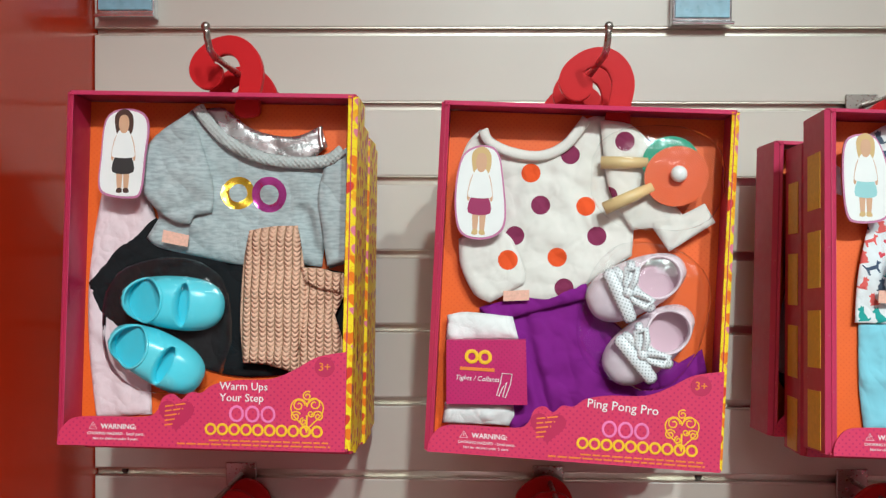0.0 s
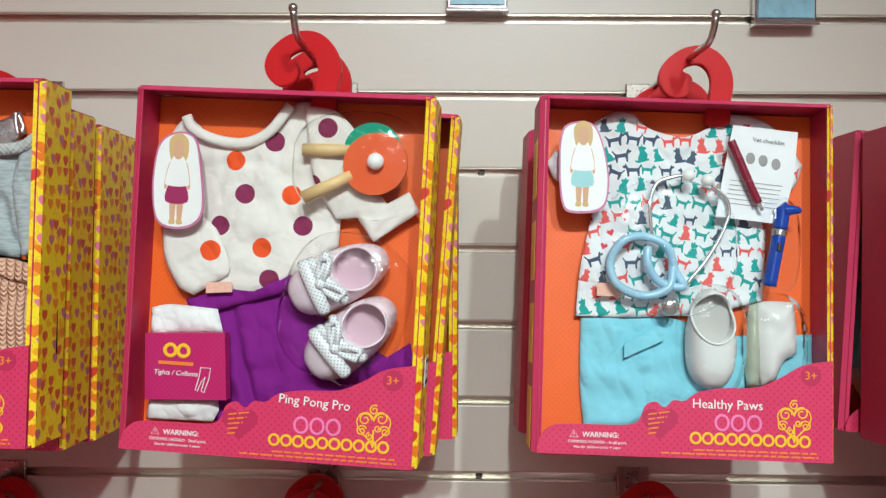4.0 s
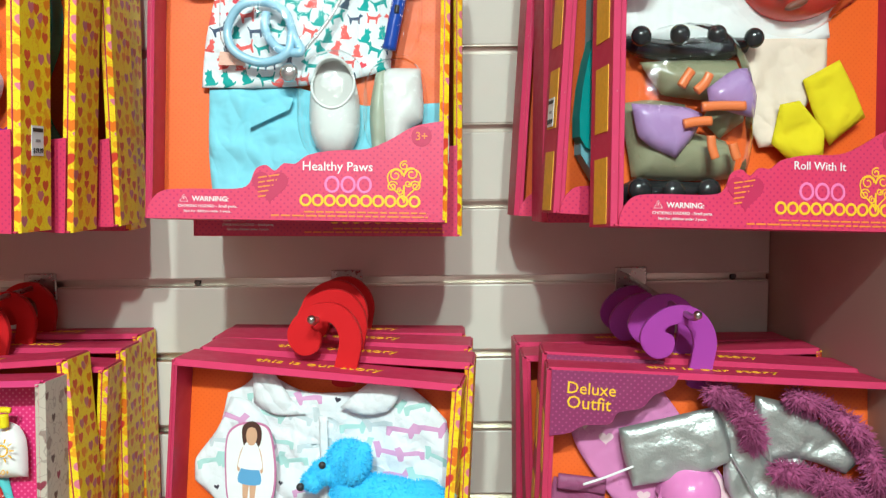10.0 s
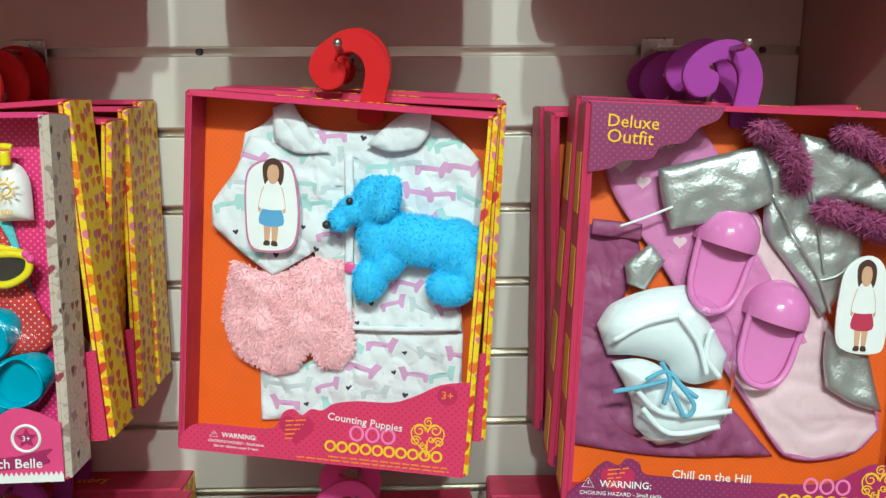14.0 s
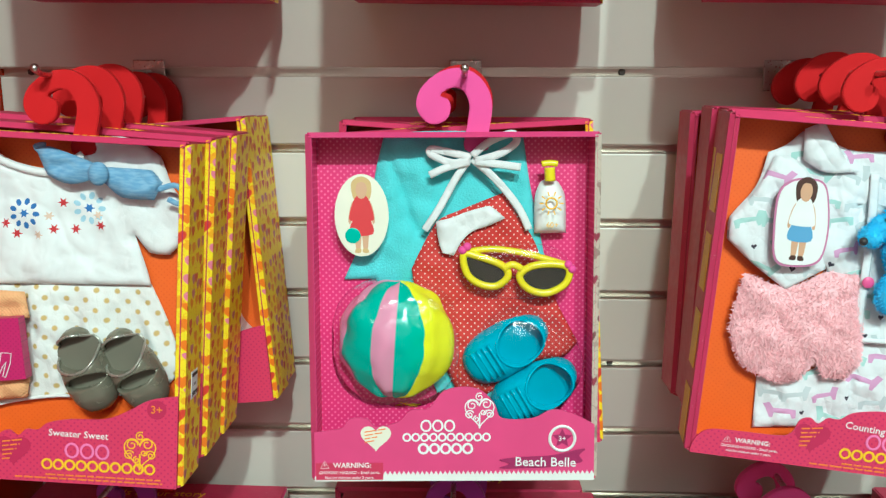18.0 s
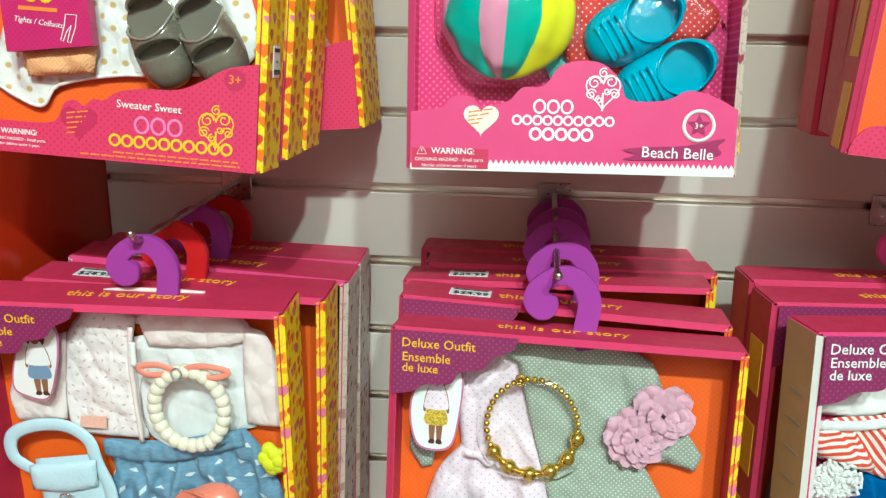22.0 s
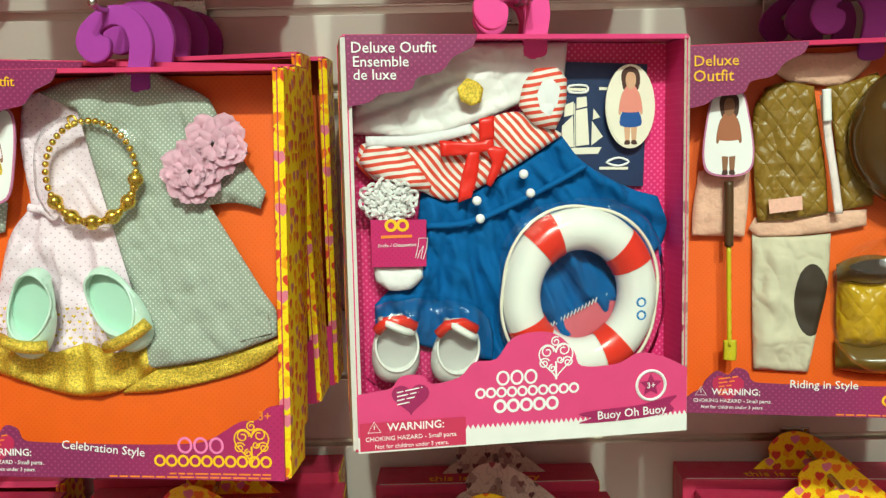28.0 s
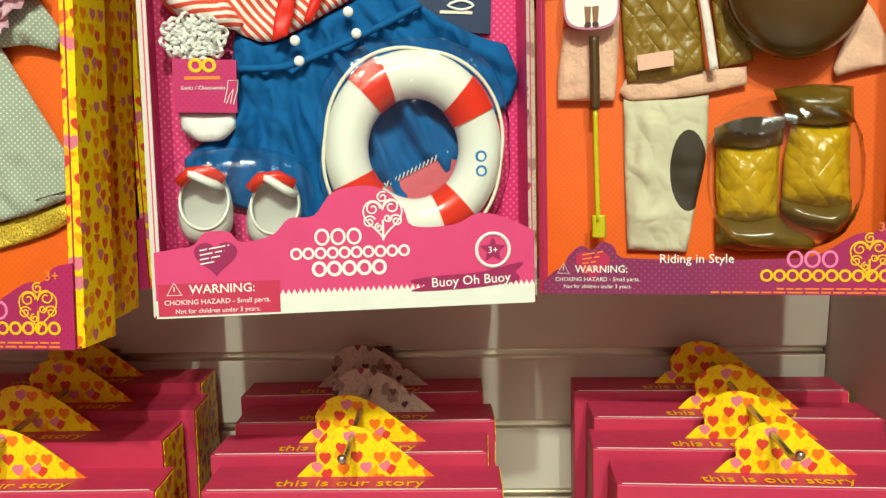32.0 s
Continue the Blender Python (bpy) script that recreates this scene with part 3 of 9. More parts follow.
def outfit_box(m, kind, colour_hanger, label, side="hearts", hang=0.0, lettered=True, bare=False, group="hanging doll clothes boxes"):
    """An open-fronted card window box that hangs by a plastic hook; its origin is the middle of the front's top edge."""
    big = kind != "regular" and not (kind == "retro" and "small" in side)
    small_retro = kind == "retro" and not big
    w, h = DEL if big else REG
    d = DEPTH if not big else 0.05
    t = thing("outfit_box", m, label, "toy box", group)
    inner = card_pink_dots if kind == "retro" else card_inner
    edge = {"hearts": card_yellow, "doodle": card_doodle, "small doodle": card_doodle}[side]
    rw = 0.0018 if small_retro else 0.003
    left_out = card_kraft if kind == "retro" and big else card_doodle if kind == "retro" else card_magenta
    x0, x1 = -w / 2, w / 2
    xa, xb, yc = x0 - FOLD, x1 + FOLD, 0.0046
    part("left_side", panel_two(box(xa, xa + T, yc, d, -h, 0, 0.0004), 0, -1), [inner, left_out], t, "side with printed labels")
    part("right_side", panel_two(box(xb - T, xb, yc, d, -h, 0, 0.0004), 0, 1), [inner, edge], t, "side printed with small hearts")
    part("top_side", panel_two(box(xa + T, xb - T, yc, d, 0.0012 - T, 0.0012, 0.0004), 2, 1), [inner, card_magenta], t)
    part("bottom_side", box(xa + T, xb - T, 0, d, -h, -h + T, 0.0004), card_magenta, t)
    back = inner if kind == "retro" else card_orange
    part("back_board", box(xa + T, xb - T, d - 0.010, d - 0.008, -h + T, -T), back, t, "dotted back board")
    part("rear_side", box(xa + T, xb - T, d - T, d, -h + T, -T), card_magenta, t)
    part("inner_side", box(x0 + 0.0002, x0 + 0.0010, 0.0006, d - 0.010, -h + T, -T), inner, t)
    part("inner_side", box(x1 - 0.0010, x1 - 0.0002, 0.0006, d - 0.010, -h + T, -T), inner, t)
    part("top_rim", folded((x0, -0.0012, -0.0026), (x0, yc, 0.0012), (x1 - x0, 0, 0)), card_pink if kind == "retro" else card_lip, t)
    part("left_rim", folded((x0 + rw, -0.0010, -h), (xa, yc, -h), (0, 0, h - 0.001)), card_pink if small_retro else card_white if kind == "retro" else card_lip, t, "narrow folded front edge")
    part("right_rim", folded((x1 - rw, -0.0010, -h), (xb, yc, -h), (0, 0, h - 0.001)), {"hearts": card_yellow_top}.get(side, card_doodle_top), t, "narrow folded front edge printed with hearts")
    flap = uv((w, h), smooth_loop(FLAPS[kind], 4, False) + [(1.0, 1.0), (0.0, 1.0)])
    part("front_flap", prism(flap, -0.0026, -0.0014), {"regular": card_flap, "deluxe": card_deluxe, "retro": card_pink}[kind], t, "low wavy front flap")
    hg = part("hang_hook", hanger_mesh(colour_hanger), None, t, colour_hanger.name.replace("_", " ") + " hang hook")
    hg.location = (hang, d - 0.018, 0.0)
    if kind != "retro" and not lettered:
        pass
    elif kind != "retro":
        for i in range(4):
            z = -h * (0.12 + 0.235 * i)
            part("printed_label", box(xa - 0.0006, xa - 0.0001, 0.012, d - 0.010, z - 0.045, z), label_yellow, t)
    else:
        bm = bmesh.new()
        for i in range(9):
            z = -h * (0.16 + 0.075 * i)
            box(xa - 0.0006, xa - 0.0001, 0.014, d - 0.016, z - 0.0015, z, bm=bm)
        part("printed_bars", bm, ink_grey, t)["kind"] = "stuff"
    if bare:
        return t
    y = -0.0030
    words("this is our story", 0.012, -0.052, d * 0.45, 0.0014, ink_yellow, t, up=True, width=0.10)
    if not lettered:
        return t
    P = lambda u, v: uv((w, h), [(u, v)])[0]
    if kind == "regular":
        x, z = P(0.105, 0.982)
        warn(x, z, 0.043, y, t, ink_white)
        bm = prism(uv((w, h), heart_shape(0.415, 0.905, 0.062, 0.052)), y + 0.0001, y + 0.0004)
        part("heart_label", bm, ink_crimson, t)
        bars(t, [(0.375, 0.883 + 0.013 * i, 0.075 - 0.012 * i) for i in range(5)], (w, h), y - 0.0002, ink_orange, 0.004, -9)
        x, z = P(0.515, 0.980)
        emblem(x, z, 0.118, y, ink_pink, ink_yellow, t)
        x, z = P(0.868, 0.905)
        scroll_tree(x, z - 0.006, 0.0185, y, ink_yellow, t)
        bars(t, [(0.53, 0.974, 0.42), (0.42, 0.985, 0.53)], (w, h), y, ink_orange, 0.0045, 0)
        bm = prism(disc(*P(0.925, 0.765), 0.0075), y + 0.0001, y + 0.0004)
        part("age_mark", bm, ink_crimson, t)
        x, z = P(0.925, 0.765)
        words("3+", 0.0085, x, y, z - 0.0028, ink_orange, t, align="CENTER", bold=0.0001)
    elif kind == "deluxe":
        x, z = P(0.035, 0.985)
        warn(x, z, 0.062, y, t, ink_white)
        part("heart_label", prism(uv((w, h), heart_shape(0.145, 0.925, 0.05, 0.045)), y + 0.0001, y + 0.0004), ink_crimson, t)
        bars(t, [(0.115, 0.900 + 0.011 * i, 0.06 - 0.01 * i) for i in range(5)], (w, h), y - 0.0002, ink_orange, 0.0035, -9)
        x, z = P(0.615, 0.984)
        emblem(x, z, 0.118, y, ink_pink, ink_yellow, t)
        x, z = P(0.905, 0.940)
        scroll_tree(x, z, 0.0195, y, ink_yellow, t)
        bars(t, [(0.66, 0.983, 0.30), (0.48, 0.992, 0.48)], (w, h), y, ink_orange, 0.004, 0)
        x, z = P(0.945, 0.838)
        words("3+", 0.009, x, y, z - 0.003, ink_orange, t, align="CENTER", bold=0.0001)
    if kind in ("deluxe",) or (kind == "retro" and big):
        lab = uv((w, h), [(0.0, 0.0), (0.37, 0.0)] + smooth_loop([(0.37, 0.0), (0.352, 0.03), (0.30, 0.052), (0.265, 0.085), (0.20, 0.098), (0.175, 0.128), (0.10, 0.135), (0.06, 0.155), (0.0, 0.165)], 4, False))
        part("corner_label", prism(lab[:1] + lab[2:], -0.0026, -0.0014), card_deluxe, t, "purple corner label")
    return t


def heart_shape(u, v, ru, rv):
    out = []
    for i in range(28):
        a = 6.2832 * i / 28
        out.append((u + ru * math.sin(a) ** 3, v - rv * (13 * math.cos(a) - 5 * math.cos(2 * a) - 2 * math.cos(3 * a) - math.cos(4 * a)) / 17))
    return out


def bars(t, rows, size, y, ink, height, turn):
    """Plain bars for small print: (u, v, length)."""
    bm = bmesh.new()
    hh = height * size[1]
    for u, v, n in rows:
        (x, z), = uv(size, [(u, v)])
        k, step, gap = 0.0, 0.030, 0.006
        while k < n:
            e = min(k + step * (0.6 + 0.8 * ((u * 91 + v * 57 + k * 37) % 1.0)), n)
            a = math.tan(radians(-turn))
            q = [(x + k * size[0], z + a * k * size[0]), (x + e * size[0], z + a * e * size[0]), (x + e * size[0], z + a * e * size[0] - hh), (x + k * size[0], z + a * k * size[0] - hh)]
            prism(q, y, y + 0.0003, bm)
            k = e + gap
    part("small_print", bm, ink, t)["kind"] = "stuff"

# ---- the boxes on their hooks ----
FRONT = {}


def stack(key, front, kind, hanger, label, behind, side="hearts", hang=0.0, sides=None):
    """A front box with more of its kind behind it on one hook. behind: (back, aside, up, turn, lean) of each."""
    m = pose(*front)
    FRONT[key] = outfit_box(m, kind, hanger, label, side, hang=hang)
    for i, (back, aside, up, turn, lean) in enumerate(behind):
        s = sides[i] if sides else "hearts"
        kind_b = "retro" if s == "doodle" else ("deluxe" if kind != "regular" and front[2] < 1.0 else kind if kind != "retro" else "regular")
        if front[2] < 1.0 or kind == "deluxe":
            kind_b = "retro" if s == "doodle" else "deluxe"
        elif kind_b == "retro" or kind == "retro":
            kind_b = "regular"
        b = outfit_box(pose(front[0] + aside, front[1] + back, front[2] + up, front[3] * 0.5, lean, turn), kind_b, plastic_red if key == "bb" or (key == "pap" and i != 1) else hanger, "magenta card doll clothes box hanging behind others", s, hang=hang - aside + (0.001, -0.001, 0.0015)[i % 3], lettered=i < 1)
        filler(b, kind_b, i, key)


FILL = [plain("filler_cloth", c, 0.8, bump=0.3, bump_scale=300) for c in ((0.05, 0.42, 0.40), (0.75, 0.72, 0.68), (0.70, 0.42, 0.38), (0.06, 0.05, 0.06), (0.30, 0.62, 0.72), (0.62, 0.50, 0.36), (0.78, 0.55, 0.55))]
INSIDE = {"wu": (3, 1, 2), "pp": (0, 1, 3), "hp": (3, 3), "rw": (4, 5, 1), "ss": (1, 2, 6, 1), "bb": (1, 2, 6, 2), "cp": (6, 1, 2), "ch": (2, 6, 1), "pap": (6, 5, 1), "cs": (1, 6, 5, 1), "bo": (2, 1), "ri": (5, 1)}


def filler(b, kind, i, key):
    """A folded garment, and a clear tray edge, inside a box of which only the edge shows."""
    w, h = REG if kind == "regular" else DEL
    k = 0.03 * (i % 3)
    q = smooth_loop([(0.12, 0.22 + k), (0.33, 0.10), (0.62, 0.12), (0.86 - k, 0.26), (0.90, 0.42), (0.84, 0.62 + k), (0.91, 0.86), (0.15, 0.9), (0.10, 0.5)], 4)
    part("folded_garment", prism(uv((w, h), q), 0.016, 0.034), FILL[INSIDE[key][i]], b)
    p = smooth_loop([(0.10, 0.50), (0.22, 0.46), (0.26, 0.60), (0.20, 0.80), (0.07, 0.78)], 4)
    part("folded_garment", prism(uv((w, h), p), 0.010, 0.030), FILL[(INSIDE[key][i] + 3) % 7], b)


stack("wu", (-0.436, -0.242, 1.555, -2.3, 0.8, -0.6), "regular", plastic_red, "magenta window box with grey doll sweatshirt and blue shoes", [(0.050, -0.002, -0.015, 0, 1), (0.105, -0.002, -0.021, -1, 0.6), (0.155, -0.0045, -0.023, 0, 0.4)], hang=0.004)
stack("pp", (-0.151, -0.240, 1.546, -1.4, 2.5, -4.4), "regular", plastic_red, "magenta window box with spotted doll sweater and table tennis bats", [(0.055, 0.0175, -0.003, -3, 3.9), (0.110, 0.015, -0.010, -2, -0.3), (0.160, 0.010, -0.016, 0, 1)], hang=0.0066)
stack("hp", (0.150, -0.208, 1.546, -5.7, 1.6, 0.6), "regular", plastic_red, "magenta window box with printed doll scrubs and white shoes", [(0.062, 0.008, -0.018, -2, 0.6), (0.118, 0.001, -0.014, 3, 1.9)], hang=0.013)
stack("rw", (0.481, -0.251, 1.539, -5.7, 2.7, 10.1), "regular", plastic_red, "magenta window box with red doll helmet and roller skates", [(0.060, -0.0176, 0.001, 8, 4.4), (0.122, -0.032, -0.005, 6, 1.3), (0.172, -0.037, -0.009, 4, 4.2)], hang=-0.03)
stack("ss", (-0.471, -0.246, 1.158, -5.3, 3.3, 0.9), "regular", plastic_red, "magenta window box with white doll sweater dress", [(0.046, 0.0063, 0.001, 0, 4.2), (0.092, 0.0114, 0.0015, -1, 4.7), (0.152, 0.004, -0.006, -2, -5.0), (0.198, 0.004, -0.008, -1, -4.5)], hang=0.005)
stack("bb", (-0.164, -0.234, 1.159, -6.1, -0.2, 1.9), "retro", plastic_pink, "pink window box with red doll swimsuit and beach ball", [(0.050, -0.001, 0.0, -2, -3.6), (0.092, 0.0126, -0.005, 2, 4.0), (0.138, 0.012, -0.004, 0, 0.6), (0.183, 0.0114, -0.0015, 0, 0)], side="small doodle", hang=0.001)
stack("cp", (0.153, -0.239, 1.166, -2.7, 4.3, -6.6), "regular", plastic_red, "magenta window box with white doll pyjamas and blue plush dog", [(0.045, 0.010, 0.002, -5, 3), (0.090, 0.010, 0.003, -3, 2), (0.150, 0.006, -0.002, 0, 1)], hang=0.001)
stack("ch", (0.458, -0.240, 1.160, -5.4, 2.4, -4.3), "deluxe", plastic_purple, "large magenta window box with silver doll jacket and snowboard", [(0.050, 0.002, -0.001, -3, 3.2), (0.110, -0.009, -0.008, -1, -1.1), (0.165, -0.0105, -0.010, 1, 0.2)], hang=-0.028)
stack("pap", (-0.499, -0.253, 0.773, 1.8, -0.5, 1.1), "deluxe", plastic_purple, "large magenta window box with pink doll jacket and denim skirt", [(0.055, 0.019, -0.003, 0, 1.2), (0.115, 0.026, -0.004, -1, 2.2), (0.170, 0.025, -0.007, 0, 1)], hang=0.011, sides=["hearts", "doodle", "doodle"])
stack("cs", (-0.158, -0.254, 0.767, -7.2, 0.3, -2.9), "deluxe", plastic_purple, "large magenta window box with pink doll dress and green coat", [(0.050, -0.001, 0.004, -2, 2.0), (0.105, -0.006, 0.007, -1, -1.3), (0.155, 0.008, 0.006, 1, 0), (0.205, -0.003, 0.004, 0, 0)], hang=-0.004)
stack("bo", (0.143, -0.244, 0.785, -5.5, 0.7, 9.5), "retro", plastic_pink, "large pink window box with blue doll sailor dress and lifebuoy", [(0.065, -0.011, -0.004, 6, 0.4), (0.120, -0.014, -0.005, 3, 0)], side="doodle", hang=0.0)
stack("ri", (0.404, -0.191, 0.778, -4.9, -1.1, -8.6), "deluxe", plastic_purple, "large magenta window box with olive doll waistcoat and riding boots", [(0.055, -0.004, -0.004, -5, 0), (0.110, 0.0, -0.006, -2, 0)], hang=0.004)

for x, k, reach, rise in ((-0.434, 5, 0.262, 0.022), (-0.140, 5, 0.262, 0.022), (0.158, 5, 0.250, 0.022), (0.475, 5, 0.258, 0.022),
                          (-0.473, 0, 0.240, 0.006), (-0.156, 0, 0.234, 0.006), (0.153, 0, 0.238, 0.006), (0.439, 0, 0.238, 0.006),
                          (-0.487, -5, 0.242, 0.012), (-0.165, -5, 0.244, 0.006), (0.150, -5, 0.238, 0.006), (0.412, -5, 0.190, 0.006)):
    hook_thing(x, k, reach, rise, "grey steel wire display hook in a slat groove", 0.012 if k == -5 and x > -0.4 else 0.0)

# ---- garments and small goods ----
from mathutils import geometry


def size_of(key):
    return REG if key in ("wu", "pp", "hp", "rw", "ss", "bb", "cp") else DEL


def inside(loop, x, z):
    """Which of the points lie inside the loop."""
    r = np.zeros(len(x), bool)
    j = len(loop) - 1
    for i in range(len(loop)):
        xi, zi = loop[i]
        xj, zj = loop[j]
        if zi != zj:
            r ^= ((zi > z) != (zj > z)) & (x < (xj - xi) * (z - zi) / (zj - zi) + xi)
        j = i
    return r


def far_from(loop, p):
    a = np.array(loop)
    b = np.roll(a, -1, 0)
    best = np.full(len(p), 1e9)
    for q, s in zip(a, b):
        d = s - q
        t = np.clip(((p - q) @ d) / max(1e-12, d @ d), 0, 1)
        best = np.minimum(best, np.linalg.norm(p - q - t[:, None] * d, axis=1))
    return best


def sheet(loop, step, marks=()):
    """Triangles that fill a loop, with printed shapes cut in as regions of their own: points, triangles, mark of each."""
    pts, edges = [], []

    def add(lp):
        n = len(pts)
        pts.extend(Vector(q) for q in lp)
        edges.extend((n + i, n + (i + 1) % len(lp)) for i in range(len(lp)))

    add(loop)
    for m in marks:
        add(m)
    a = np.array(loop)
    lo, hi = a.min(0), a.max(0)
    gx, gz = np.meshgrid(np.arange(lo[0], hi[0], step), np.arange(lo[1], hi[1], step * 0.87))
    gx[1::2] += step / 2
    g = np.c_[gx.ravel(), gz.ravel()]
    g = g[inside(loop, g[:, 0], g[:, 1])]
    if len(g):
        g = g[far_from(loop, g) > step * 0.45]
    pts.extend(Vector((float(q[0]), float(q[1]))) for q in g)
    v, _, f, *_ = geometry.delaunay_2d_cdt(pts, edges, [], 0, 1e-6)
    v = np.array([(q.x, q.y) for q in v])
    f = np.array([t for t in f if len(t) == 3])
    c = v[f].mean(1)
    keep = inside(loop, c[:, 0], c[:, 1])
    f, c = f[keep], c[keep]
    which = np.zeros(len(f), int)
    for i, m in enumerate(marks):
        which[inside(m, c[:, 0], c[:, 1])] = i + 1
    return v, f, which


def crisp_loop(pts, n=4):
    """A smooth closed line that keeps its sharp corners."""
    k, out = len(pts), []
    w = []
    for i in range(k):
        a, b, c = (Vector(pts[(i + j) % k]) for j in (-1, 0, 1))
        d, e = b - a, c - b
        turn = abs(d.angle_signed(e)) if d.length > 1e-9 and e.length > 1e-9 else 0.0
        w.append(max(0.0, 1.0 - max(0.0, turn - 0.45) / 0.45))
    for i in range(k):
        p0, p1, p2, p3 = (Vector(pts[(i + j) % k]) for j in (-1, 0, 1, 2))
        m1, m2 = (p2 - p0) * 0.5 * w[i] + (p2 - p1) * (1 - w[i]), (p3 - p1) * 0.5 * w[(i + 1) % k] + (p2 - p1) * (1 - w[(i + 1) % k])
        for j in range(n):
            t = j / n
            q = p1 * (2 * t ** 3 - 3 * t * t + 1) + m1 * (t ** 3 - 2 * t * t + t) + p2 * (3 * t * t - 2 * t ** 3) + m2 * (t ** 3 - t * t)
            out.append((q.x, q.y))
    return out


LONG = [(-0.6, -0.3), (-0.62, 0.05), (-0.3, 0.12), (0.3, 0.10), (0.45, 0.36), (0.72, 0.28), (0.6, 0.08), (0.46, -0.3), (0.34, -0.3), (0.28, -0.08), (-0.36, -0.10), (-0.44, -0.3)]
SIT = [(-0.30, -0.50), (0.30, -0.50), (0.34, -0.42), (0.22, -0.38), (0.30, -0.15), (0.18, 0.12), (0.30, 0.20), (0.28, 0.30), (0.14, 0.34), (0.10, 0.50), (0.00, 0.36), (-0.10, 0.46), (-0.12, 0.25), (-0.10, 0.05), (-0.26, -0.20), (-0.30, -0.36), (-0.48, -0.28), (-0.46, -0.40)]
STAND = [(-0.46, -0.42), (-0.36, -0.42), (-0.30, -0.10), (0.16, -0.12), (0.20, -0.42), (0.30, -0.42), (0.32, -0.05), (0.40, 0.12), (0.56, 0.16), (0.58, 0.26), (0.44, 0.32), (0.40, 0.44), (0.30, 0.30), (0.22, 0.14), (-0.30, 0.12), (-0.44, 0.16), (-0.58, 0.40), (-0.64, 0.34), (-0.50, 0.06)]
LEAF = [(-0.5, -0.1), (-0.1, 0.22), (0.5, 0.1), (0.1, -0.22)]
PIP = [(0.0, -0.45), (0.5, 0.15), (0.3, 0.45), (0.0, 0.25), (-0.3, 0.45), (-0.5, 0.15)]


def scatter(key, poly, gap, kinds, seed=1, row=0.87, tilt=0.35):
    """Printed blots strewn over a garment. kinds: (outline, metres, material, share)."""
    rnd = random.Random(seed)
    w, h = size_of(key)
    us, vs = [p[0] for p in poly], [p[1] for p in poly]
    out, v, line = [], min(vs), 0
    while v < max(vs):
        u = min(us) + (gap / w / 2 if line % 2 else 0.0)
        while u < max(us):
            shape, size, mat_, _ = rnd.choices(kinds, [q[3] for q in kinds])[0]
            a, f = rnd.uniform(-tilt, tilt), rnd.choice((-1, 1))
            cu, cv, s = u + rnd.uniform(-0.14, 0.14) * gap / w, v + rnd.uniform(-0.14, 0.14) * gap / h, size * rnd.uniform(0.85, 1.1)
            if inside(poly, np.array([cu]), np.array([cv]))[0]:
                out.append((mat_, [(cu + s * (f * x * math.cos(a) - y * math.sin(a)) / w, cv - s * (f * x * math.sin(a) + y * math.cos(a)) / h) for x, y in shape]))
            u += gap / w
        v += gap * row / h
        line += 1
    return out


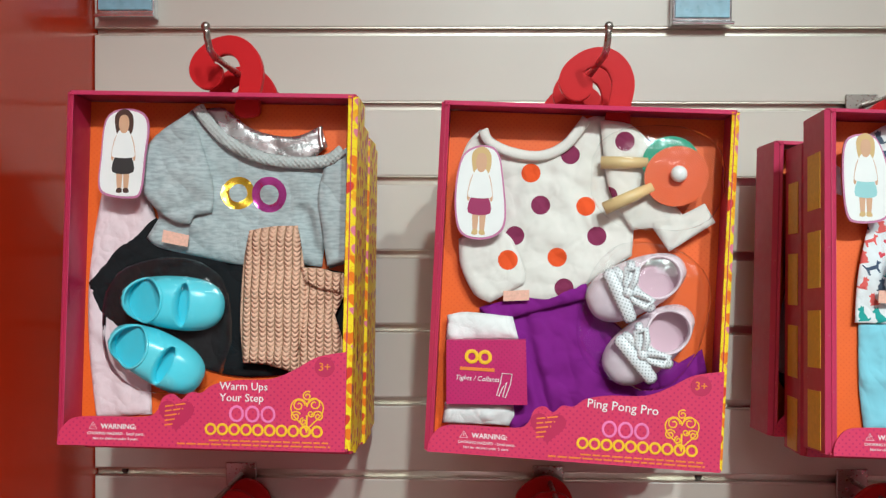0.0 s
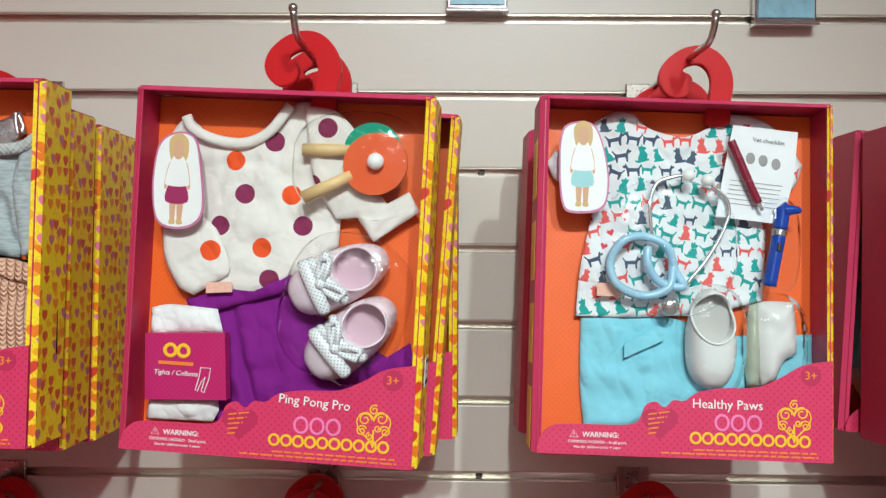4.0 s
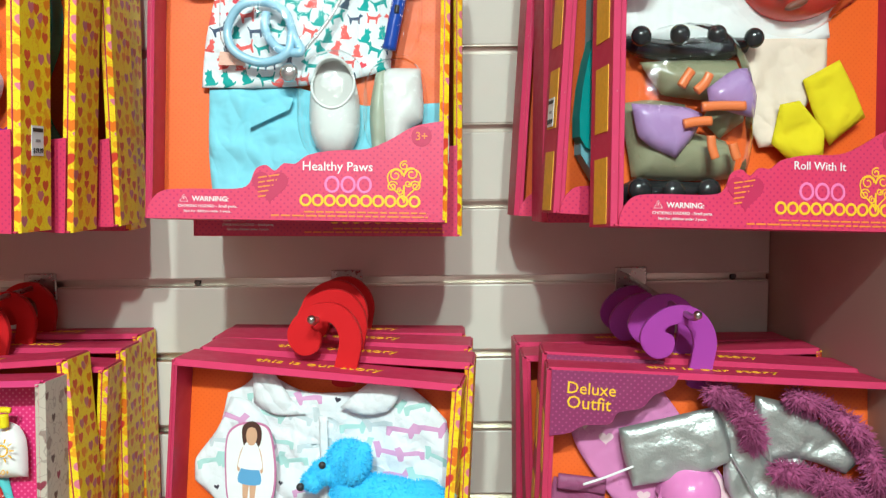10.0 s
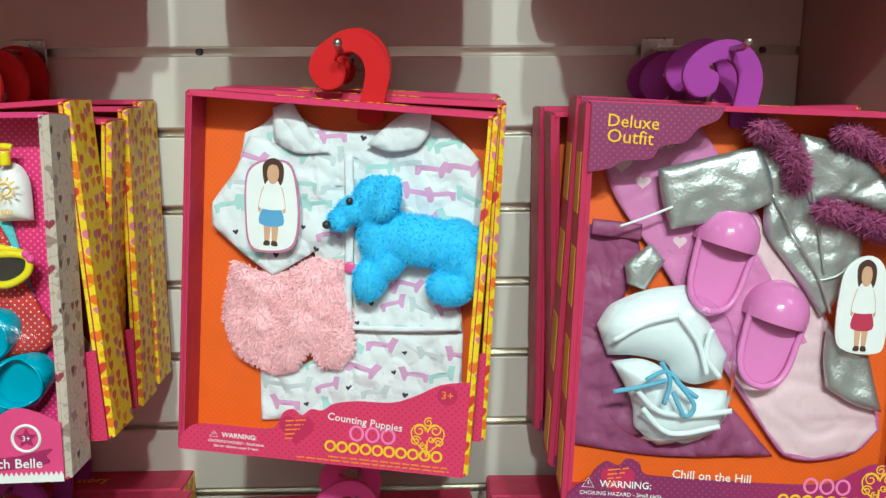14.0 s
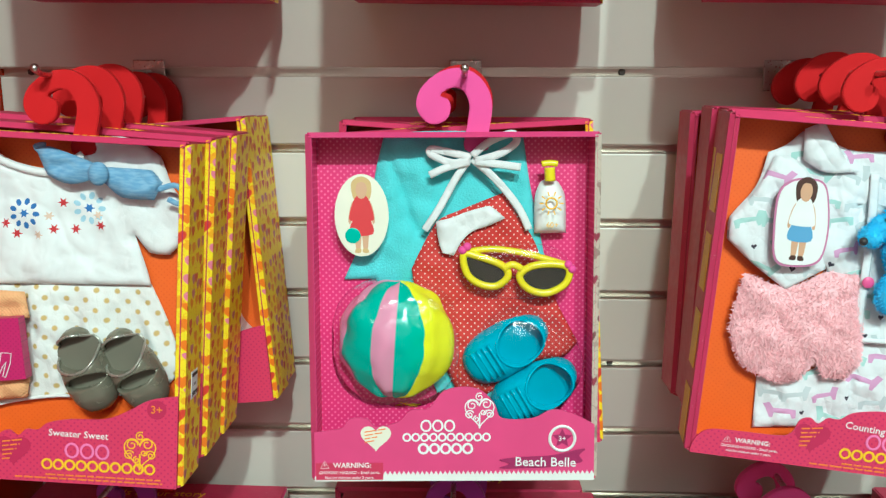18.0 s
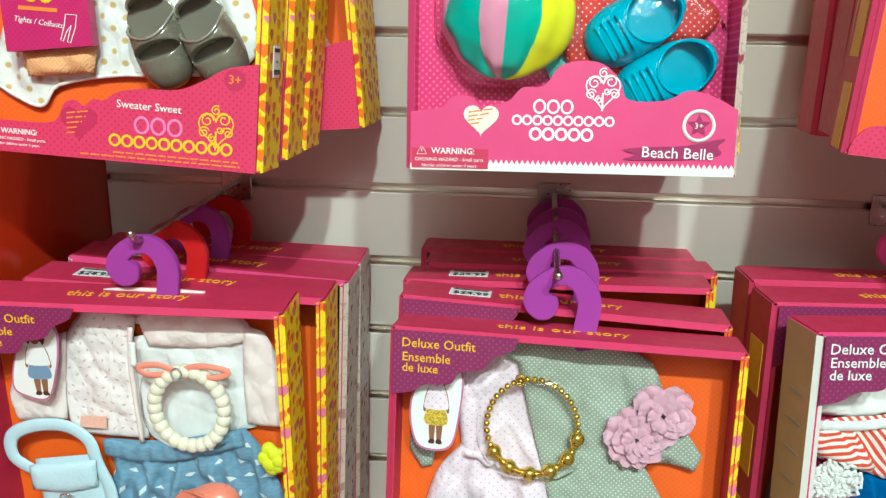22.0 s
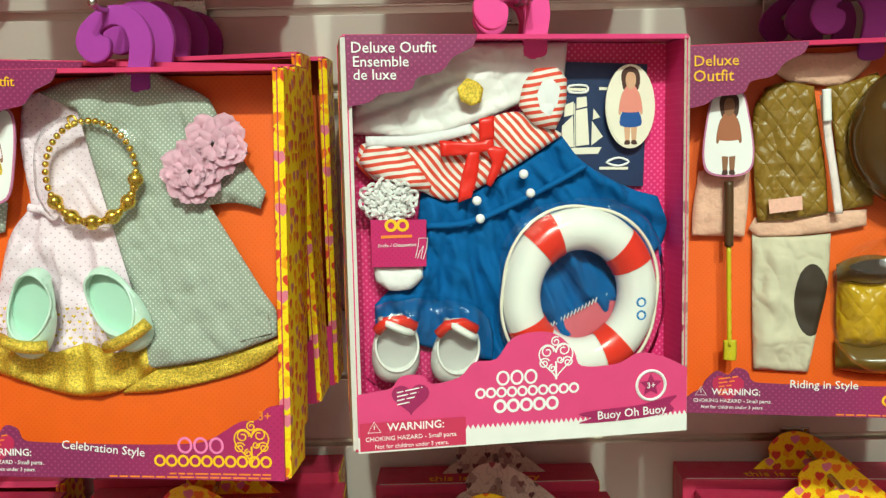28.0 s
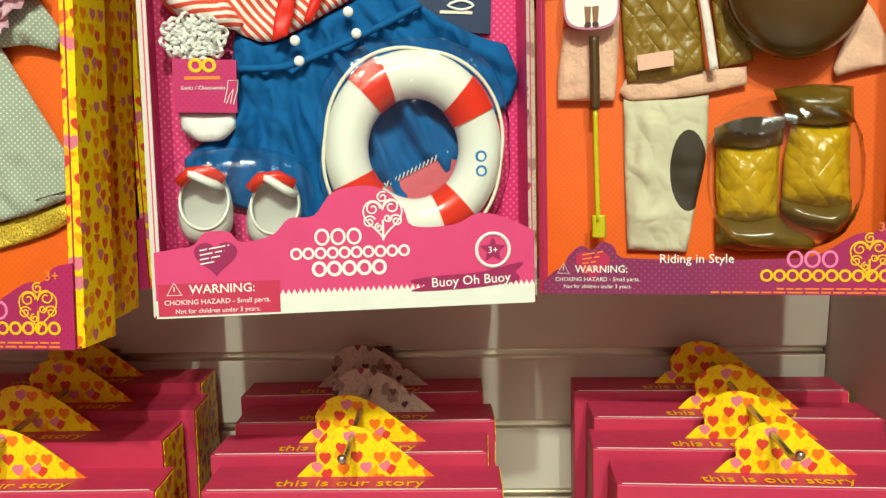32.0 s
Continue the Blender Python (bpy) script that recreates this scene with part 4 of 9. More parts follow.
def cloth(key, name, material, pts, y=0.034, thick=0.006, folds=(90, 0.03, 0.0015), marks=(), label="", step=0.0031, soft=0.0020, creases=(), sharp=False, grow=None, seed=0.0, fuzz=0, wrinkle=0.0015, pleats=()):
    """A stuffed flat garment on the back board. pts: shares of the front. marks: (material, outline in shares). creases: (u, v, u, v, depth, width)."""
    size, parent = size_of(key), FRONT[key]
    grow = grow or 1.0 + (y - 0.4 * thick) / 0.64
    loop = uv(size, pts if sharp else crisp_loop(pts, 4), grow)
    ms = [uv(size, m[1], grow) for m in marks]
    v, f, which = sheet(loop, step, ms)
    d = far_from(loop, v)
    thick = thick * (0.72 if soft > 0.0025 else 0.56)
    h = 0.0012 + 0.85 * thick * (1 - np.exp(-d / soft)) + 0.15 * thick * (1 - np.exp(-d / 0.03))
    ca, sa = math.cos(radians(folds[0])), math.sin(radians(folds[0]))
    fade = 1 - np.exp(-d / 0.004)
    for i, (x, z) in enumerate(v):
        s, t = x * ca + z * sa, -x * sa + z * ca
        wob = 0.35 * noise.noise((x * 22, z * 22, seed + 9))
        h[i] += folds[2] * fade[i] * (noise.noise((t / folds[1] + wob, s / folds[1] / 5, seed)) * 2.0 + 0.9 * noise.noise((x * 55, z * 55, seed + 5)))
        a = abs(noise.noise((t * 34 + wob, s * 13, seed + 3)))
        b = abs(noise.noise((x * 24, z * 30, seed + 7)))
        h[i] -= wrinkle * fade[i] * (max(0.0, 1 - a * 6) + 0.7 * max(0.0, 1 - b * 8))
    for u0, v0, u1, v1, depth, wide in creases:
        (a, b) = uv(size, [(u0, v0), (u1, v1)], grow)
        h -= depth * np.exp(-((far_from([a, b], v) / wide) ** 2))
    for u0, v0, count, depth in pleats:
        (x0, z0), = uv(size, [(u0, v0)], grow)
        far = np.hypot(v[:, 0] - x0, v[:, 1] - z0)
        ang = np.arctan2(v[:, 0] - x0, z0 - v[:, 1])
        wob = np.array([noise.noise((a * 4, q * 18, seed + 2)) for a, q in zip(ang, far)])
        wave = np.sin(ang * count + 1.6 * wob) + 0.45 * np.sin(ang * count * 2.3 + 3.0 * wob + 1.0)
        h += depth * wave * fade * np.clip((far - far.min()) / max(1e-6, np.ptp(far)) * 1.6 + 0.25, 0.0, 1.0)
    h = np.maximum(h, 0.0006)
    mats = list(dict.fromkeys(m[0] for m in marks))
    slot = [0] + [mats.index(m[0]) + 1 for m in marks]
    bm = bmesh.new()
    top = [bm.verts.new((x, y - q, z)) for (x, z), q in zip(v, h)]
    for (a, b, c), w in zip(f, which):
        bm.faces.new((top[a], top[b], top[c])).material_index = slot[int(w)]
    rim = [e for e in bm.edges if len(e.link_faces) == 1]
    r = bmesh.ops.extrude_edge_only(bm, edges=rim)
    for q in r["geom"]:
        if isinstance(q, bmesh.types.BMVert):
            q.co.y = y
    bmesh.ops.recalc_face_normals(bm, faces=bm.faces)
    if fuzz:
        tufts(bm, fuzz)
    return part(name, bm, [material] + mats, parent, label, True)


def tufts(bm, n, length=0.0032, width=0.00045):
    """Short hairs on a surface."""
    rnd = random.Random(7)
    fs = [q for q in bm.faces if q.calc_area() > 1e-9]
    w = [q.calc_area() for q in fs]
    for q in rnd.choices(fs, w, k=n):
        a, b = rnd.random(), rnd.random()
        if a + b > 1:
            a, b = 1 - a, 1 - b
        vs = [x.co for x in q.verts]
        p = vs[0] + (vs[1] - vs[0]) * a + (vs[2] - vs[0]) * b
        d = (q.normal + Vector((rnd.uniform(-0.8, 0.8), rnd.uniform(-0.3, 0.3), rnd.uniform(-1.2, 0.2)))).normalized()
        s = d.orthogonal().normalized() * width
        k = length * rnd.uniform(0.5, 1.1)
        g = bm.faces.new((bm.verts.new(p - s), bm.verts.new(p + s), bm.verts.new(p + d * k)))
        g.material_index = 0


def blob(key, name, material, at, rx, rz, ry, y, turn=0.0, label="", seg=28, bm=None, shape=None, parent=None):
    """A rounded lump at a share of the front; y is its middle's depth."""
    (x, z), = uv(size_of(key), [at], 1.02)
    own = bmesh.new()
    bmesh.ops.create_uvsphere(own, u_segments=seg, v_segments=seg // 2, radius=1.0)
    for v in own.verts:
        if shape:
            v.co = shape(v.co)
    own.transform(Matrix.Translation((x, y, z)) @ pose(0, 0, 0, 0, turn, 0) @ Matrix.Diagonal((rx, ry, rz, 1)))
    if bm is not None:
        me = bpy.data.meshes.new("lump")
        own.to_mesh(me)
        own.free()
        bm.from_mesh(me)
        bpy.data.meshes.remove(me)
        return bm
    return part(name, own, material, parent or FRONT[key], label, True)


def cord(key, name, material, pts, radius, y, closed=False, label="", smooth=5, sides=8, flat=1.0, parent=None):
    """A tube or band along shares of the front; points may carry a depth of their own."""
    size = size_of(key)
    ys = [p[2] if len(p) > 2 else y for p in pts]
    xz = uv(size, [(p[0], p[1]) for p in pts], 1.025)
    n = len(pts)
    c = smooth_loop(xz, smooth, closed)
    out = []
    for i, (x, z) in enumerate(c):
        t = i / smooth
        a, b = int(t) % n, (int(t) + 1) % n
        if not closed:
            a, b = min(int(t), n - 1), min(int(t) + 1, n - 1)
        out.append((x, ys[a] + (ys[b] - ys[a]) * (t - int(t)), z))
    bm = tube(out, radius, sides, closed)
    if flat != 1.0:
        m = sum(ys) / n
        for v in bm.verts:
            v.co.y = m + (v.co.y - m) * flat
    return part(name, bm, material, parent or FRONT[key], label, True)


def plate(key, name, material, pts, y, thick=0.001, label="", smooth=4, grow=1.02, parent=None):
    q = smooth_loop(pts, smooth) if smooth else pts
    return part(name, prism(uv(size_of(key), q, grow), y, y + thick), material, parent or FRONT[key], label)


def shoe(key, material, at, length, width, angle, y, height, inner, label, rim=None, straps=(), hole=(-0.20, 0.25, 0.36), sole=None, toe=0.62, slot=None):
    """A doll's shoe lying on its sole, seen from above; angle: where its toe points, clockwise from the picture's right."""
    (x0, z0), = uv(size_of(key), [at], 1.02)
    s = thing_part("shoe", key, pose(x0, y, z0, 0, angle, 0), label)
    L, W = length / 2, width / 2
    loop = []
    for i in range(40):
        a = 6.2832 * i / 40
        c, q = math.cos(a), math.sin(a)
        loop.append((L * math.copysign(abs(c) ** 0.85, c), W * math.copysign(abs(q) ** 0.85, q) * (0.90 + 0.12 * c)))
    ox, ol, ow = hole[0] * length, hole[1] * length, hole[2] * width
    ring = disc(ox, 0, ol, ow, 26)
    rings = [ring]
    if slot:
        rings.append(disc(slot[0] * length, 0, slot[1] * length, slot[2] * width, 22))
    v, f, which = sheet(loop, 0.0030, rings)

    def high(x, z):
        a = min(1.0, max(-1.0, x / L))
        edge = 0.90 + 0.12 * a
        b = min(1.0, abs(z) / (W * edge * max(0.05, (1 - abs(a) ** 2.35) ** 0.43)))
        prof = (1.0 - (1.0 - toe) * max(0.0, (a + 0.35) / 1.35) ** 1.3)
        end = (1 - max(0.0, abs(a) - 0.55) ** 2 * 2.2)
        return max(0.0, height * prof * end * (1 - b ** 3.2) ** 0.5)

    d = far_from(loop, v)
    bm = bmesh.new()
    vs = [bm.verts.new((x, -max(0.0035, high(x, z) if q > 1e-5 else 0.0035), z)) for (x, z), q in zip(v, d)]
    for (a, b, c), w in zip(f, which):
        if not w:
            bm.faces.new((vs[a], vs[b], vs[c]))
    loose = [q for q in bm.verts if not q.link_faces]
    for q in loose:
        bm.verts.remove(q)
    r = bmesh.ops.extrude_edge_only(bm, edges=[e for e in bm.edges if len(e.link_faces) == 1])
    for q in r["geom"]:
        if isinstance(q, bmesh.types.BMVert):
            on = any(inside(disc((g[0][0] + g[len(g) // 2][0]) / 2, 0, (g[0][0] - g[len(g) // 2][0]) / 2 * 1.12, max(p[1] for p in g) * 1.12, 26), np.array([q.co.x]), np.array([q.co.z]))[0] for g in rings)
            q.co.y = -0.003 if on else 0.0
    bmesh.ops.recalc_face_normals(bm, faces=bm.faces)
    part("upper", bm, material, s, smooth=True)
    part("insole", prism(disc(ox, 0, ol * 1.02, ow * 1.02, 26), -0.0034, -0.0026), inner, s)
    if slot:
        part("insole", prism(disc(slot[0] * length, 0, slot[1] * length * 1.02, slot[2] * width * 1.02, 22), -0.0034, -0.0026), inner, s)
    part("top_edge", tube([(x, -high(x, z) - 0.0002, z) for x, z in ring], 0.0011, 6, True), rim or material, s, smooth=True)
    if sole:
        part("sole", prism([(x * 1.03, z * 1.05) for x, z in loop], -0.0045, 0.0), sole, s)
    for a, r in straps:
        px = a * length
        wz = W * 0.96 * (0.90 + 0.12 * a * 2) * (1 - abs(2 * a) ** 2.35) ** 0.43
        arc = [(px + 0.006 * math.sin(k * 0.9), -max(0.004, high(px, k * wz) + 0.0012), k * wz) for k in (i / 8 - 1 for i in range(17))]
        st = tube(arc, r, 6)
        part("strap", st, material, s, smooth=True)
    return s


def thing_part(name, key, m, label):
    ob = new(name)
    ob.empty_display_size = 0.01
    ob.parent = FRONT[key]
    ob.matrix_basis = m
    if label:
        ob["label"] = label
    return ob


def doll_card(key, pts, hair, top, bottom, skin, oval=False, y=0.012, border=None):
    """A cut-out card with a plain coloured figure on it."""
    size = size_of(key)
    q = smooth_loop(pts, 5)
    base = plate(key, "picture_card", border or card_edge, pts, y, 0.0015, "white cut-out card with a plain printed doll shape", 5)
    us, vs = [p[0] for p in q], [p[1] for p in q]
    cu, cv = sum(us) / len(us), sum(vs) / len(vs)
    part("card_face", prism(uv(size, [(cu + (a - cu) * 0.93, cv + (b - cv) * 0.955) for a, b in q], 1.02), y - 0.0004, y), ink_white if not oval else card_cream, base)
    W, H = max(us) - min(us), max(vs) - min(vs)
    P = lambda a, b: (cu + a * W * 1.05, cv + b * H * 1.13)

    def put(nm, mat_, poly, k):
        part(nm, prism(uv(size, smooth_loop([P(*c) for c in poly], 4), 1.02), y - 0.0004 - 0.0001 * k, y - 0.0003), mat_, base)

    put("hair_shape", hair, [(-0.16, -0.22), (-0.17, -0.36), (0.0, -0.42), (0.16, -0.36), (0.17, -0.22), (0.08, -0.14), (-0.08, -0.14)], 1)
    put("leg_shape", skin, [(-0.11, 0.10), (0.11, 0.10), (0.10, 0.38), (0.03, 0.38), (0.0, 0.2), (-0.03, 0.38), (-0.10, 0.38)], 1)
    for f in (-1, 1):
        put("arm_shape", skin, [(f * 0.14, -0.16), (f * 0.20, -0.08), (f * 0.235, 0.06), (f * 0.20, 0.09), (f * 0.17, 0.04), (f * 0.12, -0.06)], 1)
        put("shoe_shape", hair, [(f * 0.02, 0.36), (f * 0.10, 0.36), (f * 0.12, 0.40), (f * 0.02, 0.40)], 2)
    put("skirt_shape", bottom, [(-0.12, 0.02), (0.12, 0.02), (0.20, 0.20), (-0.20, 0.20)], 2)
    put("top_shape", top, [(-0.10, -0.20), (0.10, -0.20), (0.22, 0.02), (0.13, 0.06), (-0.13, 0.06), (-0.22, 0.02)], 3)
    put("head_shape", skin, [(-0.10, -0.27), (-0.06, -0.35), (0.06, -0.35), (0.10, -0.27), (0.05, -0.19), (-0.05, -0.19)], 4)


def dome(key, at, rx, rz, height, y, turn=0.0):
    """A clear blister over goods."""
    (x, z), = uv(size_of(key), [at], 1.02)
    bm = bmesh.new()
    bmesh.ops.create_uvsphere(bm, u_segments=48, v_segments=24, radius=1.0)
    for v in bm.verts:
        p = v.co.copy()
        k = abs(p.y) ** 0.5
        v.co = Vector((math.copysign(abs(p.x) ** 0.75, p.x), math.copysign(k, p.y), math.copysign(abs(p.z) ** 0.75, p.z)))
        v.co += 0.035 * noise.noise_vector(p * 2.2) + 0.022 * noise.noise_vector(p * 8) + 0.010 * noise.noise_vector(p * 17)
    bmesh.ops.delete(bm, geom=[v for v in bm.verts if v.co.y > 0.05], context="VERTS")
    bm.transform(Matrix.Translation((x, y, z)) @ pose(0, 0, 0, 0, turn, 0) @ Matrix.Diagonal((rx, height, rz, 1)))
    ob = part("clear_blister", bm, film, FRONT[key], "clear plastic blister", True)
    ob.visible_shadow = False
    return ob


def lines(key, title, at, width, ink=None, turn=0.0, y=-0.0031):
    """The box's name in script-like letters."""
    (x, z), = uv(size_of(key), [at])
    words(title, 0.0125, x, y, z, ink or ink_white, FRONT[key], "title", width=width, turn=turn, bold=0.00003)


card_edge = plain("pink_edged_card", (0.52, 0.18, 0.34), 0.5)
card_cream = plain("cream_card", (0.82, 0.76, 0.62), 0.5)
SKIN, TAN = plain("printed_beige", (0.62, 0.36, 0.22), 0.6), plain("printed_brown", (0.25, 0.11, 0.05), 0.6)
HAIR_DARK, HAIR_FAIR = plain("printed_dark_brown", (0.06, 0.02, 0.012), 0.6), plain("printed_straw", (0.62, 0.42, 0.18), 0.6)


def tint(name, c, rough=0.5, **k):
    return plain(name, c, rough, **k)

# ---- first row ----
grey_jersey = woven("grey_marl_jersey", (0.50, 0.54, 0.55), second=(0.38, 0.42, 0.44), strength=0.5)
grey_rib = woven("grey_rib_knit", (0.50, 0.51, 0.50), scale=260, strength=1.0)
silver_cloth = plain("silver_lame", (0.72, 0.70, 0.70), 0.28, 0.9, bump=0.6, bump_scale=160)
pink_cotton = woven("pale_pink_cotton", (0.84, 0.66, 0.70), strength=0.35)
black_cotton = woven("black_cotton", (0.012, 0.012, 0.014), strength=0.5)
n_ = Nodes("peach_crochet_knit")
kx, kz = n_.flat("xz")
kx = n_.math("ADD", kx, n_.math("MULTIPLY", n_.noise(60, 1.0), 0.0016))
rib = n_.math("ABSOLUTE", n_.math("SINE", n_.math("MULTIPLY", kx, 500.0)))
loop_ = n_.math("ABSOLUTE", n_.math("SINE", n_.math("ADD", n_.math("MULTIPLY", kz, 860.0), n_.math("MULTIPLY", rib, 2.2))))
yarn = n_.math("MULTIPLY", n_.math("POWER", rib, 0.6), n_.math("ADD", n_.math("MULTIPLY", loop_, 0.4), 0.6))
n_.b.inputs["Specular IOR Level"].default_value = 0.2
# Low spots of the yarn get a darker peach: shade between ribs, in colour.
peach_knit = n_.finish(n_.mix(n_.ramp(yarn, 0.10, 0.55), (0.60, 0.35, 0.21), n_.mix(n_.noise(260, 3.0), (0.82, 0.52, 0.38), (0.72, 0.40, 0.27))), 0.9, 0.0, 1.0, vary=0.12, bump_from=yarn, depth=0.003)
aqua_vinyl = plain("glossy_aqua_vinyl", (0.19, 0.65, 0.76), 0.24)
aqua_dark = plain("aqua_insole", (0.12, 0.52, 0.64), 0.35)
foil_gold, foil_pink = (plain("foil_" + n, c, 0.2, 0.8) for n, c in (("gold", (0.85, 0.55, 0.05)), ("pink", (0.70, 0.10, 0.50))))
patch_peach = plain("peach_woven_patch", (0.80, 0.46, 0.36), 0.8, vary=0.2, vary_scale=500)

cloth("wu", "legging", pink_cotton, [(0.084, 0.273), (0.233, 0.271), (0.276, 0.374), (0.250, 0.486), (0.176, 0.664), (0.259, 0.759), (0.279, 0.911), (0.084, 0.923), (0.052, 0.730), (0.043, 0.569), (0.058, 0.409)], 0.035, 0.005, (80, 0.02, 0.002), label="pale pink cotton leggings")
cloth("wu", "black_top", black_cotton, [(0.275, 0.358), (0.168, 0.424), (0.044, 0.545), (0.075, 0.617), (0.197, 0.695), (0.378, 0.757), (0.578, 0.799), (0.814, 0.782), (0.994, 0.747), (0.989, 0.509), (0.882, 0.494), (0.606, 0.466), (0.406, 0.421)], 0.034, 0.006, (60, 0.03, 0.002), label="folded black cotton top")
cloth("wu", "lining", silver_cloth, [(0.443, 0.047), (0.512, 0.047), (0.612, 0.104), (0.751, 0.123), (0.851, 0.091), (0.873, 0.149), (0.792, 0.197), (0.655, 0.196), (0.535, 0.152), (0.445, 0.095)], 0.031, 0.002, (0, 0.02, 0.001))
def ring_marks(key, at, r, ink, ground):
    """A printed ring."""
    w, h = size_of(key)
    return [(m, [(at[0] + q / w * math.cos(6.2832 * i / 22), at[1] + q / h * math.sin(6.2832 * i / 22)) for i in range(22)]) for m, q in ((ink, r), (ground, r * 0.55))]


foil = ring_marks("wu", [(0.569, 0.284)][0], 0.0125, foil_gold, grey_jersey) + ring_marks("wu", [(0.678, 0.287)][0], 0.0135, foil_pink, grey_jersey)
cloth("wu", "sweatshirt", grey_jersey, [(0.409, 0.039), (0.444, 0.079), (0.525, 0.137), (0.654, 0.180), (0.792, 0.197), (0.900, 0.185), (0.941, 0.149), (0.961, 0.208), (0.978, 0.335), (0.995, 0.464), (0.940, 0.478), (0.892, 0.491), (0.872, 0.431), (0.866, 0.487), (0.803, 0.483), (0.705, 0.481), (0.596, 0.488), (0.428, 0.465), (0.292, 0.441), (0.247, 0.415), (0.289, 0.358), (0.262, 0.263), (0.282, 0.152), (0.355, 0.080)], 0.031, 0.010, (100, 0.035, 0.0025), foil, "grey marl sweatshirt with a metallic print",
      creases=[(0.80, 0.33, 0.855, 0.47, 0.007, 0.004), (0.62, 0.30, 0.80, 0.36, 0.002, 0.006)], step=0.004)
cloth("wu", "sleeve", grey_jersey, [(0.404, 0.052), (0.282, 0.123), (0.217, 0.200), (0.235, 0.279), (0.297, 0.339), (0.365, 0.370), (0.409, 0.373), (0.424, 0.349), (0.487, 0.340), (0.488, 0.261), (0.447, 0.153)], 0.022, 0.009, (35, 0.025, 0.002), label="folded grey sleeve", creases=[(0.31, 0.345, 0.50, 0.30, 0.003, 0.0025)])
cloth("wu", "sleeve", grey_jersey, [(0.882, 0.193), (0.942, 0.155), (0.961, 0.208), (0.978, 0.335), (0.995, 0.464), (0.940, 0.475), (0.894, 0.485), (0.875, 0.399), (0.855, 0.288)], 0.0235, 0.007, (85, 0.02, 0.002), label="grey sleeve", creases=[(0.86, 0.455, 0.95, 0.445, 0.002, 0.0015)])
cord("wu", "neck_band", grey_rib, [(0.429, 0.039), (0.458, 0.074), (0.531, 0.133), (0.654, 0.180), (0.792, 0.194), (0.890, 0.185), (0.944, 0.155)], 0.0048, 0.020, flat=0.6, label="ribbed neck band")
cord("wu", "strap", silver_cloth, [(0.859, 0.089), (0.860, 0.115), (0.869, 0.149)], 0.002, 0.024)
plate("wu", "cloth_patch", patch_peach, [(0.318, 0.390), (0.410, 0.405), (0.405, 0.438), (0.313, 0.425)], 0.0195, 0.001, smooth=0)
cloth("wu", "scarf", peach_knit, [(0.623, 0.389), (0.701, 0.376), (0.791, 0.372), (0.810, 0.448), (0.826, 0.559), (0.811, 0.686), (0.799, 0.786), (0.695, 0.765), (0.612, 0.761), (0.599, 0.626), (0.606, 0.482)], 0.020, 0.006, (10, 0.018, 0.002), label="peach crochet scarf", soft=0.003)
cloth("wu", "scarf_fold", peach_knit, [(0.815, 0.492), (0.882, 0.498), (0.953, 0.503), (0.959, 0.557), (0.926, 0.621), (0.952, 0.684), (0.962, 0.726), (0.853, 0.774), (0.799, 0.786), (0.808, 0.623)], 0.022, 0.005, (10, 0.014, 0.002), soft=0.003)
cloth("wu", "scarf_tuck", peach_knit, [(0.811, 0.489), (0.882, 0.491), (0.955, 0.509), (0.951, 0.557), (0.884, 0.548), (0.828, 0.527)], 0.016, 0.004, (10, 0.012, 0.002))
shoe("wu", aqua_vinyl, [(0.357, 0.597)][0], 0.080, 0.046, 5, 0.024, 0.020, aqua_dark, "glossy aqua doll shoe", hole=(-0.235, 0.19, 0.37), slot=(0.135, 0.075, 0.36))
shoe("wu", aqua_vinyl, [(0.310, 0.752)][0], 0.079, 0.044, 27, 0.020, 0.020, aqua_dark, "glossy aqua doll shoe", hole=(-0.235, 0.19, 0.37), slot=(0.135, 0.075, 0.36))
dome("wu", [(0.351, 0.661)][0], 0.050, 0.052, 0.018, 0.020)
doll_card("wu", [(0.114, 0.098), (0.141, 0.062), (0.196, 0.051), (0.252, 0.063), (0.273, 0.101), (0.264, 0.184), (0.251, 0.287), (0.214, 0.305), (0.134, 0.299), (0.100, 0.273), (0.105, 0.185)], HAIR_DARK, ink_white, ink_black, SKIN, y=0.010)
lines("wu", "Warm Ups", [(0.563, 0.834)][0], 0.036)
lines("wu", "Your Step", [(0.564, 0.866)][0], 0.033)

cream_fleece = woven("cream_fleece", (0.82, 0.77, 0.72), strength=0.4, vary=0.05, creased=0.2)
spot_plum, spot_orange = woven("plum_spot", (0.22, 0.03, 0.09), strength=0.3), woven("orange_spot", (0.75, 0.09, 0.02), strength=0.3)
violet = woven("violet_twill", (0.20, 0.012, 0.23), scale=500, strength=0.4)
tights_white = woven("white_tights", (0.84, 0.82, 0.81), scale=900, strength=0.25)
lilac_vinyl = plain("lilac_vinyl", (0.80, 0.66, 0.71), 0.25)
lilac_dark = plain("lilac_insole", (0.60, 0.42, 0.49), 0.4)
sequin = dotted("silver_dotted_braid", (0.78, 0.78, 0.80), (0.24, 0.24, 0.27), 0.0034, 0.19, rough=0.35)
bat_orange, bat_green, bat_wood = plain("orange_bat_rubber", (0.64, 0.10, 0.014), 0.35), plain("green_bat_rubber", (0.02, 0.30, 0.17), 0.35), plain("pale_bat_wood", (0.72, 0.52, 0.25), 0.4)
ball_white = plain("white_celluloid", (0.86, 0.85, 0.83), 0.3)


def spots(key, where, r, mat_):
    w, h = size_of(key)
    return [(mat_, [(u + r / w * math.cos(a), v + r / h * math.sin(a)) for a in (6.2832 * i / 20 for i in range(20))]) for u, v in where]


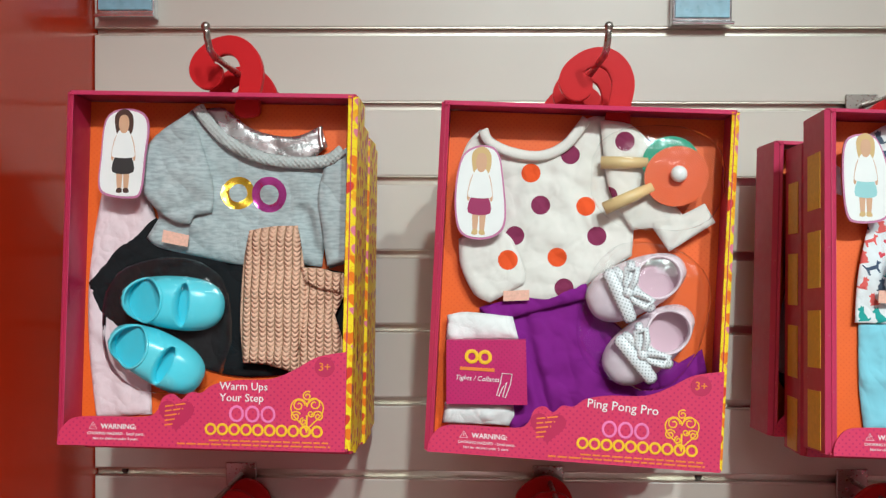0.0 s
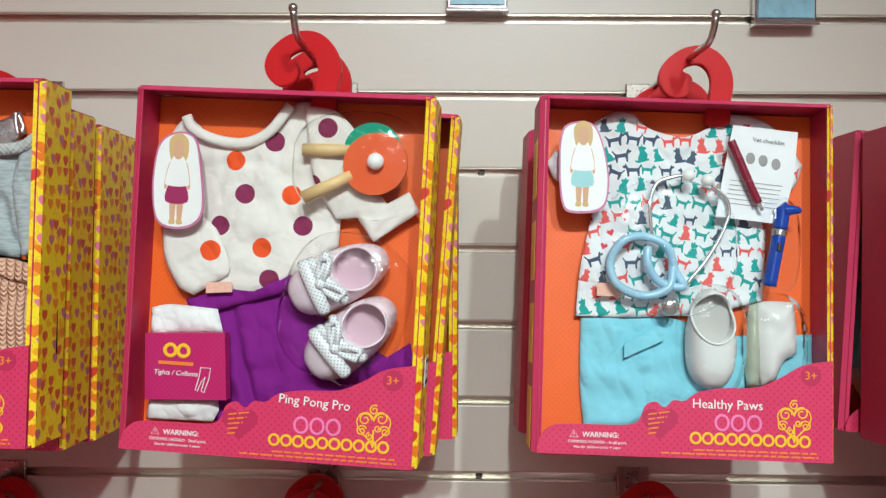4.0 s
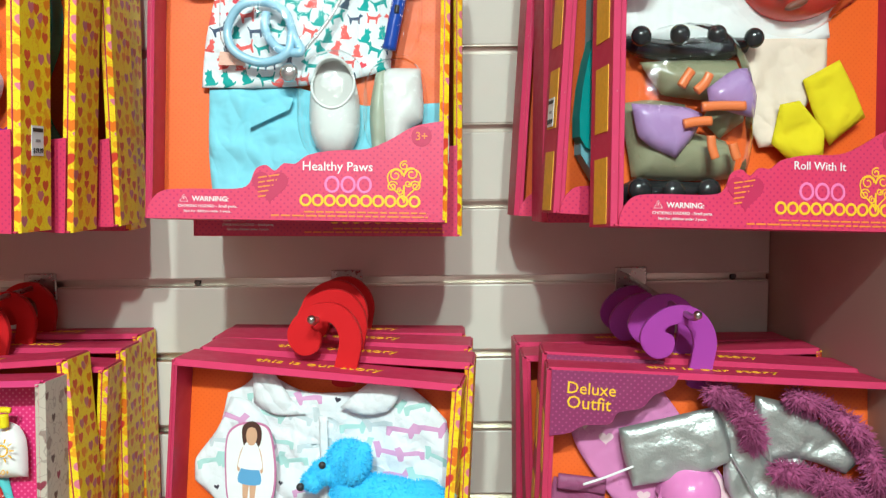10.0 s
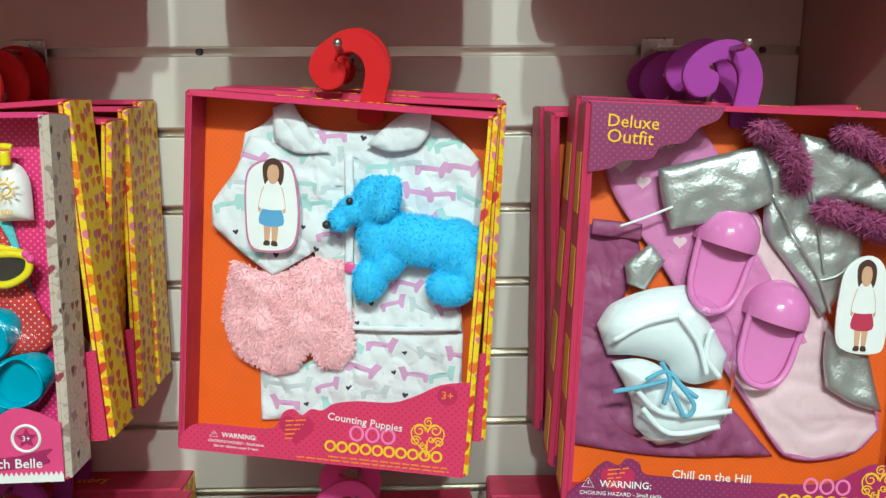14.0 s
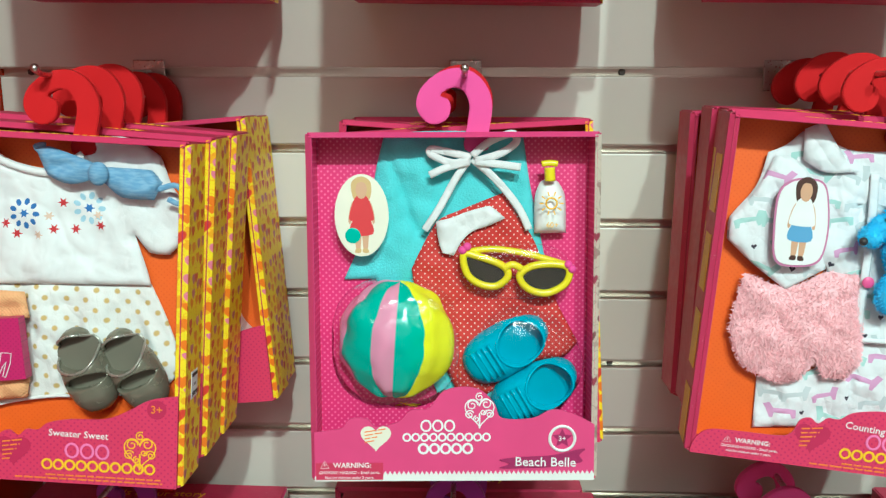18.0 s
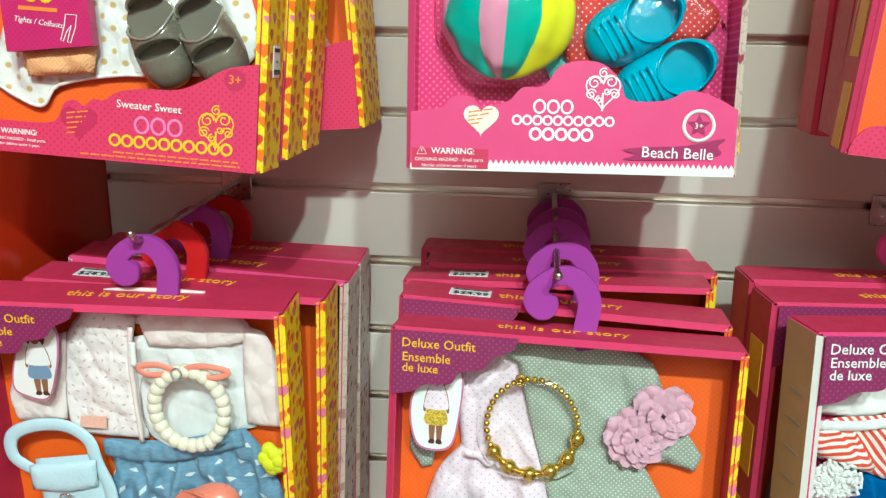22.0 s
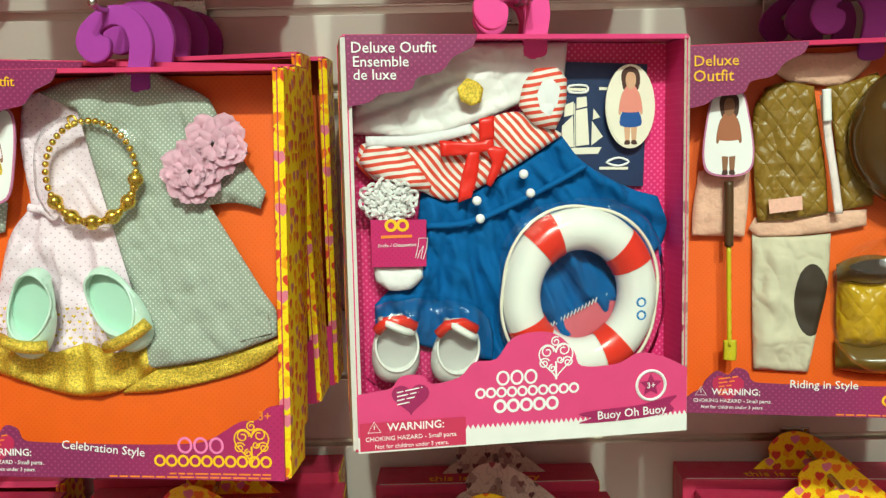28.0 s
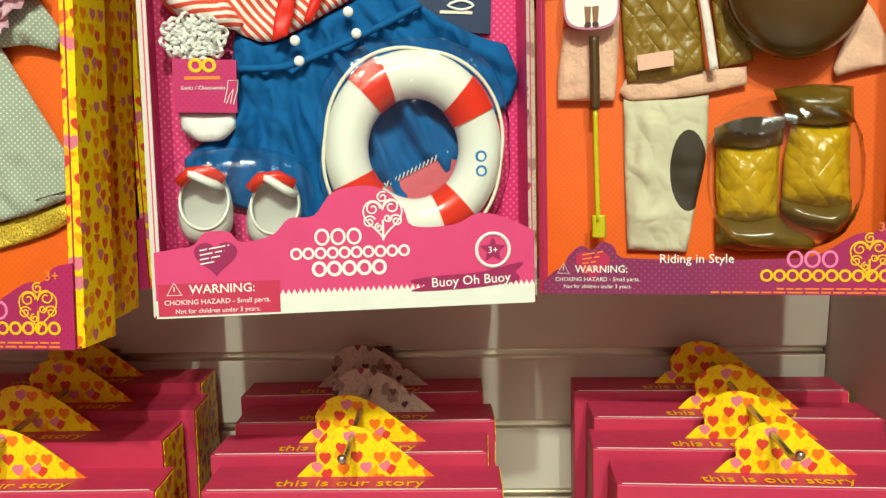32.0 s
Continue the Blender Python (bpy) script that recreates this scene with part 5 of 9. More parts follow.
cloth("pp", "skirt", violet, [(0.165, 0.588), (0.354, 0.541), (0.529, 0.506), (0.614, 0.594), (0.717, 0.653), (0.858, 0.710), (0.933, 0.668), (0.953, 0.730), (0.864, 0.789), (0.614, 0.862), (0.420, 0.918), (0.303, 0.939), (0.211, 0.768)], 0.034, 0.006, (75, 0.045, 0.004), pleats=[([(0.346, 0.415)][0][0], [(0.346, 0.415)][0][1], 7, 0.0016)], label="violet skirt with a pleat", creases=[(0.32, 0.62, 0.44, 0.92, 0.005, 0.003), (0.22, 0.63, 0.55, 0.56, 0.002, 0.0015)])
cloth("pp", "waistband", violet, [(0.165, 0.585), (0.354, 0.538), (0.529, 0.503), (0.540, 0.543), (0.377, 0.584), (0.198, 0.630)], 0.0290, 0.004, (0, 0.05, 0.0), wrinkle=0.0)
cloth("pp", "sweater", cream_fleece, [(0.134, 0.079), (0.088, 0.125), (0.064, 0.205), (0.102, 0.330), (0.270, 0.465), (0.236, 0.546), (0.376, 0.564), (0.463, 0.537), (0.567, 0.486), (0.680, 0.418), (0.687, 0.230), (0.699, 0.120), (0.635, 0.051), (0.555, 0.030), (0.501, 0.040), (0.442, 0.105), (0.347, 0.147), (0.248, 0.143)], 0.030, 0.009, (90, 0.05, 0.0025),
      spots("pp", [(0.451, 0.144), (0.358, 0.289), (0.557, 0.368), (0.453, 0.518), (0.274, 0.378)], 0.0072, spot_plum) + spots("pp", [(0.319, 0.200), (0.514, 0.286), (0.424, 0.433)], 0.0072, spot_orange), "cream sweater with plum and orange spots")
cloth("pp", "sleeve", cream_fleece, [(0.076, 0.394), (0.088, 0.472), (0.141, 0.550), (0.198, 0.571), (0.313, 0.511), (0.314, 0.476), (0.264, 0.387), (0.182, 0.342)], 0.024, 0.007, (60, 0.025, 0.002), spots("pp", [(0.253, 0.447)], 0.0075, spot_orange), "cream sweater sleeve")
cloth("pp", "sleeve", cream_fleece, [(0.546, 0.039), (0.654, 0.051), (0.738, 0.118), (0.775, 0.227), (0.844, 0.296), (0.916, 0.262), (0.955, 0.314), (0.805, 0.401), (0.745, 0.337), (0.675, 0.346), (0.589, 0.233)], 0.024, 0.008, (60, 0.025, 0.002), spots("pp", [(0.634, 0.100), (0.586, 0.254)], 0.0072, spot_plum) + spots("pp", [(0.693, 0.368)], 0.006, spot_orange), "cream sweater sleeve", creases=[(0.80, 0.40, 0.87, 0.33, 0.003, 0.002)])
cord("pp", "neck_band", cream_fleece, [(0.140, 0.079), (0.167, 0.114), (0.248, 0.141), (0.347, 0.147), (0.433, 0.113), (0.501, 0.038)], 0.0042, 0.021, flat=0.7, label="cream ribbed neck band")
plate("pp", "cloth_patch", patch_peach, [(0.239, 0.536), (0.330, 0.529), (0.332, 0.558), (0.241, 0.565)], 0.0205, 0.001, smooth=0)
cloth("pp", "rolled_tight", tights_white, [(0.050, 0.613), (0.120, 0.601), (0.280, 0.607), (0.304, 0.670), (0.051, 0.689)], 0.026, 0.009, (20, 0.02, 0.003), label="rolled white tights")
cloth("pp", "rolled_tight", tights_white, [(0.058, 0.861), (0.296, 0.850), (0.303, 0.884), (0.285, 0.916), (0.051, 0.921)], 0.026, 0.009, (20, 0.02, 0.003), label="rolled white tights")
wrap_magenta = dotted("magenta_wrap_card", (0.48, 0.012, 0.13), (0.36, 0.01, 0.11), 0.0040, 0.2)
plate("pp", "wrap_band", wrap_magenta, [(0.050, 0.683), (0.327, 0.669), (0.344, 0.852), (0.061, 0.864)], 0.0125, 0.010, "magenta card band", smooth=0)


def wrap_print(key, at, s, word, y, turn=0.0):
    (x, z), = uv(size_of(key), [at], 1.02)
    e = bmesh.new()
    for i, m in ((0, 1), (1, 1)):
        tube([(x + s * (-0.13 + 0.24 * i + 0.10 * math.cos(a)), y, z + s * (0.42 + 0.10 * math.sin(a))) for a in (6.2832 * k / 16 for k in range(16))], 0.035 * s, 5, True, e)
    for v in e.verts:
        v.co.y = y + (v.co.y - y) * 0.2
    part("emblem", e, ink_yellow, FRONT[key])
    part("word_bar", prism([(x - 0.34 * s, z + 0.16 * s), (x + 0.30 * s, z + 0.16 * s), (x + 0.30 * s, z + 0.22 * s), (x - 0.34 * s, z + 0.22 * s)], y, y + 0.0003), ink_orange, FRONT[key])
    words(word, 0.16 * s, x - 0.42 * s, y, z - 0.02 * s, ink_white, FRONT[key], width=0.80 * s, turn=turn, shear=0.2)
    part("garment_outline", tube([(x + s * a, y, z + s * b) for a, b in ((0.44, 0.14), (0.62, 0.14), (0.60, -0.05), (0.52, -0.30), (0.47, -0.28), (0.53, -0.02), (0.46, -0.12), (0.40, -0.28), (0.36, -0.26), (0.42, -0.02))], 0.009 * s, 4, True), ink_white, FRONT[key])


wrap_print("pp", [(0.167, 0.789)][0], 0.042, "Tights / Collants", 0.0120)


def bat(key, at, r, angle, rubber, y):
    (x, z), = uv(size_of(key), [at], 1.02)
    b = thing_part("table_tennis_bat", key, pose(x, y, z, 0, angle, 0), "small toy table tennis bat")
    part("blade", prism(disc(0, 0, r, r * 0.94, 36), -0.0018, 0.0018), rubber, b)
    part("handle", tube([(-r * 0.8, 0, 0), (-r * 1.6, 0, 0), (-r * 2.45, 0, 0)], [0.0040, 0.0048, 0.0050], 10), bat_wood, b, smooth=True)


bat("pp", [(0.795, 0.151)][0], 0.0215, -2, bat_green, 0.018)
bat("pp", [(0.811, 0.191)][0], 0.0240, -27, bat_orange, 0.011)
blob("pp", "table_tennis_ball", ball_white, [(0.815, 0.186)][0], 0.0062, 0.0062, 0.0062, 0.005, label="white toy ball")
for at, ang in (([(0.700, 0.501)][0], 152), ([(0.753, 0.661)][0], 138)):
    s = shoe("pp", lilac_vinyl, at, 0.080, 0.046, ang, 0.022, 0.022, lilac_dark, "lilac doll shoe with a silver bow", hole=(-0.20, 0.21, 0.34))
    for px, lean, wide in ((0.016, 0.0, 0.0052), (0.005, -0.006, 0.0040), (0.008, 0.010, 0.0034)):
        arc = [(px + lean * q, -0.0195 - 0.0035 * (1 - q * q) + 0.011 * max(0.0, abs(q) - 0.75), 0.0185 * q) for q in (i / 8 - 1 for i in range(17))]
        bm = tube(arc, wide, 8)
        for v in bm.verts:
            v.co.y = -0.0225 + (v.co.y + 0.0225) * 0.6 + 0.0006 * noise.noise(v.co * 300)
        part("braid_band", bm, sequin, s, "silver dotted braid", True)
    for side in (1, -1):
        bm = tube([(0.010, -0.0235, 0.0), (0.001, -0.0265, side * 0.006), (-0.004, -0.0255, side * 0.013), (0.003, -0.0240, side * 0.016), (0.008, -0.0235, side * 0.008), (0.010, -0.0235, 0.0)], 0.0026, 8)
        part("bow_loop", bm, sequin, s, "silver dotted braid bow", True)
    knot = bmesh.new()
    bmesh.ops.create_uvsphere(knot, u_segments=12, v_segments=8, radius=0.0042, matrix=Matrix.Translation((0.010, -0.0245, 0)))
    part("bow_knot", knot, sequin, s, smooth=True)
dome("pp", [(0.727, 0.582)][0], 0.047, 0.055, 0.022, 0.022, 15)
dome("pp", [(0.753, 0.196)][0], 0.050, 0.040, 0.014, 0.020)
doll_card("pp", [(0.063, 0.189), (0.089, 0.144), (0.147, 0.126), (0.198, 0.143), (0.221, 0.215), (0.237, 0.332), (0.208, 0.379), (0.136, 0.393), (0.075, 0.370), (0.055, 0.284)], HAIR_FAIR, ink_white, ink_plum, SKIN, y=0.008)
lines("pp", "Ping Pong Pro", [(0.543, 0.843)][0], 0.052, turn=-3)

scrub_print = woven("white_scrub_cotton", (0.82, 0.82, 0.84), strength=0.35, vary=0.04)
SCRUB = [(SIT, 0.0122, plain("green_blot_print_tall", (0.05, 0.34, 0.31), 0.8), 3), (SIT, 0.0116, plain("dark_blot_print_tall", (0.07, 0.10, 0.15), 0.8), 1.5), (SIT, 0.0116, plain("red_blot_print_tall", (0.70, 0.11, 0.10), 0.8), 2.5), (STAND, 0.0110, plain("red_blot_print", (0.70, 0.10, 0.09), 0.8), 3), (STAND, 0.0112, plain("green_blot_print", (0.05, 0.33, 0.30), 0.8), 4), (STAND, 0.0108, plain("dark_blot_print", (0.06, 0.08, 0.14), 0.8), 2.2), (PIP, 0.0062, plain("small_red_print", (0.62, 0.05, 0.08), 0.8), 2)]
teal_cotton = woven("aqua_twill", (0.29, 0.62, 0.74), scale=600, strength=0.3)
white_vinyl, white_in = plain("white_vinyl", (0.78, 0.76, 0.74), 0.25), plain("grey_white_insole", (0.50, 0.48, 0.46), 0.4)
sage_sole = plain("sage_sole", (0.42, 0.44, 0.34), 0.4)
tube_blue, metal_soft = plain("pale_blue_tubing", (0.36, 0.54, 0.68), 0.25), plain("soft_metal", (0.68, 0.68, 0.68), 0.2, 0.9)
blue_plastic, maroon = plain("blue_plastic", (0.02, 0.06, 0.36), 0.2), plain("maroon_pen_plastic", (0.22, 0.015, 0.04), 0.25)
paper = plain("white_paper", (0.82, 0.82, 0.84), 0.6)

cloth("hp", "trouser", teal_cotton, [(0.180, 0.614), (0.332, 0.607), (0.489, 0.612), (0.707, 0.656), (0.973, 0.644), (0.978, 0.779), (0.715, 0.814), (0.564, 0.917), (0.197, 0.921), (0.181, 0.789)], 0.034, 0.007, (80, 0.05, 0.003), label="aqua trousers")
plate("hp", "waist_tie", teal_cotton, [(0.318, 0.694), (0.432, 0.641), (0.471, 0.647), (0.457, 0.679), (0.320, 0.733)], 0.0245, 0.0015, smooth=0)
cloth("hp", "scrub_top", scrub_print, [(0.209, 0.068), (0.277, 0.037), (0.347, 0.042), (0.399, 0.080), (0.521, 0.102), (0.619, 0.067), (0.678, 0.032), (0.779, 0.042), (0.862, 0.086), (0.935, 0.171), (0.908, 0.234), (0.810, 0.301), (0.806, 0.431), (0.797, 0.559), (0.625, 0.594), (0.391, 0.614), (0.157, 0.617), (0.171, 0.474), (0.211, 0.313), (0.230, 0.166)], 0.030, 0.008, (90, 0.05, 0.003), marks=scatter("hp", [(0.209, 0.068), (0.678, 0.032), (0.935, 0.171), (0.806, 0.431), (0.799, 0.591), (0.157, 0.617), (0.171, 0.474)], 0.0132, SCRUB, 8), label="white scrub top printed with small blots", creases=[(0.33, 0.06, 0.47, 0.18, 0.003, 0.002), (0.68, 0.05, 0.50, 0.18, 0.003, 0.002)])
cloth("hp", "sleeve", scrub_print, [(0.045, 0.189), (0.076, 0.153), (0.107, 0.169), (0.113, 0.250), (0.072, 0.234)], 0.030, 0.005, label="printed sleeve")
plate("hp", "checklist_card", paper, [(0.679, 0.064), (0.906, 0.079), (0.891, 0.218), (0.848, 0.343), (0.620, 0.327), (0.646, 0.206)], 0.016, 0.001, "white printed checklist card", smooth=0)
(px_, pz_), = uv(REG, [(0.746, 0.109)], 1.02)
words("Vet checklist", 0.0085, px_, 0.0155, pz_, ink_grey, FRONT["hp"], width=0.025, turn=-6)
for k in range(6):
    (ax, az), (bx, bz) = uv(REG, [[(0.671, 0.222)][0], [(0.851, 0.235)][0]], 1.02)
    part("ruled_line", tube([(ax + 0.0008 * -k, 0.0156, az - 0.0035 * k), (bx - 0.0010 * k, 0.0156, bz - 0.0035 * k)], 0.00025, 4), ink_grey, FRONT["hp"])
for at in [(0.740, 0.158), (0.784, 0.164), (0.829, 0.173)]:
    blob("hp", "animal_sketch", ink_grey, at, 0.0035, 0.0045, 0.0003, 0.0158)
cord("hp", "pen", maroon, [(0.662, 0.117), (0.684, 0.156), (0.732, 0.245), (0.758, 0.289)], 0.0032, 0.010, label="maroon toy pen", sides=12)
cord("hp", "pen_tip", metal_soft, [(0.758, 0.286), (0.771, 0.310)], 0.0014, 0.010)
oto = thing_part("otoscope", "hp", Matrix(), "blue toy otoscope")
cord("hp", "handle", blue_plastic, [(0.800, 0.518), (0.816, 0.447), (0.833, 0.374)], 0.0052, 0.012, sides=14, parent=oto)
cord("hp", "collar", metal_soft, [(0.831, 0.379), (0.835, 0.362)], 0.0056, 0.012, sides=14, parent=oto)
cord("hp", "head", blue_plastic, [(0.835, 0.359), (0.843, 0.309), (0.834, 0.294)], 0.0056, 0.012, sides=14, parent=oto)
cord("hp", "nozzle", blue_plastic, [(0.843, 0.309), (0.880, 0.305), (0.903, 0.307)], [0.005 - 0.0003 * i for i in range(11)], 0.010, sides=12, parent=oto)
cord("hp", "switch", ink_black, [(0.823, 0.422), (0.826, 0.401)], 0.0020, 0.0075, parent=oto)
st = thing_part("stethoscope", "hp", Matrix(), "pale blue toy stethoscope")
cord("hp", "tubing", tube_blue, [(*p, 0.013 - 0.002 * (i % 2)) for i, p in enumerate([(0.471, 0.469), (0.455, 0.533), (0.368, 0.558), (0.278, 0.528), (0.255, 0.465), (0.300, 0.405), (0.378, 0.393), (0.449, 0.421), (0.478, 0.485), (0.504, 0.529), (0.425, 0.518), (0.383, 0.470), (0.384, 0.422)])], 0.0034, 0.012, parent=st)
cord("hp", "ear_tube", metal_soft, [(0.398, 0.393), (0.387, 0.309), (0.409, 0.244), (0.467, 0.223), (0.511, 0.216)], 0.0015, 0.012, parent=st)
cord("hp", "ear_tube", metal_soft, [(0.514, 0.524), (0.598, 0.435), (0.656, 0.337), (0.650, 0.280), (0.608, 0.248), (0.577, 0.224)], 0.0015, 0.012, parent=st)
for at in [(0.519, 0.215), (0.587, 0.227)]:
    blob("hp", "ear_tip", ball_white, at, 0.0052, 0.0048, 0.0048, 0.012, parent=st)
blob("hp", "chest_piece", metal_soft, [(0.462, 0.584)][0], 0.0072, 0.0072, 0.004, 0.012, parent=st)
shoe("hp", white_vinyl, [(0.614, 0.670)][0], 0.076, 0.042, 88, 0.024, 0.022, white_in, "white doll shoe", hole=(-0.20, 0.25, 0.38))
cloth("hp", "shoe", white_vinyl, [(0.805, 0.559), (0.904, 0.558), (0.916, 0.653), (0.914, 0.704), (0.872, 0.725), (0.841, 0.781), (0.792, 0.794), (0.770, 0.655), (0.774, 0.573)], 0.026, 0.018, (0, 0.05, 0.0), label="white doll shoe lying on its side", soft=0.006)
cloth("hp", "sole", sage_sole, [(0.751, 0.573), (0.782, 0.563), (0.791, 0.687), (0.788, 0.791), (0.743, 0.798), (0.732, 0.680)], 0.026, 0.016, (0, 0.05, 0.0), soft=0.005, label="sage rubber sole")
dome("hp", [(0.610, 0.674)][0], 0.026, 0.042, 0.022, 0.022)
dome("hp", [(0.826, 0.678)][0], 0.024, 0.038, 0.022, 0.022)
plate("hp", "cloth_patch", patch_peach, [(0.219, 0.524), (0.308, 0.526), (0.306, 0.561), (0.216, 0.561)], 0.0205, 0.001, smooth=0)
dome("hp", (0.46, 0.42), 0.052, 0.052, 0.010, 0.018)
dome("hp", (0.84, 0.40), 0.016, 0.036, 0.010, 0.018)
doll_card("hp", [(0.073, 0.112), (0.101, 0.080), (0.164, 0.074), (0.201, 0.098), (0.232, 0.174), (0.243, 0.255), (0.220, 0.321), (0.118, 0.334), (0.081, 0.307), (0.068, 0.202)], HAIR_FAIR, ink_white, tint("printed_aqua", (0.35, 0.60, 0.62)), SKIN, y=0.010)
lines("hp", "Healthy Paws", [(0.522, 0.863)][0], 0.051)

white_jersey = woven("white_jersey", (0.83, 0.82, 0.82), strength=0.35, vary=0.04, creased=0.2)
sun_yellow = plain("yellow_print", (0.86, 0.70, 0.04), 0.6)
helmet_red = plain("glossy_red_plastic", (0.62, 0.050, 0.032), 0.18)
helmet_dark = plain("dark_vent", (0.20, 0.075, 0.05), 0.35)
olive_vinyl, lilac_panel, strap_orange = plain("olive_vinyl", (0.30, 0.29, 0.18), 0.3), plain("lilac_panel_vinyl", (0.42, 0.26, 0.52), 0.28), plain("orange_strap", (0.75, 0.20, 0.06), 0.35)
wheel_black = plain("black_wheel_plastic", (0.02, 0.02, 0.022), 0.2)
cream_cotton = woven("cream_cotton", (0.80, 0.66, 0.54), strength=0.4)
yellow_pad = woven("yellow_fleece", (0.82, 0.66, 0.01), strength=0.6)


def sun_mark():
    (cu, cv), = [(0.339, 0.269)]
    r, k = 46 / 487, 46 / 690
    rays = []
    for i in range(9):
        a = 0.2 + 6.2832 * i / 9
        rays.append((sun_yellow, [(cu + 1.14 * r * math.cos(a - 0.26), cv + 1.14 * k * math.sin(a - 0.26)), (cu + 1.75 * r * math.cos(a), cv + 1.75 * k * math.sin(a)), (cu + 1.14 * r * math.cos(a + 0.26), cv + 1.14 * k * math.sin(a + 0.26))]))
    ring = [(cu + r * math.cos(6.2832 * i / 26), cv + k * math.sin(6.2832 * i / 26)) for i in range(26)]
    eye = [([(0.319, 0.289)][0][0] + 0.024 * math.cos(6.2832 * i / 14), [(0.319, 0.289)][0][1] + 0.016 * math.sin(6.2832 * i / 14)) for i in range(14)]
    glint = [([(0.325, 0.283)][0][0] + 0.008 * math.cos(6.2832 * i / 8), [(0.325, 0.283)][0][1] + 0.006 * math.sin(6.2832 * i / 8)) for i in range(8)]
    return rays + [(sun_yellow, ring), (ink_black, eye), (ink_white, glint)]


cloth("rw", "shirt", white_jersey, [(0.192, 0.040), (0.103, 0.066), (0.029, 0.142), (0.007, 0.247), (0.062, 0.288), (0.058, 0.495), (0.205, 0.507), (0.404, 0.503), (0.689, 0.488), (0.789, 0.469), (0.783, 0.409), (0.917, 0.250), (0.892, 0.081), (0.671, 0.046), (0.536, 0.039), (0.464, 0.073), (0.363, 0.091), (0.272, 0.084)], 0.033, 0.007, (100, 0.05, 0.002), sun_mark(), "white T-shirt printed with a yellow sun", creases=[(0.05, 0.28, 0.09, 0.50, 0.003, 0.003)])
cord("rw", "neck_band", white_jersey, [(0.202, 0.045), (0.282, 0.086), (0.373, 0.093), (0.475, 0.073), (0.530, 0.042)], 0.003, 0.025, flat=0.7)
cloth("rw", "sock", cream_cotton, [(0.484, 0.492), (0.627, 0.481), (0.772, 0.476), (0.767, 0.576), (0.688, 0.668), (0.605, 0.759), (0.540, 0.766), (0.508, 0.702), (0.488, 0.614)], 0.030, 0.006, (85, 0.018, 0.003), label="cream ribbed socks", creases=[(0.62, 0.50, 0.60, 0.72, 0.003, 0.0015)])
for poly in ([(0.598, 0.658), (0.663, 0.646), (0.753, 0.720), (0.748, 0.801), (0.646, 0.806), (0.569, 0.760)], [(0.676, 0.591), (0.803, 0.534), (0.854, 0.604), (0.899, 0.681), (0.811, 0.732), (0.774, 0.759), (0.718, 0.682)]):
    cloth("rw", "knee_pad", yellow_pad, poly, 0.024, 0.009, (40, 0.02, 0.003), label="yellow padded knee guard")
hm = thing_part("helmet", "rw", Matrix(), "glossy red doll helmet with vents")
blob("rw", "shell", helmet_red, [(0.657, 0.250)][0], 0.0555, 0.0485, 0.030, 0.026, -38, seg=40, parent=hm)


def vent(at, length, wide, turn, depth):
    (x, z), = uv(REG, [at], 1.02)
    bm = bmesh.new()
    bmesh.ops.create_uvsphere(bm, u_segments=16, v_segments=8, radius=1.0)
    bm.transform(Matrix.Translation((x, depth, z)) @ pose(0, 0, 0, 0, turn, 0) @ Matrix.Diagonal((length, 0.0042, wide, 1)))
    part("vent", bm, helmet_dark, hm, "dark vent slot", True)


for at, n, w, t, d in (([(0.563, 0.193)][0], 0.0115, 0.0042, -48, 0.002), ([(0.754, 0.131)][0], 0.0075, 0.0034, -35, 0.002), ([(0.722, 0.266)][0], 0.0125, 0.0038, -52, -0.001), ([(0.773, 0.330)][0], 0.0105, 0.0034, -50, 0.004), ([(0.576, 0.374)][0], 0.0085, 0.0034, -45, 0.006), ([(0.653, 0.244)][0], 0.0090, 0.0036, -40, -0.003), ([(0.525, 0.358)][0], 0.0065, 0.003, -50, 0.008), ([(0.855, 0.184)][0], 0.007, 0.003, -70, 0.010), ([(0.617, 0.407)][0], 0.008, 0.0026, -25, 0.011)):
    vent(at, n * 1.30, w * 1.25, t, d)
dome("rw", [(0.639, 0.255)][0], 0.060, 0.055, 0.034, 0.026, -38)
sk = thing_part("roller_skate", "rw", Matrix(), "olive and lilac doll roller skate")


def lump(key, name, material, poly, y, thick, parent, soft=0.006):
    ob = cloth(key, name, material, poly, y, thick, (0, 0.05, 0.0006), soft=soft, step=0.004, wrinkle=0.0)
    ob.parent = parent
    return ob


lump("rw", "boot", olive_vinyl, [(0.062, 0.672), (0.167, 0.659), (0.284, 0.666), (0.308, 0.736), (0.424, 0.756), (0.460, 0.806), (0.448, 0.853), (0.266, 0.862), (0.110, 0.856), (0.094, 0.784)], 0.030, 0.022, sk)
lump("rw", "side_panel", lilac_panel, [(0.070, 0.683), (0.235, 0.685), (0.304, 0.701), (0.281, 0.751), (0.218, 0.816), (0.138, 0.790), (0.093, 0.762)], 0.014, 0.010, sk, 0.003)
lump("rw", "frame", wheel_black, [(0.064, 0.900), (0.110, 0.864), (0.404, 0.863), (0.404, 0.898), (0.286, 0.918), (0.091, 0.931)], 0.030, 0.018, sk)
sk2 = thing_part("roller_skate", "rw", Matrix(), "olive and lilac doll roller skate, upside down")
lump("rw", "boot", olive_vinyl, [(0.131, 0.565), (0.284, 0.552), (0.454, 0.546), (0.494, 0.614), (0.484, 0.703), (0.404, 0.749), (0.344, 0.706), (0.374, 0.654), (0.206, 0.644)], 0.030, 0.021, sk2)
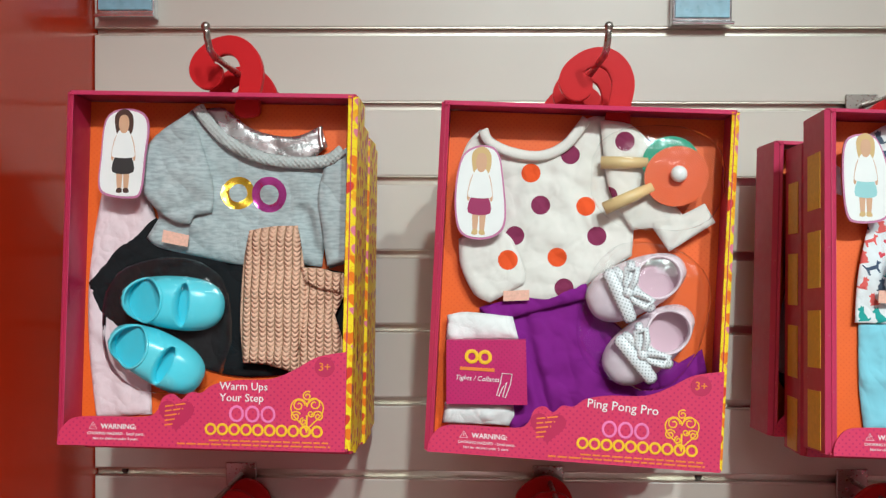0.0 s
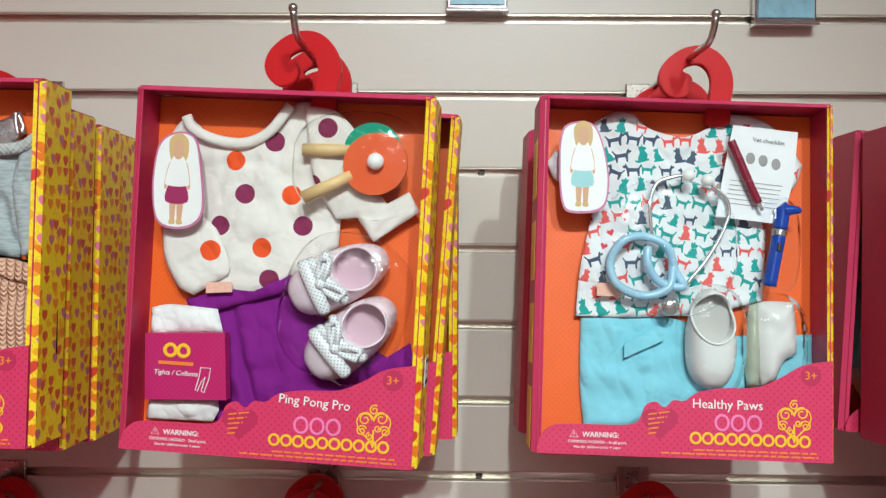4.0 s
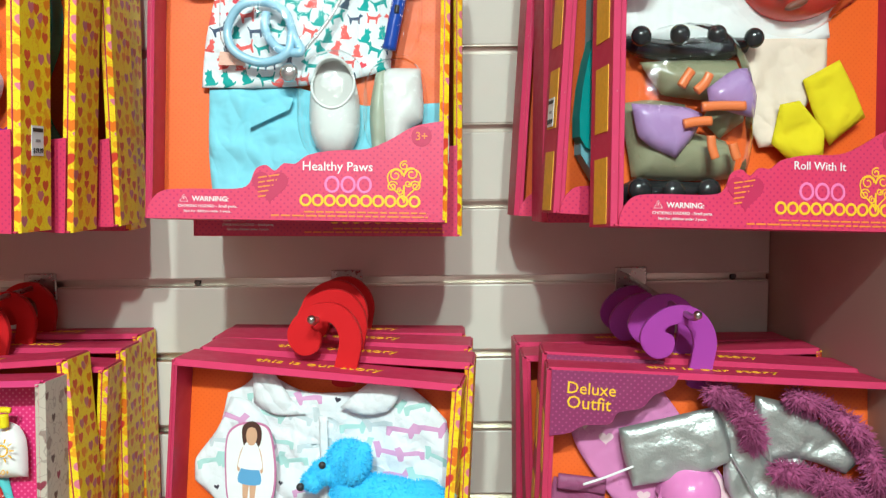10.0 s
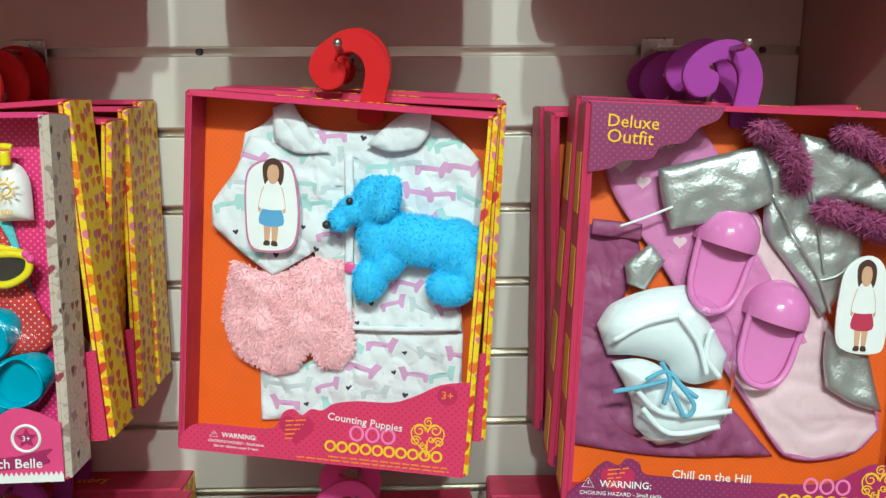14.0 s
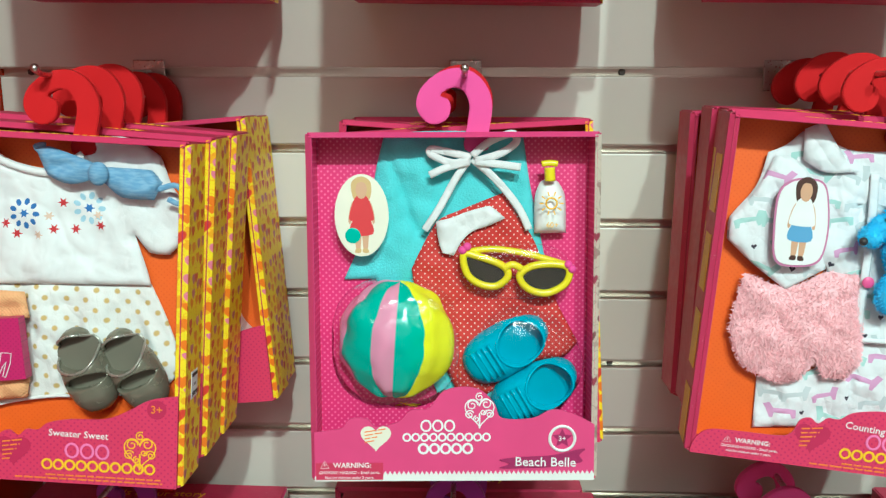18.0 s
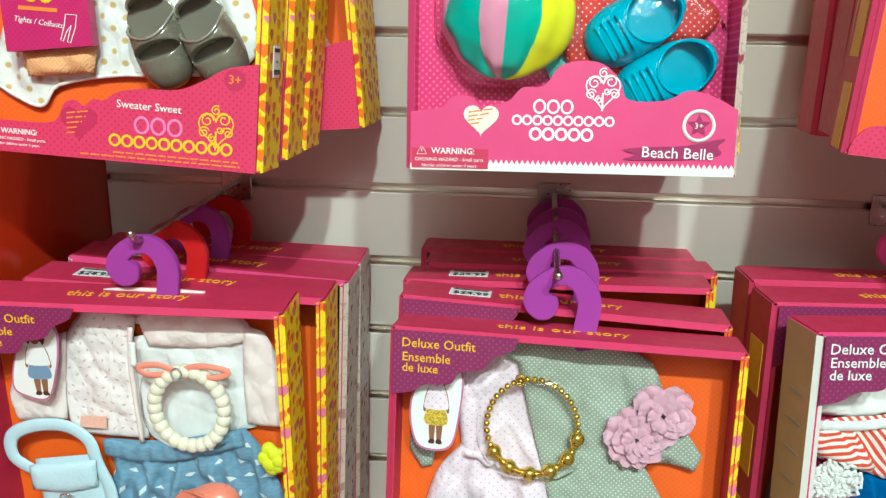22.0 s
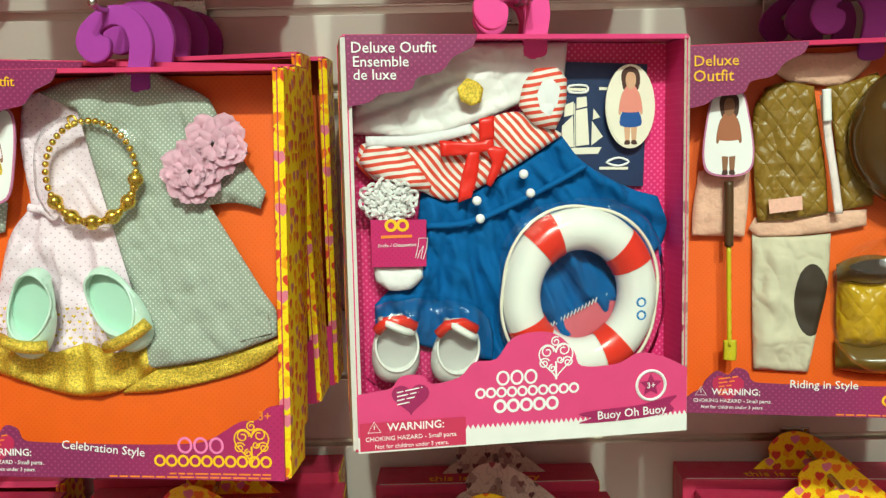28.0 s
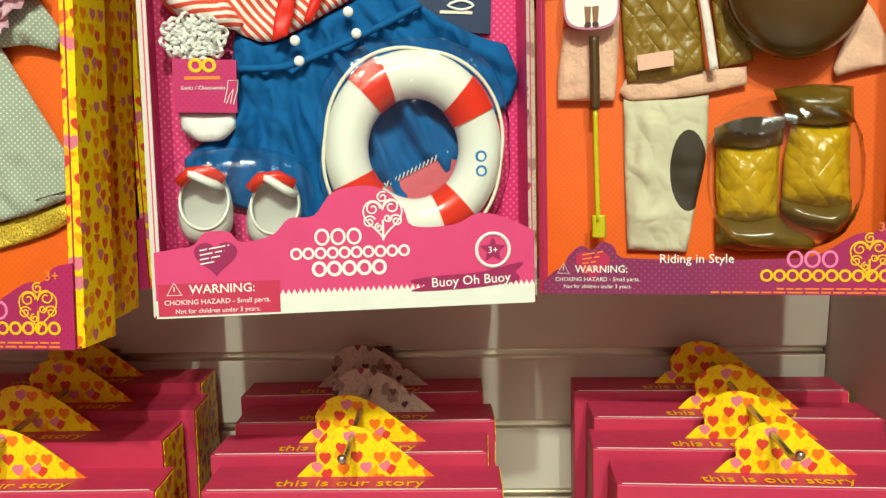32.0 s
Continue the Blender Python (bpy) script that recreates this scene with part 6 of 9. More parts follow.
lump("rw", "side_panel", lilac_panel, [(0.320, 0.636), (0.404, 0.587), (0.454, 0.578), (0.488, 0.643), (0.480, 0.706), (0.384, 0.690), (0.328, 0.674)], 0.014, 0.010, sk2, 0.003)
lump("rw", "frame", wheel_black, [(0.060, 0.512), (0.107, 0.499), (0.224, 0.504), (0.344, 0.491), (0.515, 0.485), (0.494, 0.524), (0.404, 0.548), (0.205, 0.557), (0.107, 0.548)], 0.030, 0.020, sk2)
for at in [(0.097, 0.514), (0.224, 0.504), (0.348, 0.499), (0.474, 0.501)]:
    blob("rw", "wheel", wheel_black, at, 0.007, 0.007, 0.006, 0.012, parent=sk2)
for at in [(0.106, 0.896), (0.217, 0.900), (0.335, 0.893)]:
    blob("rw", "wheel", wheel_black, at, 0.0085, 0.0085, 0.006, 0.014, parent=sk)
for seg, par in (([(0.285, 0.687), (0.354, 0.682), (0.428, 0.680)], sk), ([(0.226, 0.732), (0.265, 0.725), (0.316, 0.721)], sk), ([(0.316, 0.758), (0.320, 0.787), (0.332, 0.814)], sk), ([(0.388, 0.775), (0.396, 0.799), (0.404, 0.813)], sk), ([(0.215, 0.639), (0.235, 0.613), (0.249, 0.598)], sk2), ([(0.265, 0.649), (0.294, 0.626), (0.308, 0.604)], sk2)):
    cord("rw", "strap", strap_orange, seg, 0.0034, 0.004, flat=0.6, parent=par)
dome("rw", [(0.268, 0.708)][0], 0.046, 0.064, 0.024, 0.022)
doll_card("rw", [(0.016, 0.172), (0.035, 0.150), (0.084, 0.142), (0.133, 0.154), (0.160, 0.239), (0.152, 0.336), (0.125, 0.389), (0.067, 0.400), (0.008, 0.388), (-0.004, 0.291)], tint("printed_red", (0.6, 0.05, 0.05)), ink_white, ink_white, SKIN, y=0.006)
lines("rw", "Roll With It", [(0.577, 0.845)][0], 0.039)

# ---- second row ----
gold_dot_cloth = dotted("white_cotton_with_gold_dots", (0.80, 0.78, 0.75), (0.60, 0.42, 0.15), 0.0160, 0.19, cloth=True, rough=0.8)
stitch_blue, stitch_pale, stitch_red, stitch_beige = (plain("stitched_" + n, c, 0.7, bump=0.8, bump_scale=900) for n, c in (("blue", (0.05, 0.16, 0.45)), ("pale_blue", (0.42, 0.62, 0.75)), ("red", (0.50, 0.02, 0.03)), ("beige", (0.72, 0.52, 0.40))))
denim = woven("light_denim", (0.19, 0.35, 0.56), scale=500, strength=0.6, second=(0.28, 0.44, 0.62))
peach_tights = woven("peach_tights", (0.80, 0.42, 0.20), scale=350, strength=0.6)
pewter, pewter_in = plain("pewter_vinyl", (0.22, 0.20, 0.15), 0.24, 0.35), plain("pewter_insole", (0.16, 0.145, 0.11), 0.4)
pewter_rim = plain("silver_edge", (0.50, 0.48, 0.42), 0.3, 0.7)


def star_marks(key, where, r, mat_, n=6, inner=0.42):
    w, h = size_of(key)
    out = []
    for u, v in where:
        out.append((mat_, [(u + (r if i % 2 == 0 else r * inner) / w * math.cos(3.1416 * i / n), v + (r if i % 2 == 0 else r * inner) / h * math.sin(3.1416 * i / n)) for i in range(2 * n)]))
    return out


cloth("ss", "skirt", gold_dot_cloth, [(0.136, 0.464), (0.362, 0.442), (0.567, 0.437), (0.828, 0.427), (0.888, 0.529), (0.949, 0.661), (0.866, 0.738), (0.638, 0.764), (0.471, 0.773), (0.273, 0.811), (0.220, 0.870), (0.115, 0.847), (0.031, 0.805), (0.094, 0.655)], 0.033, 0.006, (95, 0.02, 0.004), label="white skirt with gold dots", pleats=[([(0.498, 0.122)][0][0], [(0.498, 0.122)][0][1], 26, 0.0020)])
cord("ss", "lace_hem", tights_white, [(0.031, 0.805), (0.115, 0.847), (0.216, 0.873), (0.275, 0.814), (0.471, 0.776), (0.638, 0.767), (0.866, 0.741)], 0.0014, 0.030)
def flower_marks(key, at, r, petals, ink, core):
    w, h = size_of(key)
    out = []
    for i in range(petals):
        a = 6.2832 * i / petals
        out.append((ink, [(at[0] + (r * math.cos(a) + 0.30 * r * (math.cos(b) * math.cos(a) - 0.72 * math.sin(b) * math.sin(a))) / w, at[1] + (r * math.sin(a) + 0.30 * r * (math.cos(b) * math.sin(a) + 0.72 * math.sin(b) * math.cos(a))) / h) for b in (6.2832 * k / 8 for k in range(8))]))
    return out + star_marks(key, [at], r * 0.42, core, 6, 0.5)


marks = flower_marks("ss", (0.404, 0.240), 0.0090, 9, stitch_blue, stitch_blue) + flower_marks("ss", (0.621, 0.216), 0.0095, 9, stitch_pale, stitch_blue) + star_marks("ss", [(0.335, 0.271), (0.376, 0.298), (0.534, 0.204), (0.502, 0.280), (0.575, 0.277), (0.661, 0.264)], 0.0042, stitch_red) + star_marks("ss", [(0.451, 0.299), (0.485, 0.244), (0.652, 0.235)], 0.0038, stitch_beige)
cloth("ss", "sweater", white_jersey, [(0.256, 0.032), (0.307, 0.080), (0.387, 0.104), (0.498, 0.110), (0.596, 0.057), (0.635, 0.017), (0.754, 0.015), (0.860, 0.060), (0.899, 0.135), (0.964, 0.215), (0.967, 0.274), (0.899, 0.337), (0.828, 0.333), (0.775, 0.283), (0.820, 0.383), (0.836, 0.428), (0.628, 0.435), (0.362, 0.445), (0.107, 0.460), (0.132, 0.335), (0.213, 0.217), (0.257, 0.134)], 0.029, 0.010, (100, 0.05, 0.0025), marks, "white sweater top with stitched flowers", creases=[(0.76, 0.30, 0.83, 0.33, 0.004, 0.003), (0.83, 0.36, 0.95, 0.33, 0.002, 0.002)])
cord("ss", "neck_band", white_jersey, [(0.260, 0.038), (0.313, 0.083), (0.397, 0.108), (0.508, 0.114), (0.607, 0.060)], 0.003, 0.020, flat=0.7)
for poly, f in (([(0.460, 0.048), (0.506, 0.039), (0.617, 0.066), (0.681, 0.085), (0.674, 0.120), (0.579, 0.141), (0.502, 0.119)], 20), ([(0.693, 0.087), (0.777, 0.087), (0.861, 0.089), (0.899, 0.122), (0.871, 0.172), (0.761, 0.170), (0.699, 0.132)], 10)):
    cloth("ss", "bow_loop", denim, poly, 0.014, 0.009, (f, 0.010, 0.004), label="denim bow loop")
blob("ss", "bow_knot", denim, [(0.688, 0.107)][0], 0.0075, 0.0090, 0.007, 0.006)
cord("ss", "elastic_loop", denim, [(0.884, 0.144), (0.939, 0.130), (0.970, 0.151), (0.958, 0.180), (0.917, 0.169)], 0.0022, 0.012, flat=0.5)
cord("ss", "elastic_loop", denim, [(0.481, 0.063), (0.456, 0.045), (0.492, 0.037)], 0.0020, 0.014, flat=0.5)
cloth("ss", "rolled_tight", peach_tights, [(0.136, 0.487), (0.259, 0.464), (0.403, 0.462), (0.421, 0.536), (0.132, 0.561)], 0.022, 0.009, (15, 0.012, 0.003), label="rolled peach tights")
cloth("ss", "rolled_tight", peach_tights, [(0.174, 0.728), (0.424, 0.706), (0.413, 0.772), (0.304, 0.785), (0.195, 0.796)], 0.022, 0.009, (15, 0.012, 0.003), label="rolled peach tights")
plate("ss", "wrap_band", wrap_magenta, [(0.124, 0.555), (0.408, 0.528), (0.436, 0.705), (0.153, 0.738)], 0.0085, 0.010, "magenta card band", smooth=0)
wrap_print("ss", [(0.261, 0.655)][0], 0.044, "Tights / Collants", 0.0081, turn=-4)
for at, ang in (([(0.631, 0.678)][0], 68), ([(0.805, 0.669)][0], 60)):
    shoe("ss", pewter, at, 0.070, 0.043, ang, 0.022, 0.021, pewter_in, "pewter grey doll shoe", pewter_rim, hole=(-0.225, 0.21, 0.40), slot=(0.105, 0.085, 0.40))
doll_card("ss", [(0.146, 0.099), (0.168, 0.058), (0.216, 0.045), (0.256, 0.062), (0.277, 0.149), (0.272, 0.262), (0.238, 0.293), (0.173, 0.297), (0.146, 0.228)], HAIR_DARK, ink_white, ink_white, SKIN, y=0.008)
lines("ss", "Sweater Sweet", [(0.540, 0.859)][0], 0.046, turn=-1)

towel = plain("aqua_terry", (0.19, 0.62, 0.65), 0.9, bump=0.9, bump_scale=700, vary=0.12, vary_scale=60)
red_dots = dotted("red_cotton_with_white_dots", (0.52, 0.025, 0.022), (0.80, 0.70, 0.66), 0.0056, 0.14, cloth=True, rough=0.7)
white_tape = woven("white_cotton_tape", (0.82, 0.80, 0.80), strength=0.5)
ball_green, ball_pink, ball_yellow = plain("sea_green_vinyl", (0.06, 0.43, 0.33), 0.2, bump=0.35, bump_scale=45), plain("pink_vinyl", (0.72, 0.28, 0.42), 0.2, bump=0.35, bump_scale=45), plain("yellow_vinyl", (0.84, 0.78, 0.01), 0.2, bump=0.35, bump_scale=45)
teal_vinyl, teal_in = plain("teal_vinyl", (0.04, 0.40, 0.55), 0.28), plain("teal_insole", (0.03, 0.33, 0.46), 0.4)
yellow_plastic = plain("yellow_plastic", (0.80, 0.66, 0.01), 0.2)
lens_dark = plain("dark_lens", (0.04, 0.035, 0.03), 0.06)

cloth("bb", "towel", towel, [(0.265, 0.020), (0.486, 0.014), (0.742, 0.024), (0.769, 0.170), (0.815, 0.348), (0.879, 0.611), (0.845, 0.781), (0.456, 0.792), (0.331, 0.547), (0.229, 0.431), (0.117, 0.431), (0.199, 0.283), (0.233, 0.122)], 0.034, 0.005, (80, 0.05, 0.004), label="folded aqua terry towel", creases=[(0.27, 0.06, 0.37, 0.30, 0.004, 0.003)])
cloth("bb", "swimsuit", red_dots, [(0.440, 0.267), (0.529, 0.231), (0.677, 0.183), (0.728, 0.250), (0.790, 0.331), (0.855, 0.479), (0.940, 0.611), (0.891, 0.653), (0.760, 0.679), (0.620, 0.765), (0.507, 0.749), (0.392, 0.547), (0.354, 0.398)], 0.029, 0.008, (70, 0.04, 0.003), label="red dotted swimsuit")
cord("bb", "strap", white_tape, [(0.400, 0.283), (0.453, 0.218), (0.508, 0.138), (0.556, 0.082)], 0.0030, 0.020, flat=0.4)
cord("bb", "strap", white_tape, [(0.765, 0.283), (0.727, 0.218), (0.646, 0.138), (0.566, 0.082)], 0.0030, 0.020, flat=0.4)
for seg in ([(0.562, 0.078), (0.477, 0.062), (0.423, 0.055), (0.427, 0.071), (0.497, 0.093), (0.556, 0.084)], [(0.566, 0.074), (0.624, 0.035), (0.702, 0.012), (0.718, 0.035), (0.664, 0.067), (0.582, 0.087)], [(0.556, 0.090), (0.477, 0.106), (0.418, 0.127)], [(0.576, 0.090), (0.655, 0.097), (0.734, 0.106)]):
    cord("bb", "bow_loop", white_tape, seg, 0.0030, 0.017, flat=0.4, label="white tape bow")
cloth("bb", "white_bow", white_tape, [(0.439, 0.259), (0.499, 0.247), (0.549, 0.231), (0.628, 0.215), (0.681, 0.250), (0.629, 0.270), (0.570, 0.286), (0.530, 0.315), (0.501, 0.356), (0.461, 0.348), (0.446, 0.307)], 0.020, 0.006, (30, 0.012, 0.004), label="white cotton bow")
(bx, bz), = uv(REG, [(0.296, 0.598)], 1.02)
bm = bmesh.new()
bmesh.ops.create_uvsphere(bm, u_segments=120, v_segments=40, radius=1.0)
for f in bm.faces:
    c = f.calc_center_median()
    a = math.atan2(c.x, -c.y)
    f.material_index = 0 if a < -1.2 or 0.02 > a > -0.42 else 2 if a > 0.50 else 1
for v in bm.verts:
    a, q = math.atan2(v.co.x, -v.co.y), v.co.copy()
    pucker = sum(math.exp(-((a - s) / 0.16) ** 2) for s in (-1.2, -0.42, 0.02, 0.50))
    v.co *= 1 + 0.05 * noise.noise(q * 2.6) * (1 + abs(q.z)) - pucker * (0.018 + 0.075 * max(0.0, noise.noise(Vector((a * 1.5, 3.0, q.z * 4.5)))))
bm.transform(Matrix.Translation((bx, 0.018, bz)) @ pose(0, 0, 0, 0, 4, 0) @ Matrix.Diagonal((0.0455, 0.030, 0.046, 1)))
part("beach_ball", bm, [ball_pink, ball_green, ball_yellow], FRONT["bb"], "inflated beach ball in green, pink and yellow", True)
dome("bb", [(0.296, 0.601)][0], 0.049, 0.050, 0.036, 0.020)
bt = thing_part("lotion_bottle", "bb", Matrix(), "white toy lotion bottle with a gold pump")
lump("bb", "bottle", ball_white, [(0.786, 0.194), (0.804, 0.151), (0.835, 0.138), (0.867, 0.151), (0.892, 0.194), (0.896, 0.295), (0.785, 0.296)], 0.026, 0.014, bt, 0.004)
cord("bb", "pump", yellow_plastic, [(0.836, 0.145), (0.834, 0.107)], 0.0042, 0.016, parent=bt)
cord("bb", "spout", yellow_plastic, [(0.806, 0.097), (0.834, 0.094), (0.861, 0.097)], 0.0024, 0.016, parent=bt)
(qx, qz), = uv(REG, [(0.840, 0.205)], 1.02)
sun = bmesh.new()
tube([(qx + 0.0042 * math.cos(6.2832 * i / 16), 0.0105, qz + 0.0042 * math.sin(6.2832 * i / 16)) for i in range(16)], 0.0007, 5, True, sun)
for i in range(10):
    a = 6.2832 * i / 10
    tube([(qx + 0.006 * math.cos(a), 0.0105, qz + 0.006 * math.sin(a)), (qx + 0.0092 * math.cos(a), 0.0105, qz + 0.0092 * math.sin(a))], 0.0006, 4, bm=sun)
part("sun_print", sun, ink_yellow, bt)
(qx, qz), = uv(REG, [(0.822, 0.273)], 1.02)
words("60+", 0.006, qx, 0.0108, qz, ink_yellow, bt)
gl = thing_part("eyewear", "bb", Matrix(), "yellow doll sunglasses with dark lenses")
for c, pts in ((0, [(0.535, 0.348), (0.591, 0.356), (0.668, 0.380), (0.689, 0.410), (0.649, 0.438), (0.593, 0.433), (0.548, 0.405)]), (1, [(0.729, 0.410), (0.772, 0.383), (0.851, 0.377), (0.900, 0.390), (0.889, 0.432), (0.824, 0.459), (0.758, 0.446)])):
    cord("bb", "frame", yellow_plastic, pts, 0.0030, 0.010, True, parent=gl)
    plate("bb", "lens", lens_dark, pts, 0.0100, 0.001, parent=gl)
cord("bb", "bridge", yellow_plastic, [(0.672, 0.390), (0.704, 0.377), (0.736, 0.390)], 0.0028, 0.009, parent=gl)
cord("bb", "temple", yellow_plastic, [(0.535, 0.345), (0.631, 0.335), (0.751, 0.348), (0.903, 0.383)], 0.0026, 0.013, parent=gl)
for at in [(0.531, 0.335), (0.547, 0.325), (0.899, 0.377), (0.912, 0.390)]:
    blob("bb", "bead", plastic_pink, at, 0.0032, 0.0032, 0.003, 0.008, parent=gl)
dome("bb", [(0.716, 0.397)][0], 0.042, 0.022, 0.012, 0.016)
for at, ang in (([(0.688, 0.626)][0], 148), ([(0.791, 0.750)][0], 150)):
    s = shoe("bb", teal_vinyl, at, 0.073, 0.046, ang, 0.024, 0.022, teal_in, "teal moulded doll clog", hole=(-0.16, 0.26, 0.38))
    for k in range(4):
        part("moulded_ridge", tube([(0.010 + 0.005 * k, -0.0195 + 0.0018 * k, z) for z in (-0.013, -0.006, 0.0, 0.006, 0.013)], 0.0016, 5), teal_vinyl, s, smooth=True)
dome("bb", [(0.736, 0.688)][0], 0.044, 0.048, 0.022, 0.022, 40)
(ox, oz), = [(0.179, 0.238)]
doll_card("bb", [(ox + 48 / 508 * math.cos(6.2832 * i / 14), oz + 70 / 600 * math.sin(6.2832 * i / 14)) for i in range(14)], HAIR_FAIR, tint("printed_scarlet", (0.6, 0.03, 0.04)), tint("printed_scarlet", (0.6, 0.03, 0.04)), SKIN, True, 0.016, card_cream)
blob("bb", "printed_ball", ball_green, [(0.148, 0.295)][0], 0.0060, 0.0060, 0.0004, 0.0153)


def retro_front(key, title, at_w, warn_w):
    """White trimmed front of a retro box."""
    size, t, y = size_of(key), FRONT[key], -0.0031
    w, h = size
    teeth = [(0.0, 1.0), (0.0, 0.985)]
    n, pw = 46, 0.245 if w < 0.23 else 0.315
    for i in range(n):
        teeth += [(pw + (1 - pw) * i / n, 0.982), (pw + (1 - pw) * (i + 0.5) / n, 0.970)]
    teeth += [(1.0, 0.982), (1.0, 1.0)]
    if w > 0.23:
        teeth = [(u, v - 0.024 if 0.99 > v else v) for u, v in teeth]
    part("white_strip", prism(uv(size, teeth), y, y + 0.0004), card_white, t)
    part("warning_panel", prism(uv(size, [(0.005, 0.945 if w < 0.23 else 0.925), (pw, 0.945 if w < 0.23 else 0.925), (pw, 0.995), (0.005, 0.995)]), y - 0.0005, y), card_magenta, t)
    x, z = uv(size, [at_w])[0]
    warn(x, z, warn_w, y - 0.0007, t, ink_white)
    part("heart_label", prism(uv(size, heart_shape(0.22 if w < 0.23 else 0.155, 0.868, 0.055, 0.045)), y, y + 0.0004), card_cream if w < 0.23 else ink_plum, t)
    bars(t, [(0.18 if w < 0.23 else 0.115, 0.852 + 0.010 * i, 0.075 - 0.012 * i) for i in range(4)], size, y - 0.0003, ink_orange if w < 0.23 else ink_white, 0.003, -9)
    x, z = uv(size, [(0.315 if w < 0.23 else 0.345, 0.897)])[0]
    emblem(x, z, 0.42 * w, y, ink_white, ink_white, t, ink_white)
    x, z = uv(size, [(0.59, 0.825)])[0]
    scroll_tree(x, z, 0.078 * w, y, ink_white, t)
    x, z = uv(size, [(0.885, 0.875)])[0]
    ring = [(x + 0.045 * w * math.cos(6.2832 * i / 28), y, z + 0.045 * w * math.sin(6.2832 * i / 28)) for i in range(28)]
    part("age_ring", tube(ring, 0.0012, 5, True), ink_white, t)
    star = [(x + (0.036 if i % 2 == 0 else 0.017) * w * math.sin(3.1416 * i / 5), z + (0.036 if i % 2 == 0 else 0.017) * w * math.cos(3.1416 * i / 5)) for i in range(10)]
    part("age_star", prism(star, y, y + 0.0004), ink_plum, t)
    words("3+", 0.026 * w, x, y - 0.0003, z - 0.009 * w, ink_white, t, align="CENTER")
    rb = smooth_loop([(0.66, 0.962), (0.70, 0.950), (0.66, 0.938), (0.735, 0.930), (0.85, 0.925), (0.965, 0.905), (0.945, 0.925), (0.955, 0.945), (0.86, 0.958), (0.76, 0.962)], 3)
    part("ribbon_banner", prism(uv(size, rb), y - 0.0006, y), ink_plum, t, "plum ribbon banner")
    x, z = uv(size, [(0.715, 0.955)])[0]
    words(title, 0.0105, x, y - 0.0009, z, ink_white, t, "title", width=0.215 * w, turn=-1 if w < 0.23 else 2, bold=0.00005)


retro_front("bb", "Beach Belle", (0.015, 0.992), 0.047)

pj_print = woven("white_pyjama_cotton", (0.82, 0.82, 0.84), strength=0.35, vary=0.04)
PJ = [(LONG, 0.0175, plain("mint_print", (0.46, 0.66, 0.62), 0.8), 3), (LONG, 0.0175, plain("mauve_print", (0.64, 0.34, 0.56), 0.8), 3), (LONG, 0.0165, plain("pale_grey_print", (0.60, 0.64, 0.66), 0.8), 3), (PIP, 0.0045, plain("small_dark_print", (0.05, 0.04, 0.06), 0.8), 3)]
pink_fur = plain("pink_fur", (0.96, 0.58, 0.62), 0.95, bump=0.3, bump_scale=600, vary=0.10, vary_scale=90)
blue_fur = plain("bright_blue_plush", (0.14, 0.56, 0.92), 0.95, bump=0.5, bump_scale=480, vary=0.10, vary_scale=90)
button_pink = plain("pink_button", (0.75, 0.10, 0.30), 0.3)

cloth("cp", "pyjama_trouser", pj_print, [(0.247, 0.770), (0.407, 0.745), (0.584, 0.635), (0.764, 0.624), (0.932, 0.614), (0.947, 0.827), (0.598, 0.883), (0.258, 0.925)], 0.034, 0.005, (90, 0.03, 0.002), marks=scatter("cp", [(0.247, 0.770), (0.407, 0.745), (0.584, 0.635), (0.932, 0.614), (0.947, 0.827), (0.258, 0.925)], 0.0195, PJ, 5), label="white printed pyjama trousers", creases=[(0.56, 0.70, 0.58, 0.93, 0.004, 0.0015)])
cloth("cp", "pyjama_top", pj_print, [(0.272, 0.055), (0.224, 0.096), (0.169, 0.120), (0.144, 0.218), (0.070, 0.310), (0.071, 0.374), (0.173, 0.440), (0.286, 0.500), (0.418, 0.425), (0.432, 0.477), (0.520, 0.479), (0.524, 0.637), (0.724, 0.630), (0.934, 0.610), (0.918, 0.465), (0.975, 0.302), (0.942, 0.141), (0.841, 0.072), (0.773, 0.046), (0.689, 0.074), (0.458, 0.097), (0.340, 0.066)], 0.030, 0.008, (95, 0.05, 0.0025), marks=scatter("cp", [(0.272, 0.055), (0.070, 0.310), (0.071, 0.374), (0.286, 0.500), (0.524, 0.637), (0.934, 0.610), (0.975, 0.302), (0.942, 0.141), (0.773, 0.046)], 0.0195, PJ, 6), label="white printed pyjama top", creases=[(0.50, 0.25, 0.56, 0.70, 0.004, 0.0015), (0.30, 0.40, 0.42, 0.48, 0.004, 0.002)])
for poly in ([(0.265, 0.043), (0.323, 0.018), (0.370, 0.072), (0.420, 0.122), (0.461, 0.147), (0.353, 0.157), (0.274, 0.128)], [(0.784, 0.023), (0.723, 0.020), (0.659, 0.053), (0.580, 0.119), (0.664, 0.134), (0.749, 0.116), (0.781, 0.076)]):
    cloth("cp", "collar", pj_print, poly, 0.021, 0.004, (40, 0.03, 0.001), label="turned-down collar", soft=0.003)
for at in [(0.550, 0.452), (0.542, 0.293)]:
    blob("cp", "button", button_pink, at, 0.0045, 0.0045, 0.0015, 0.0195)
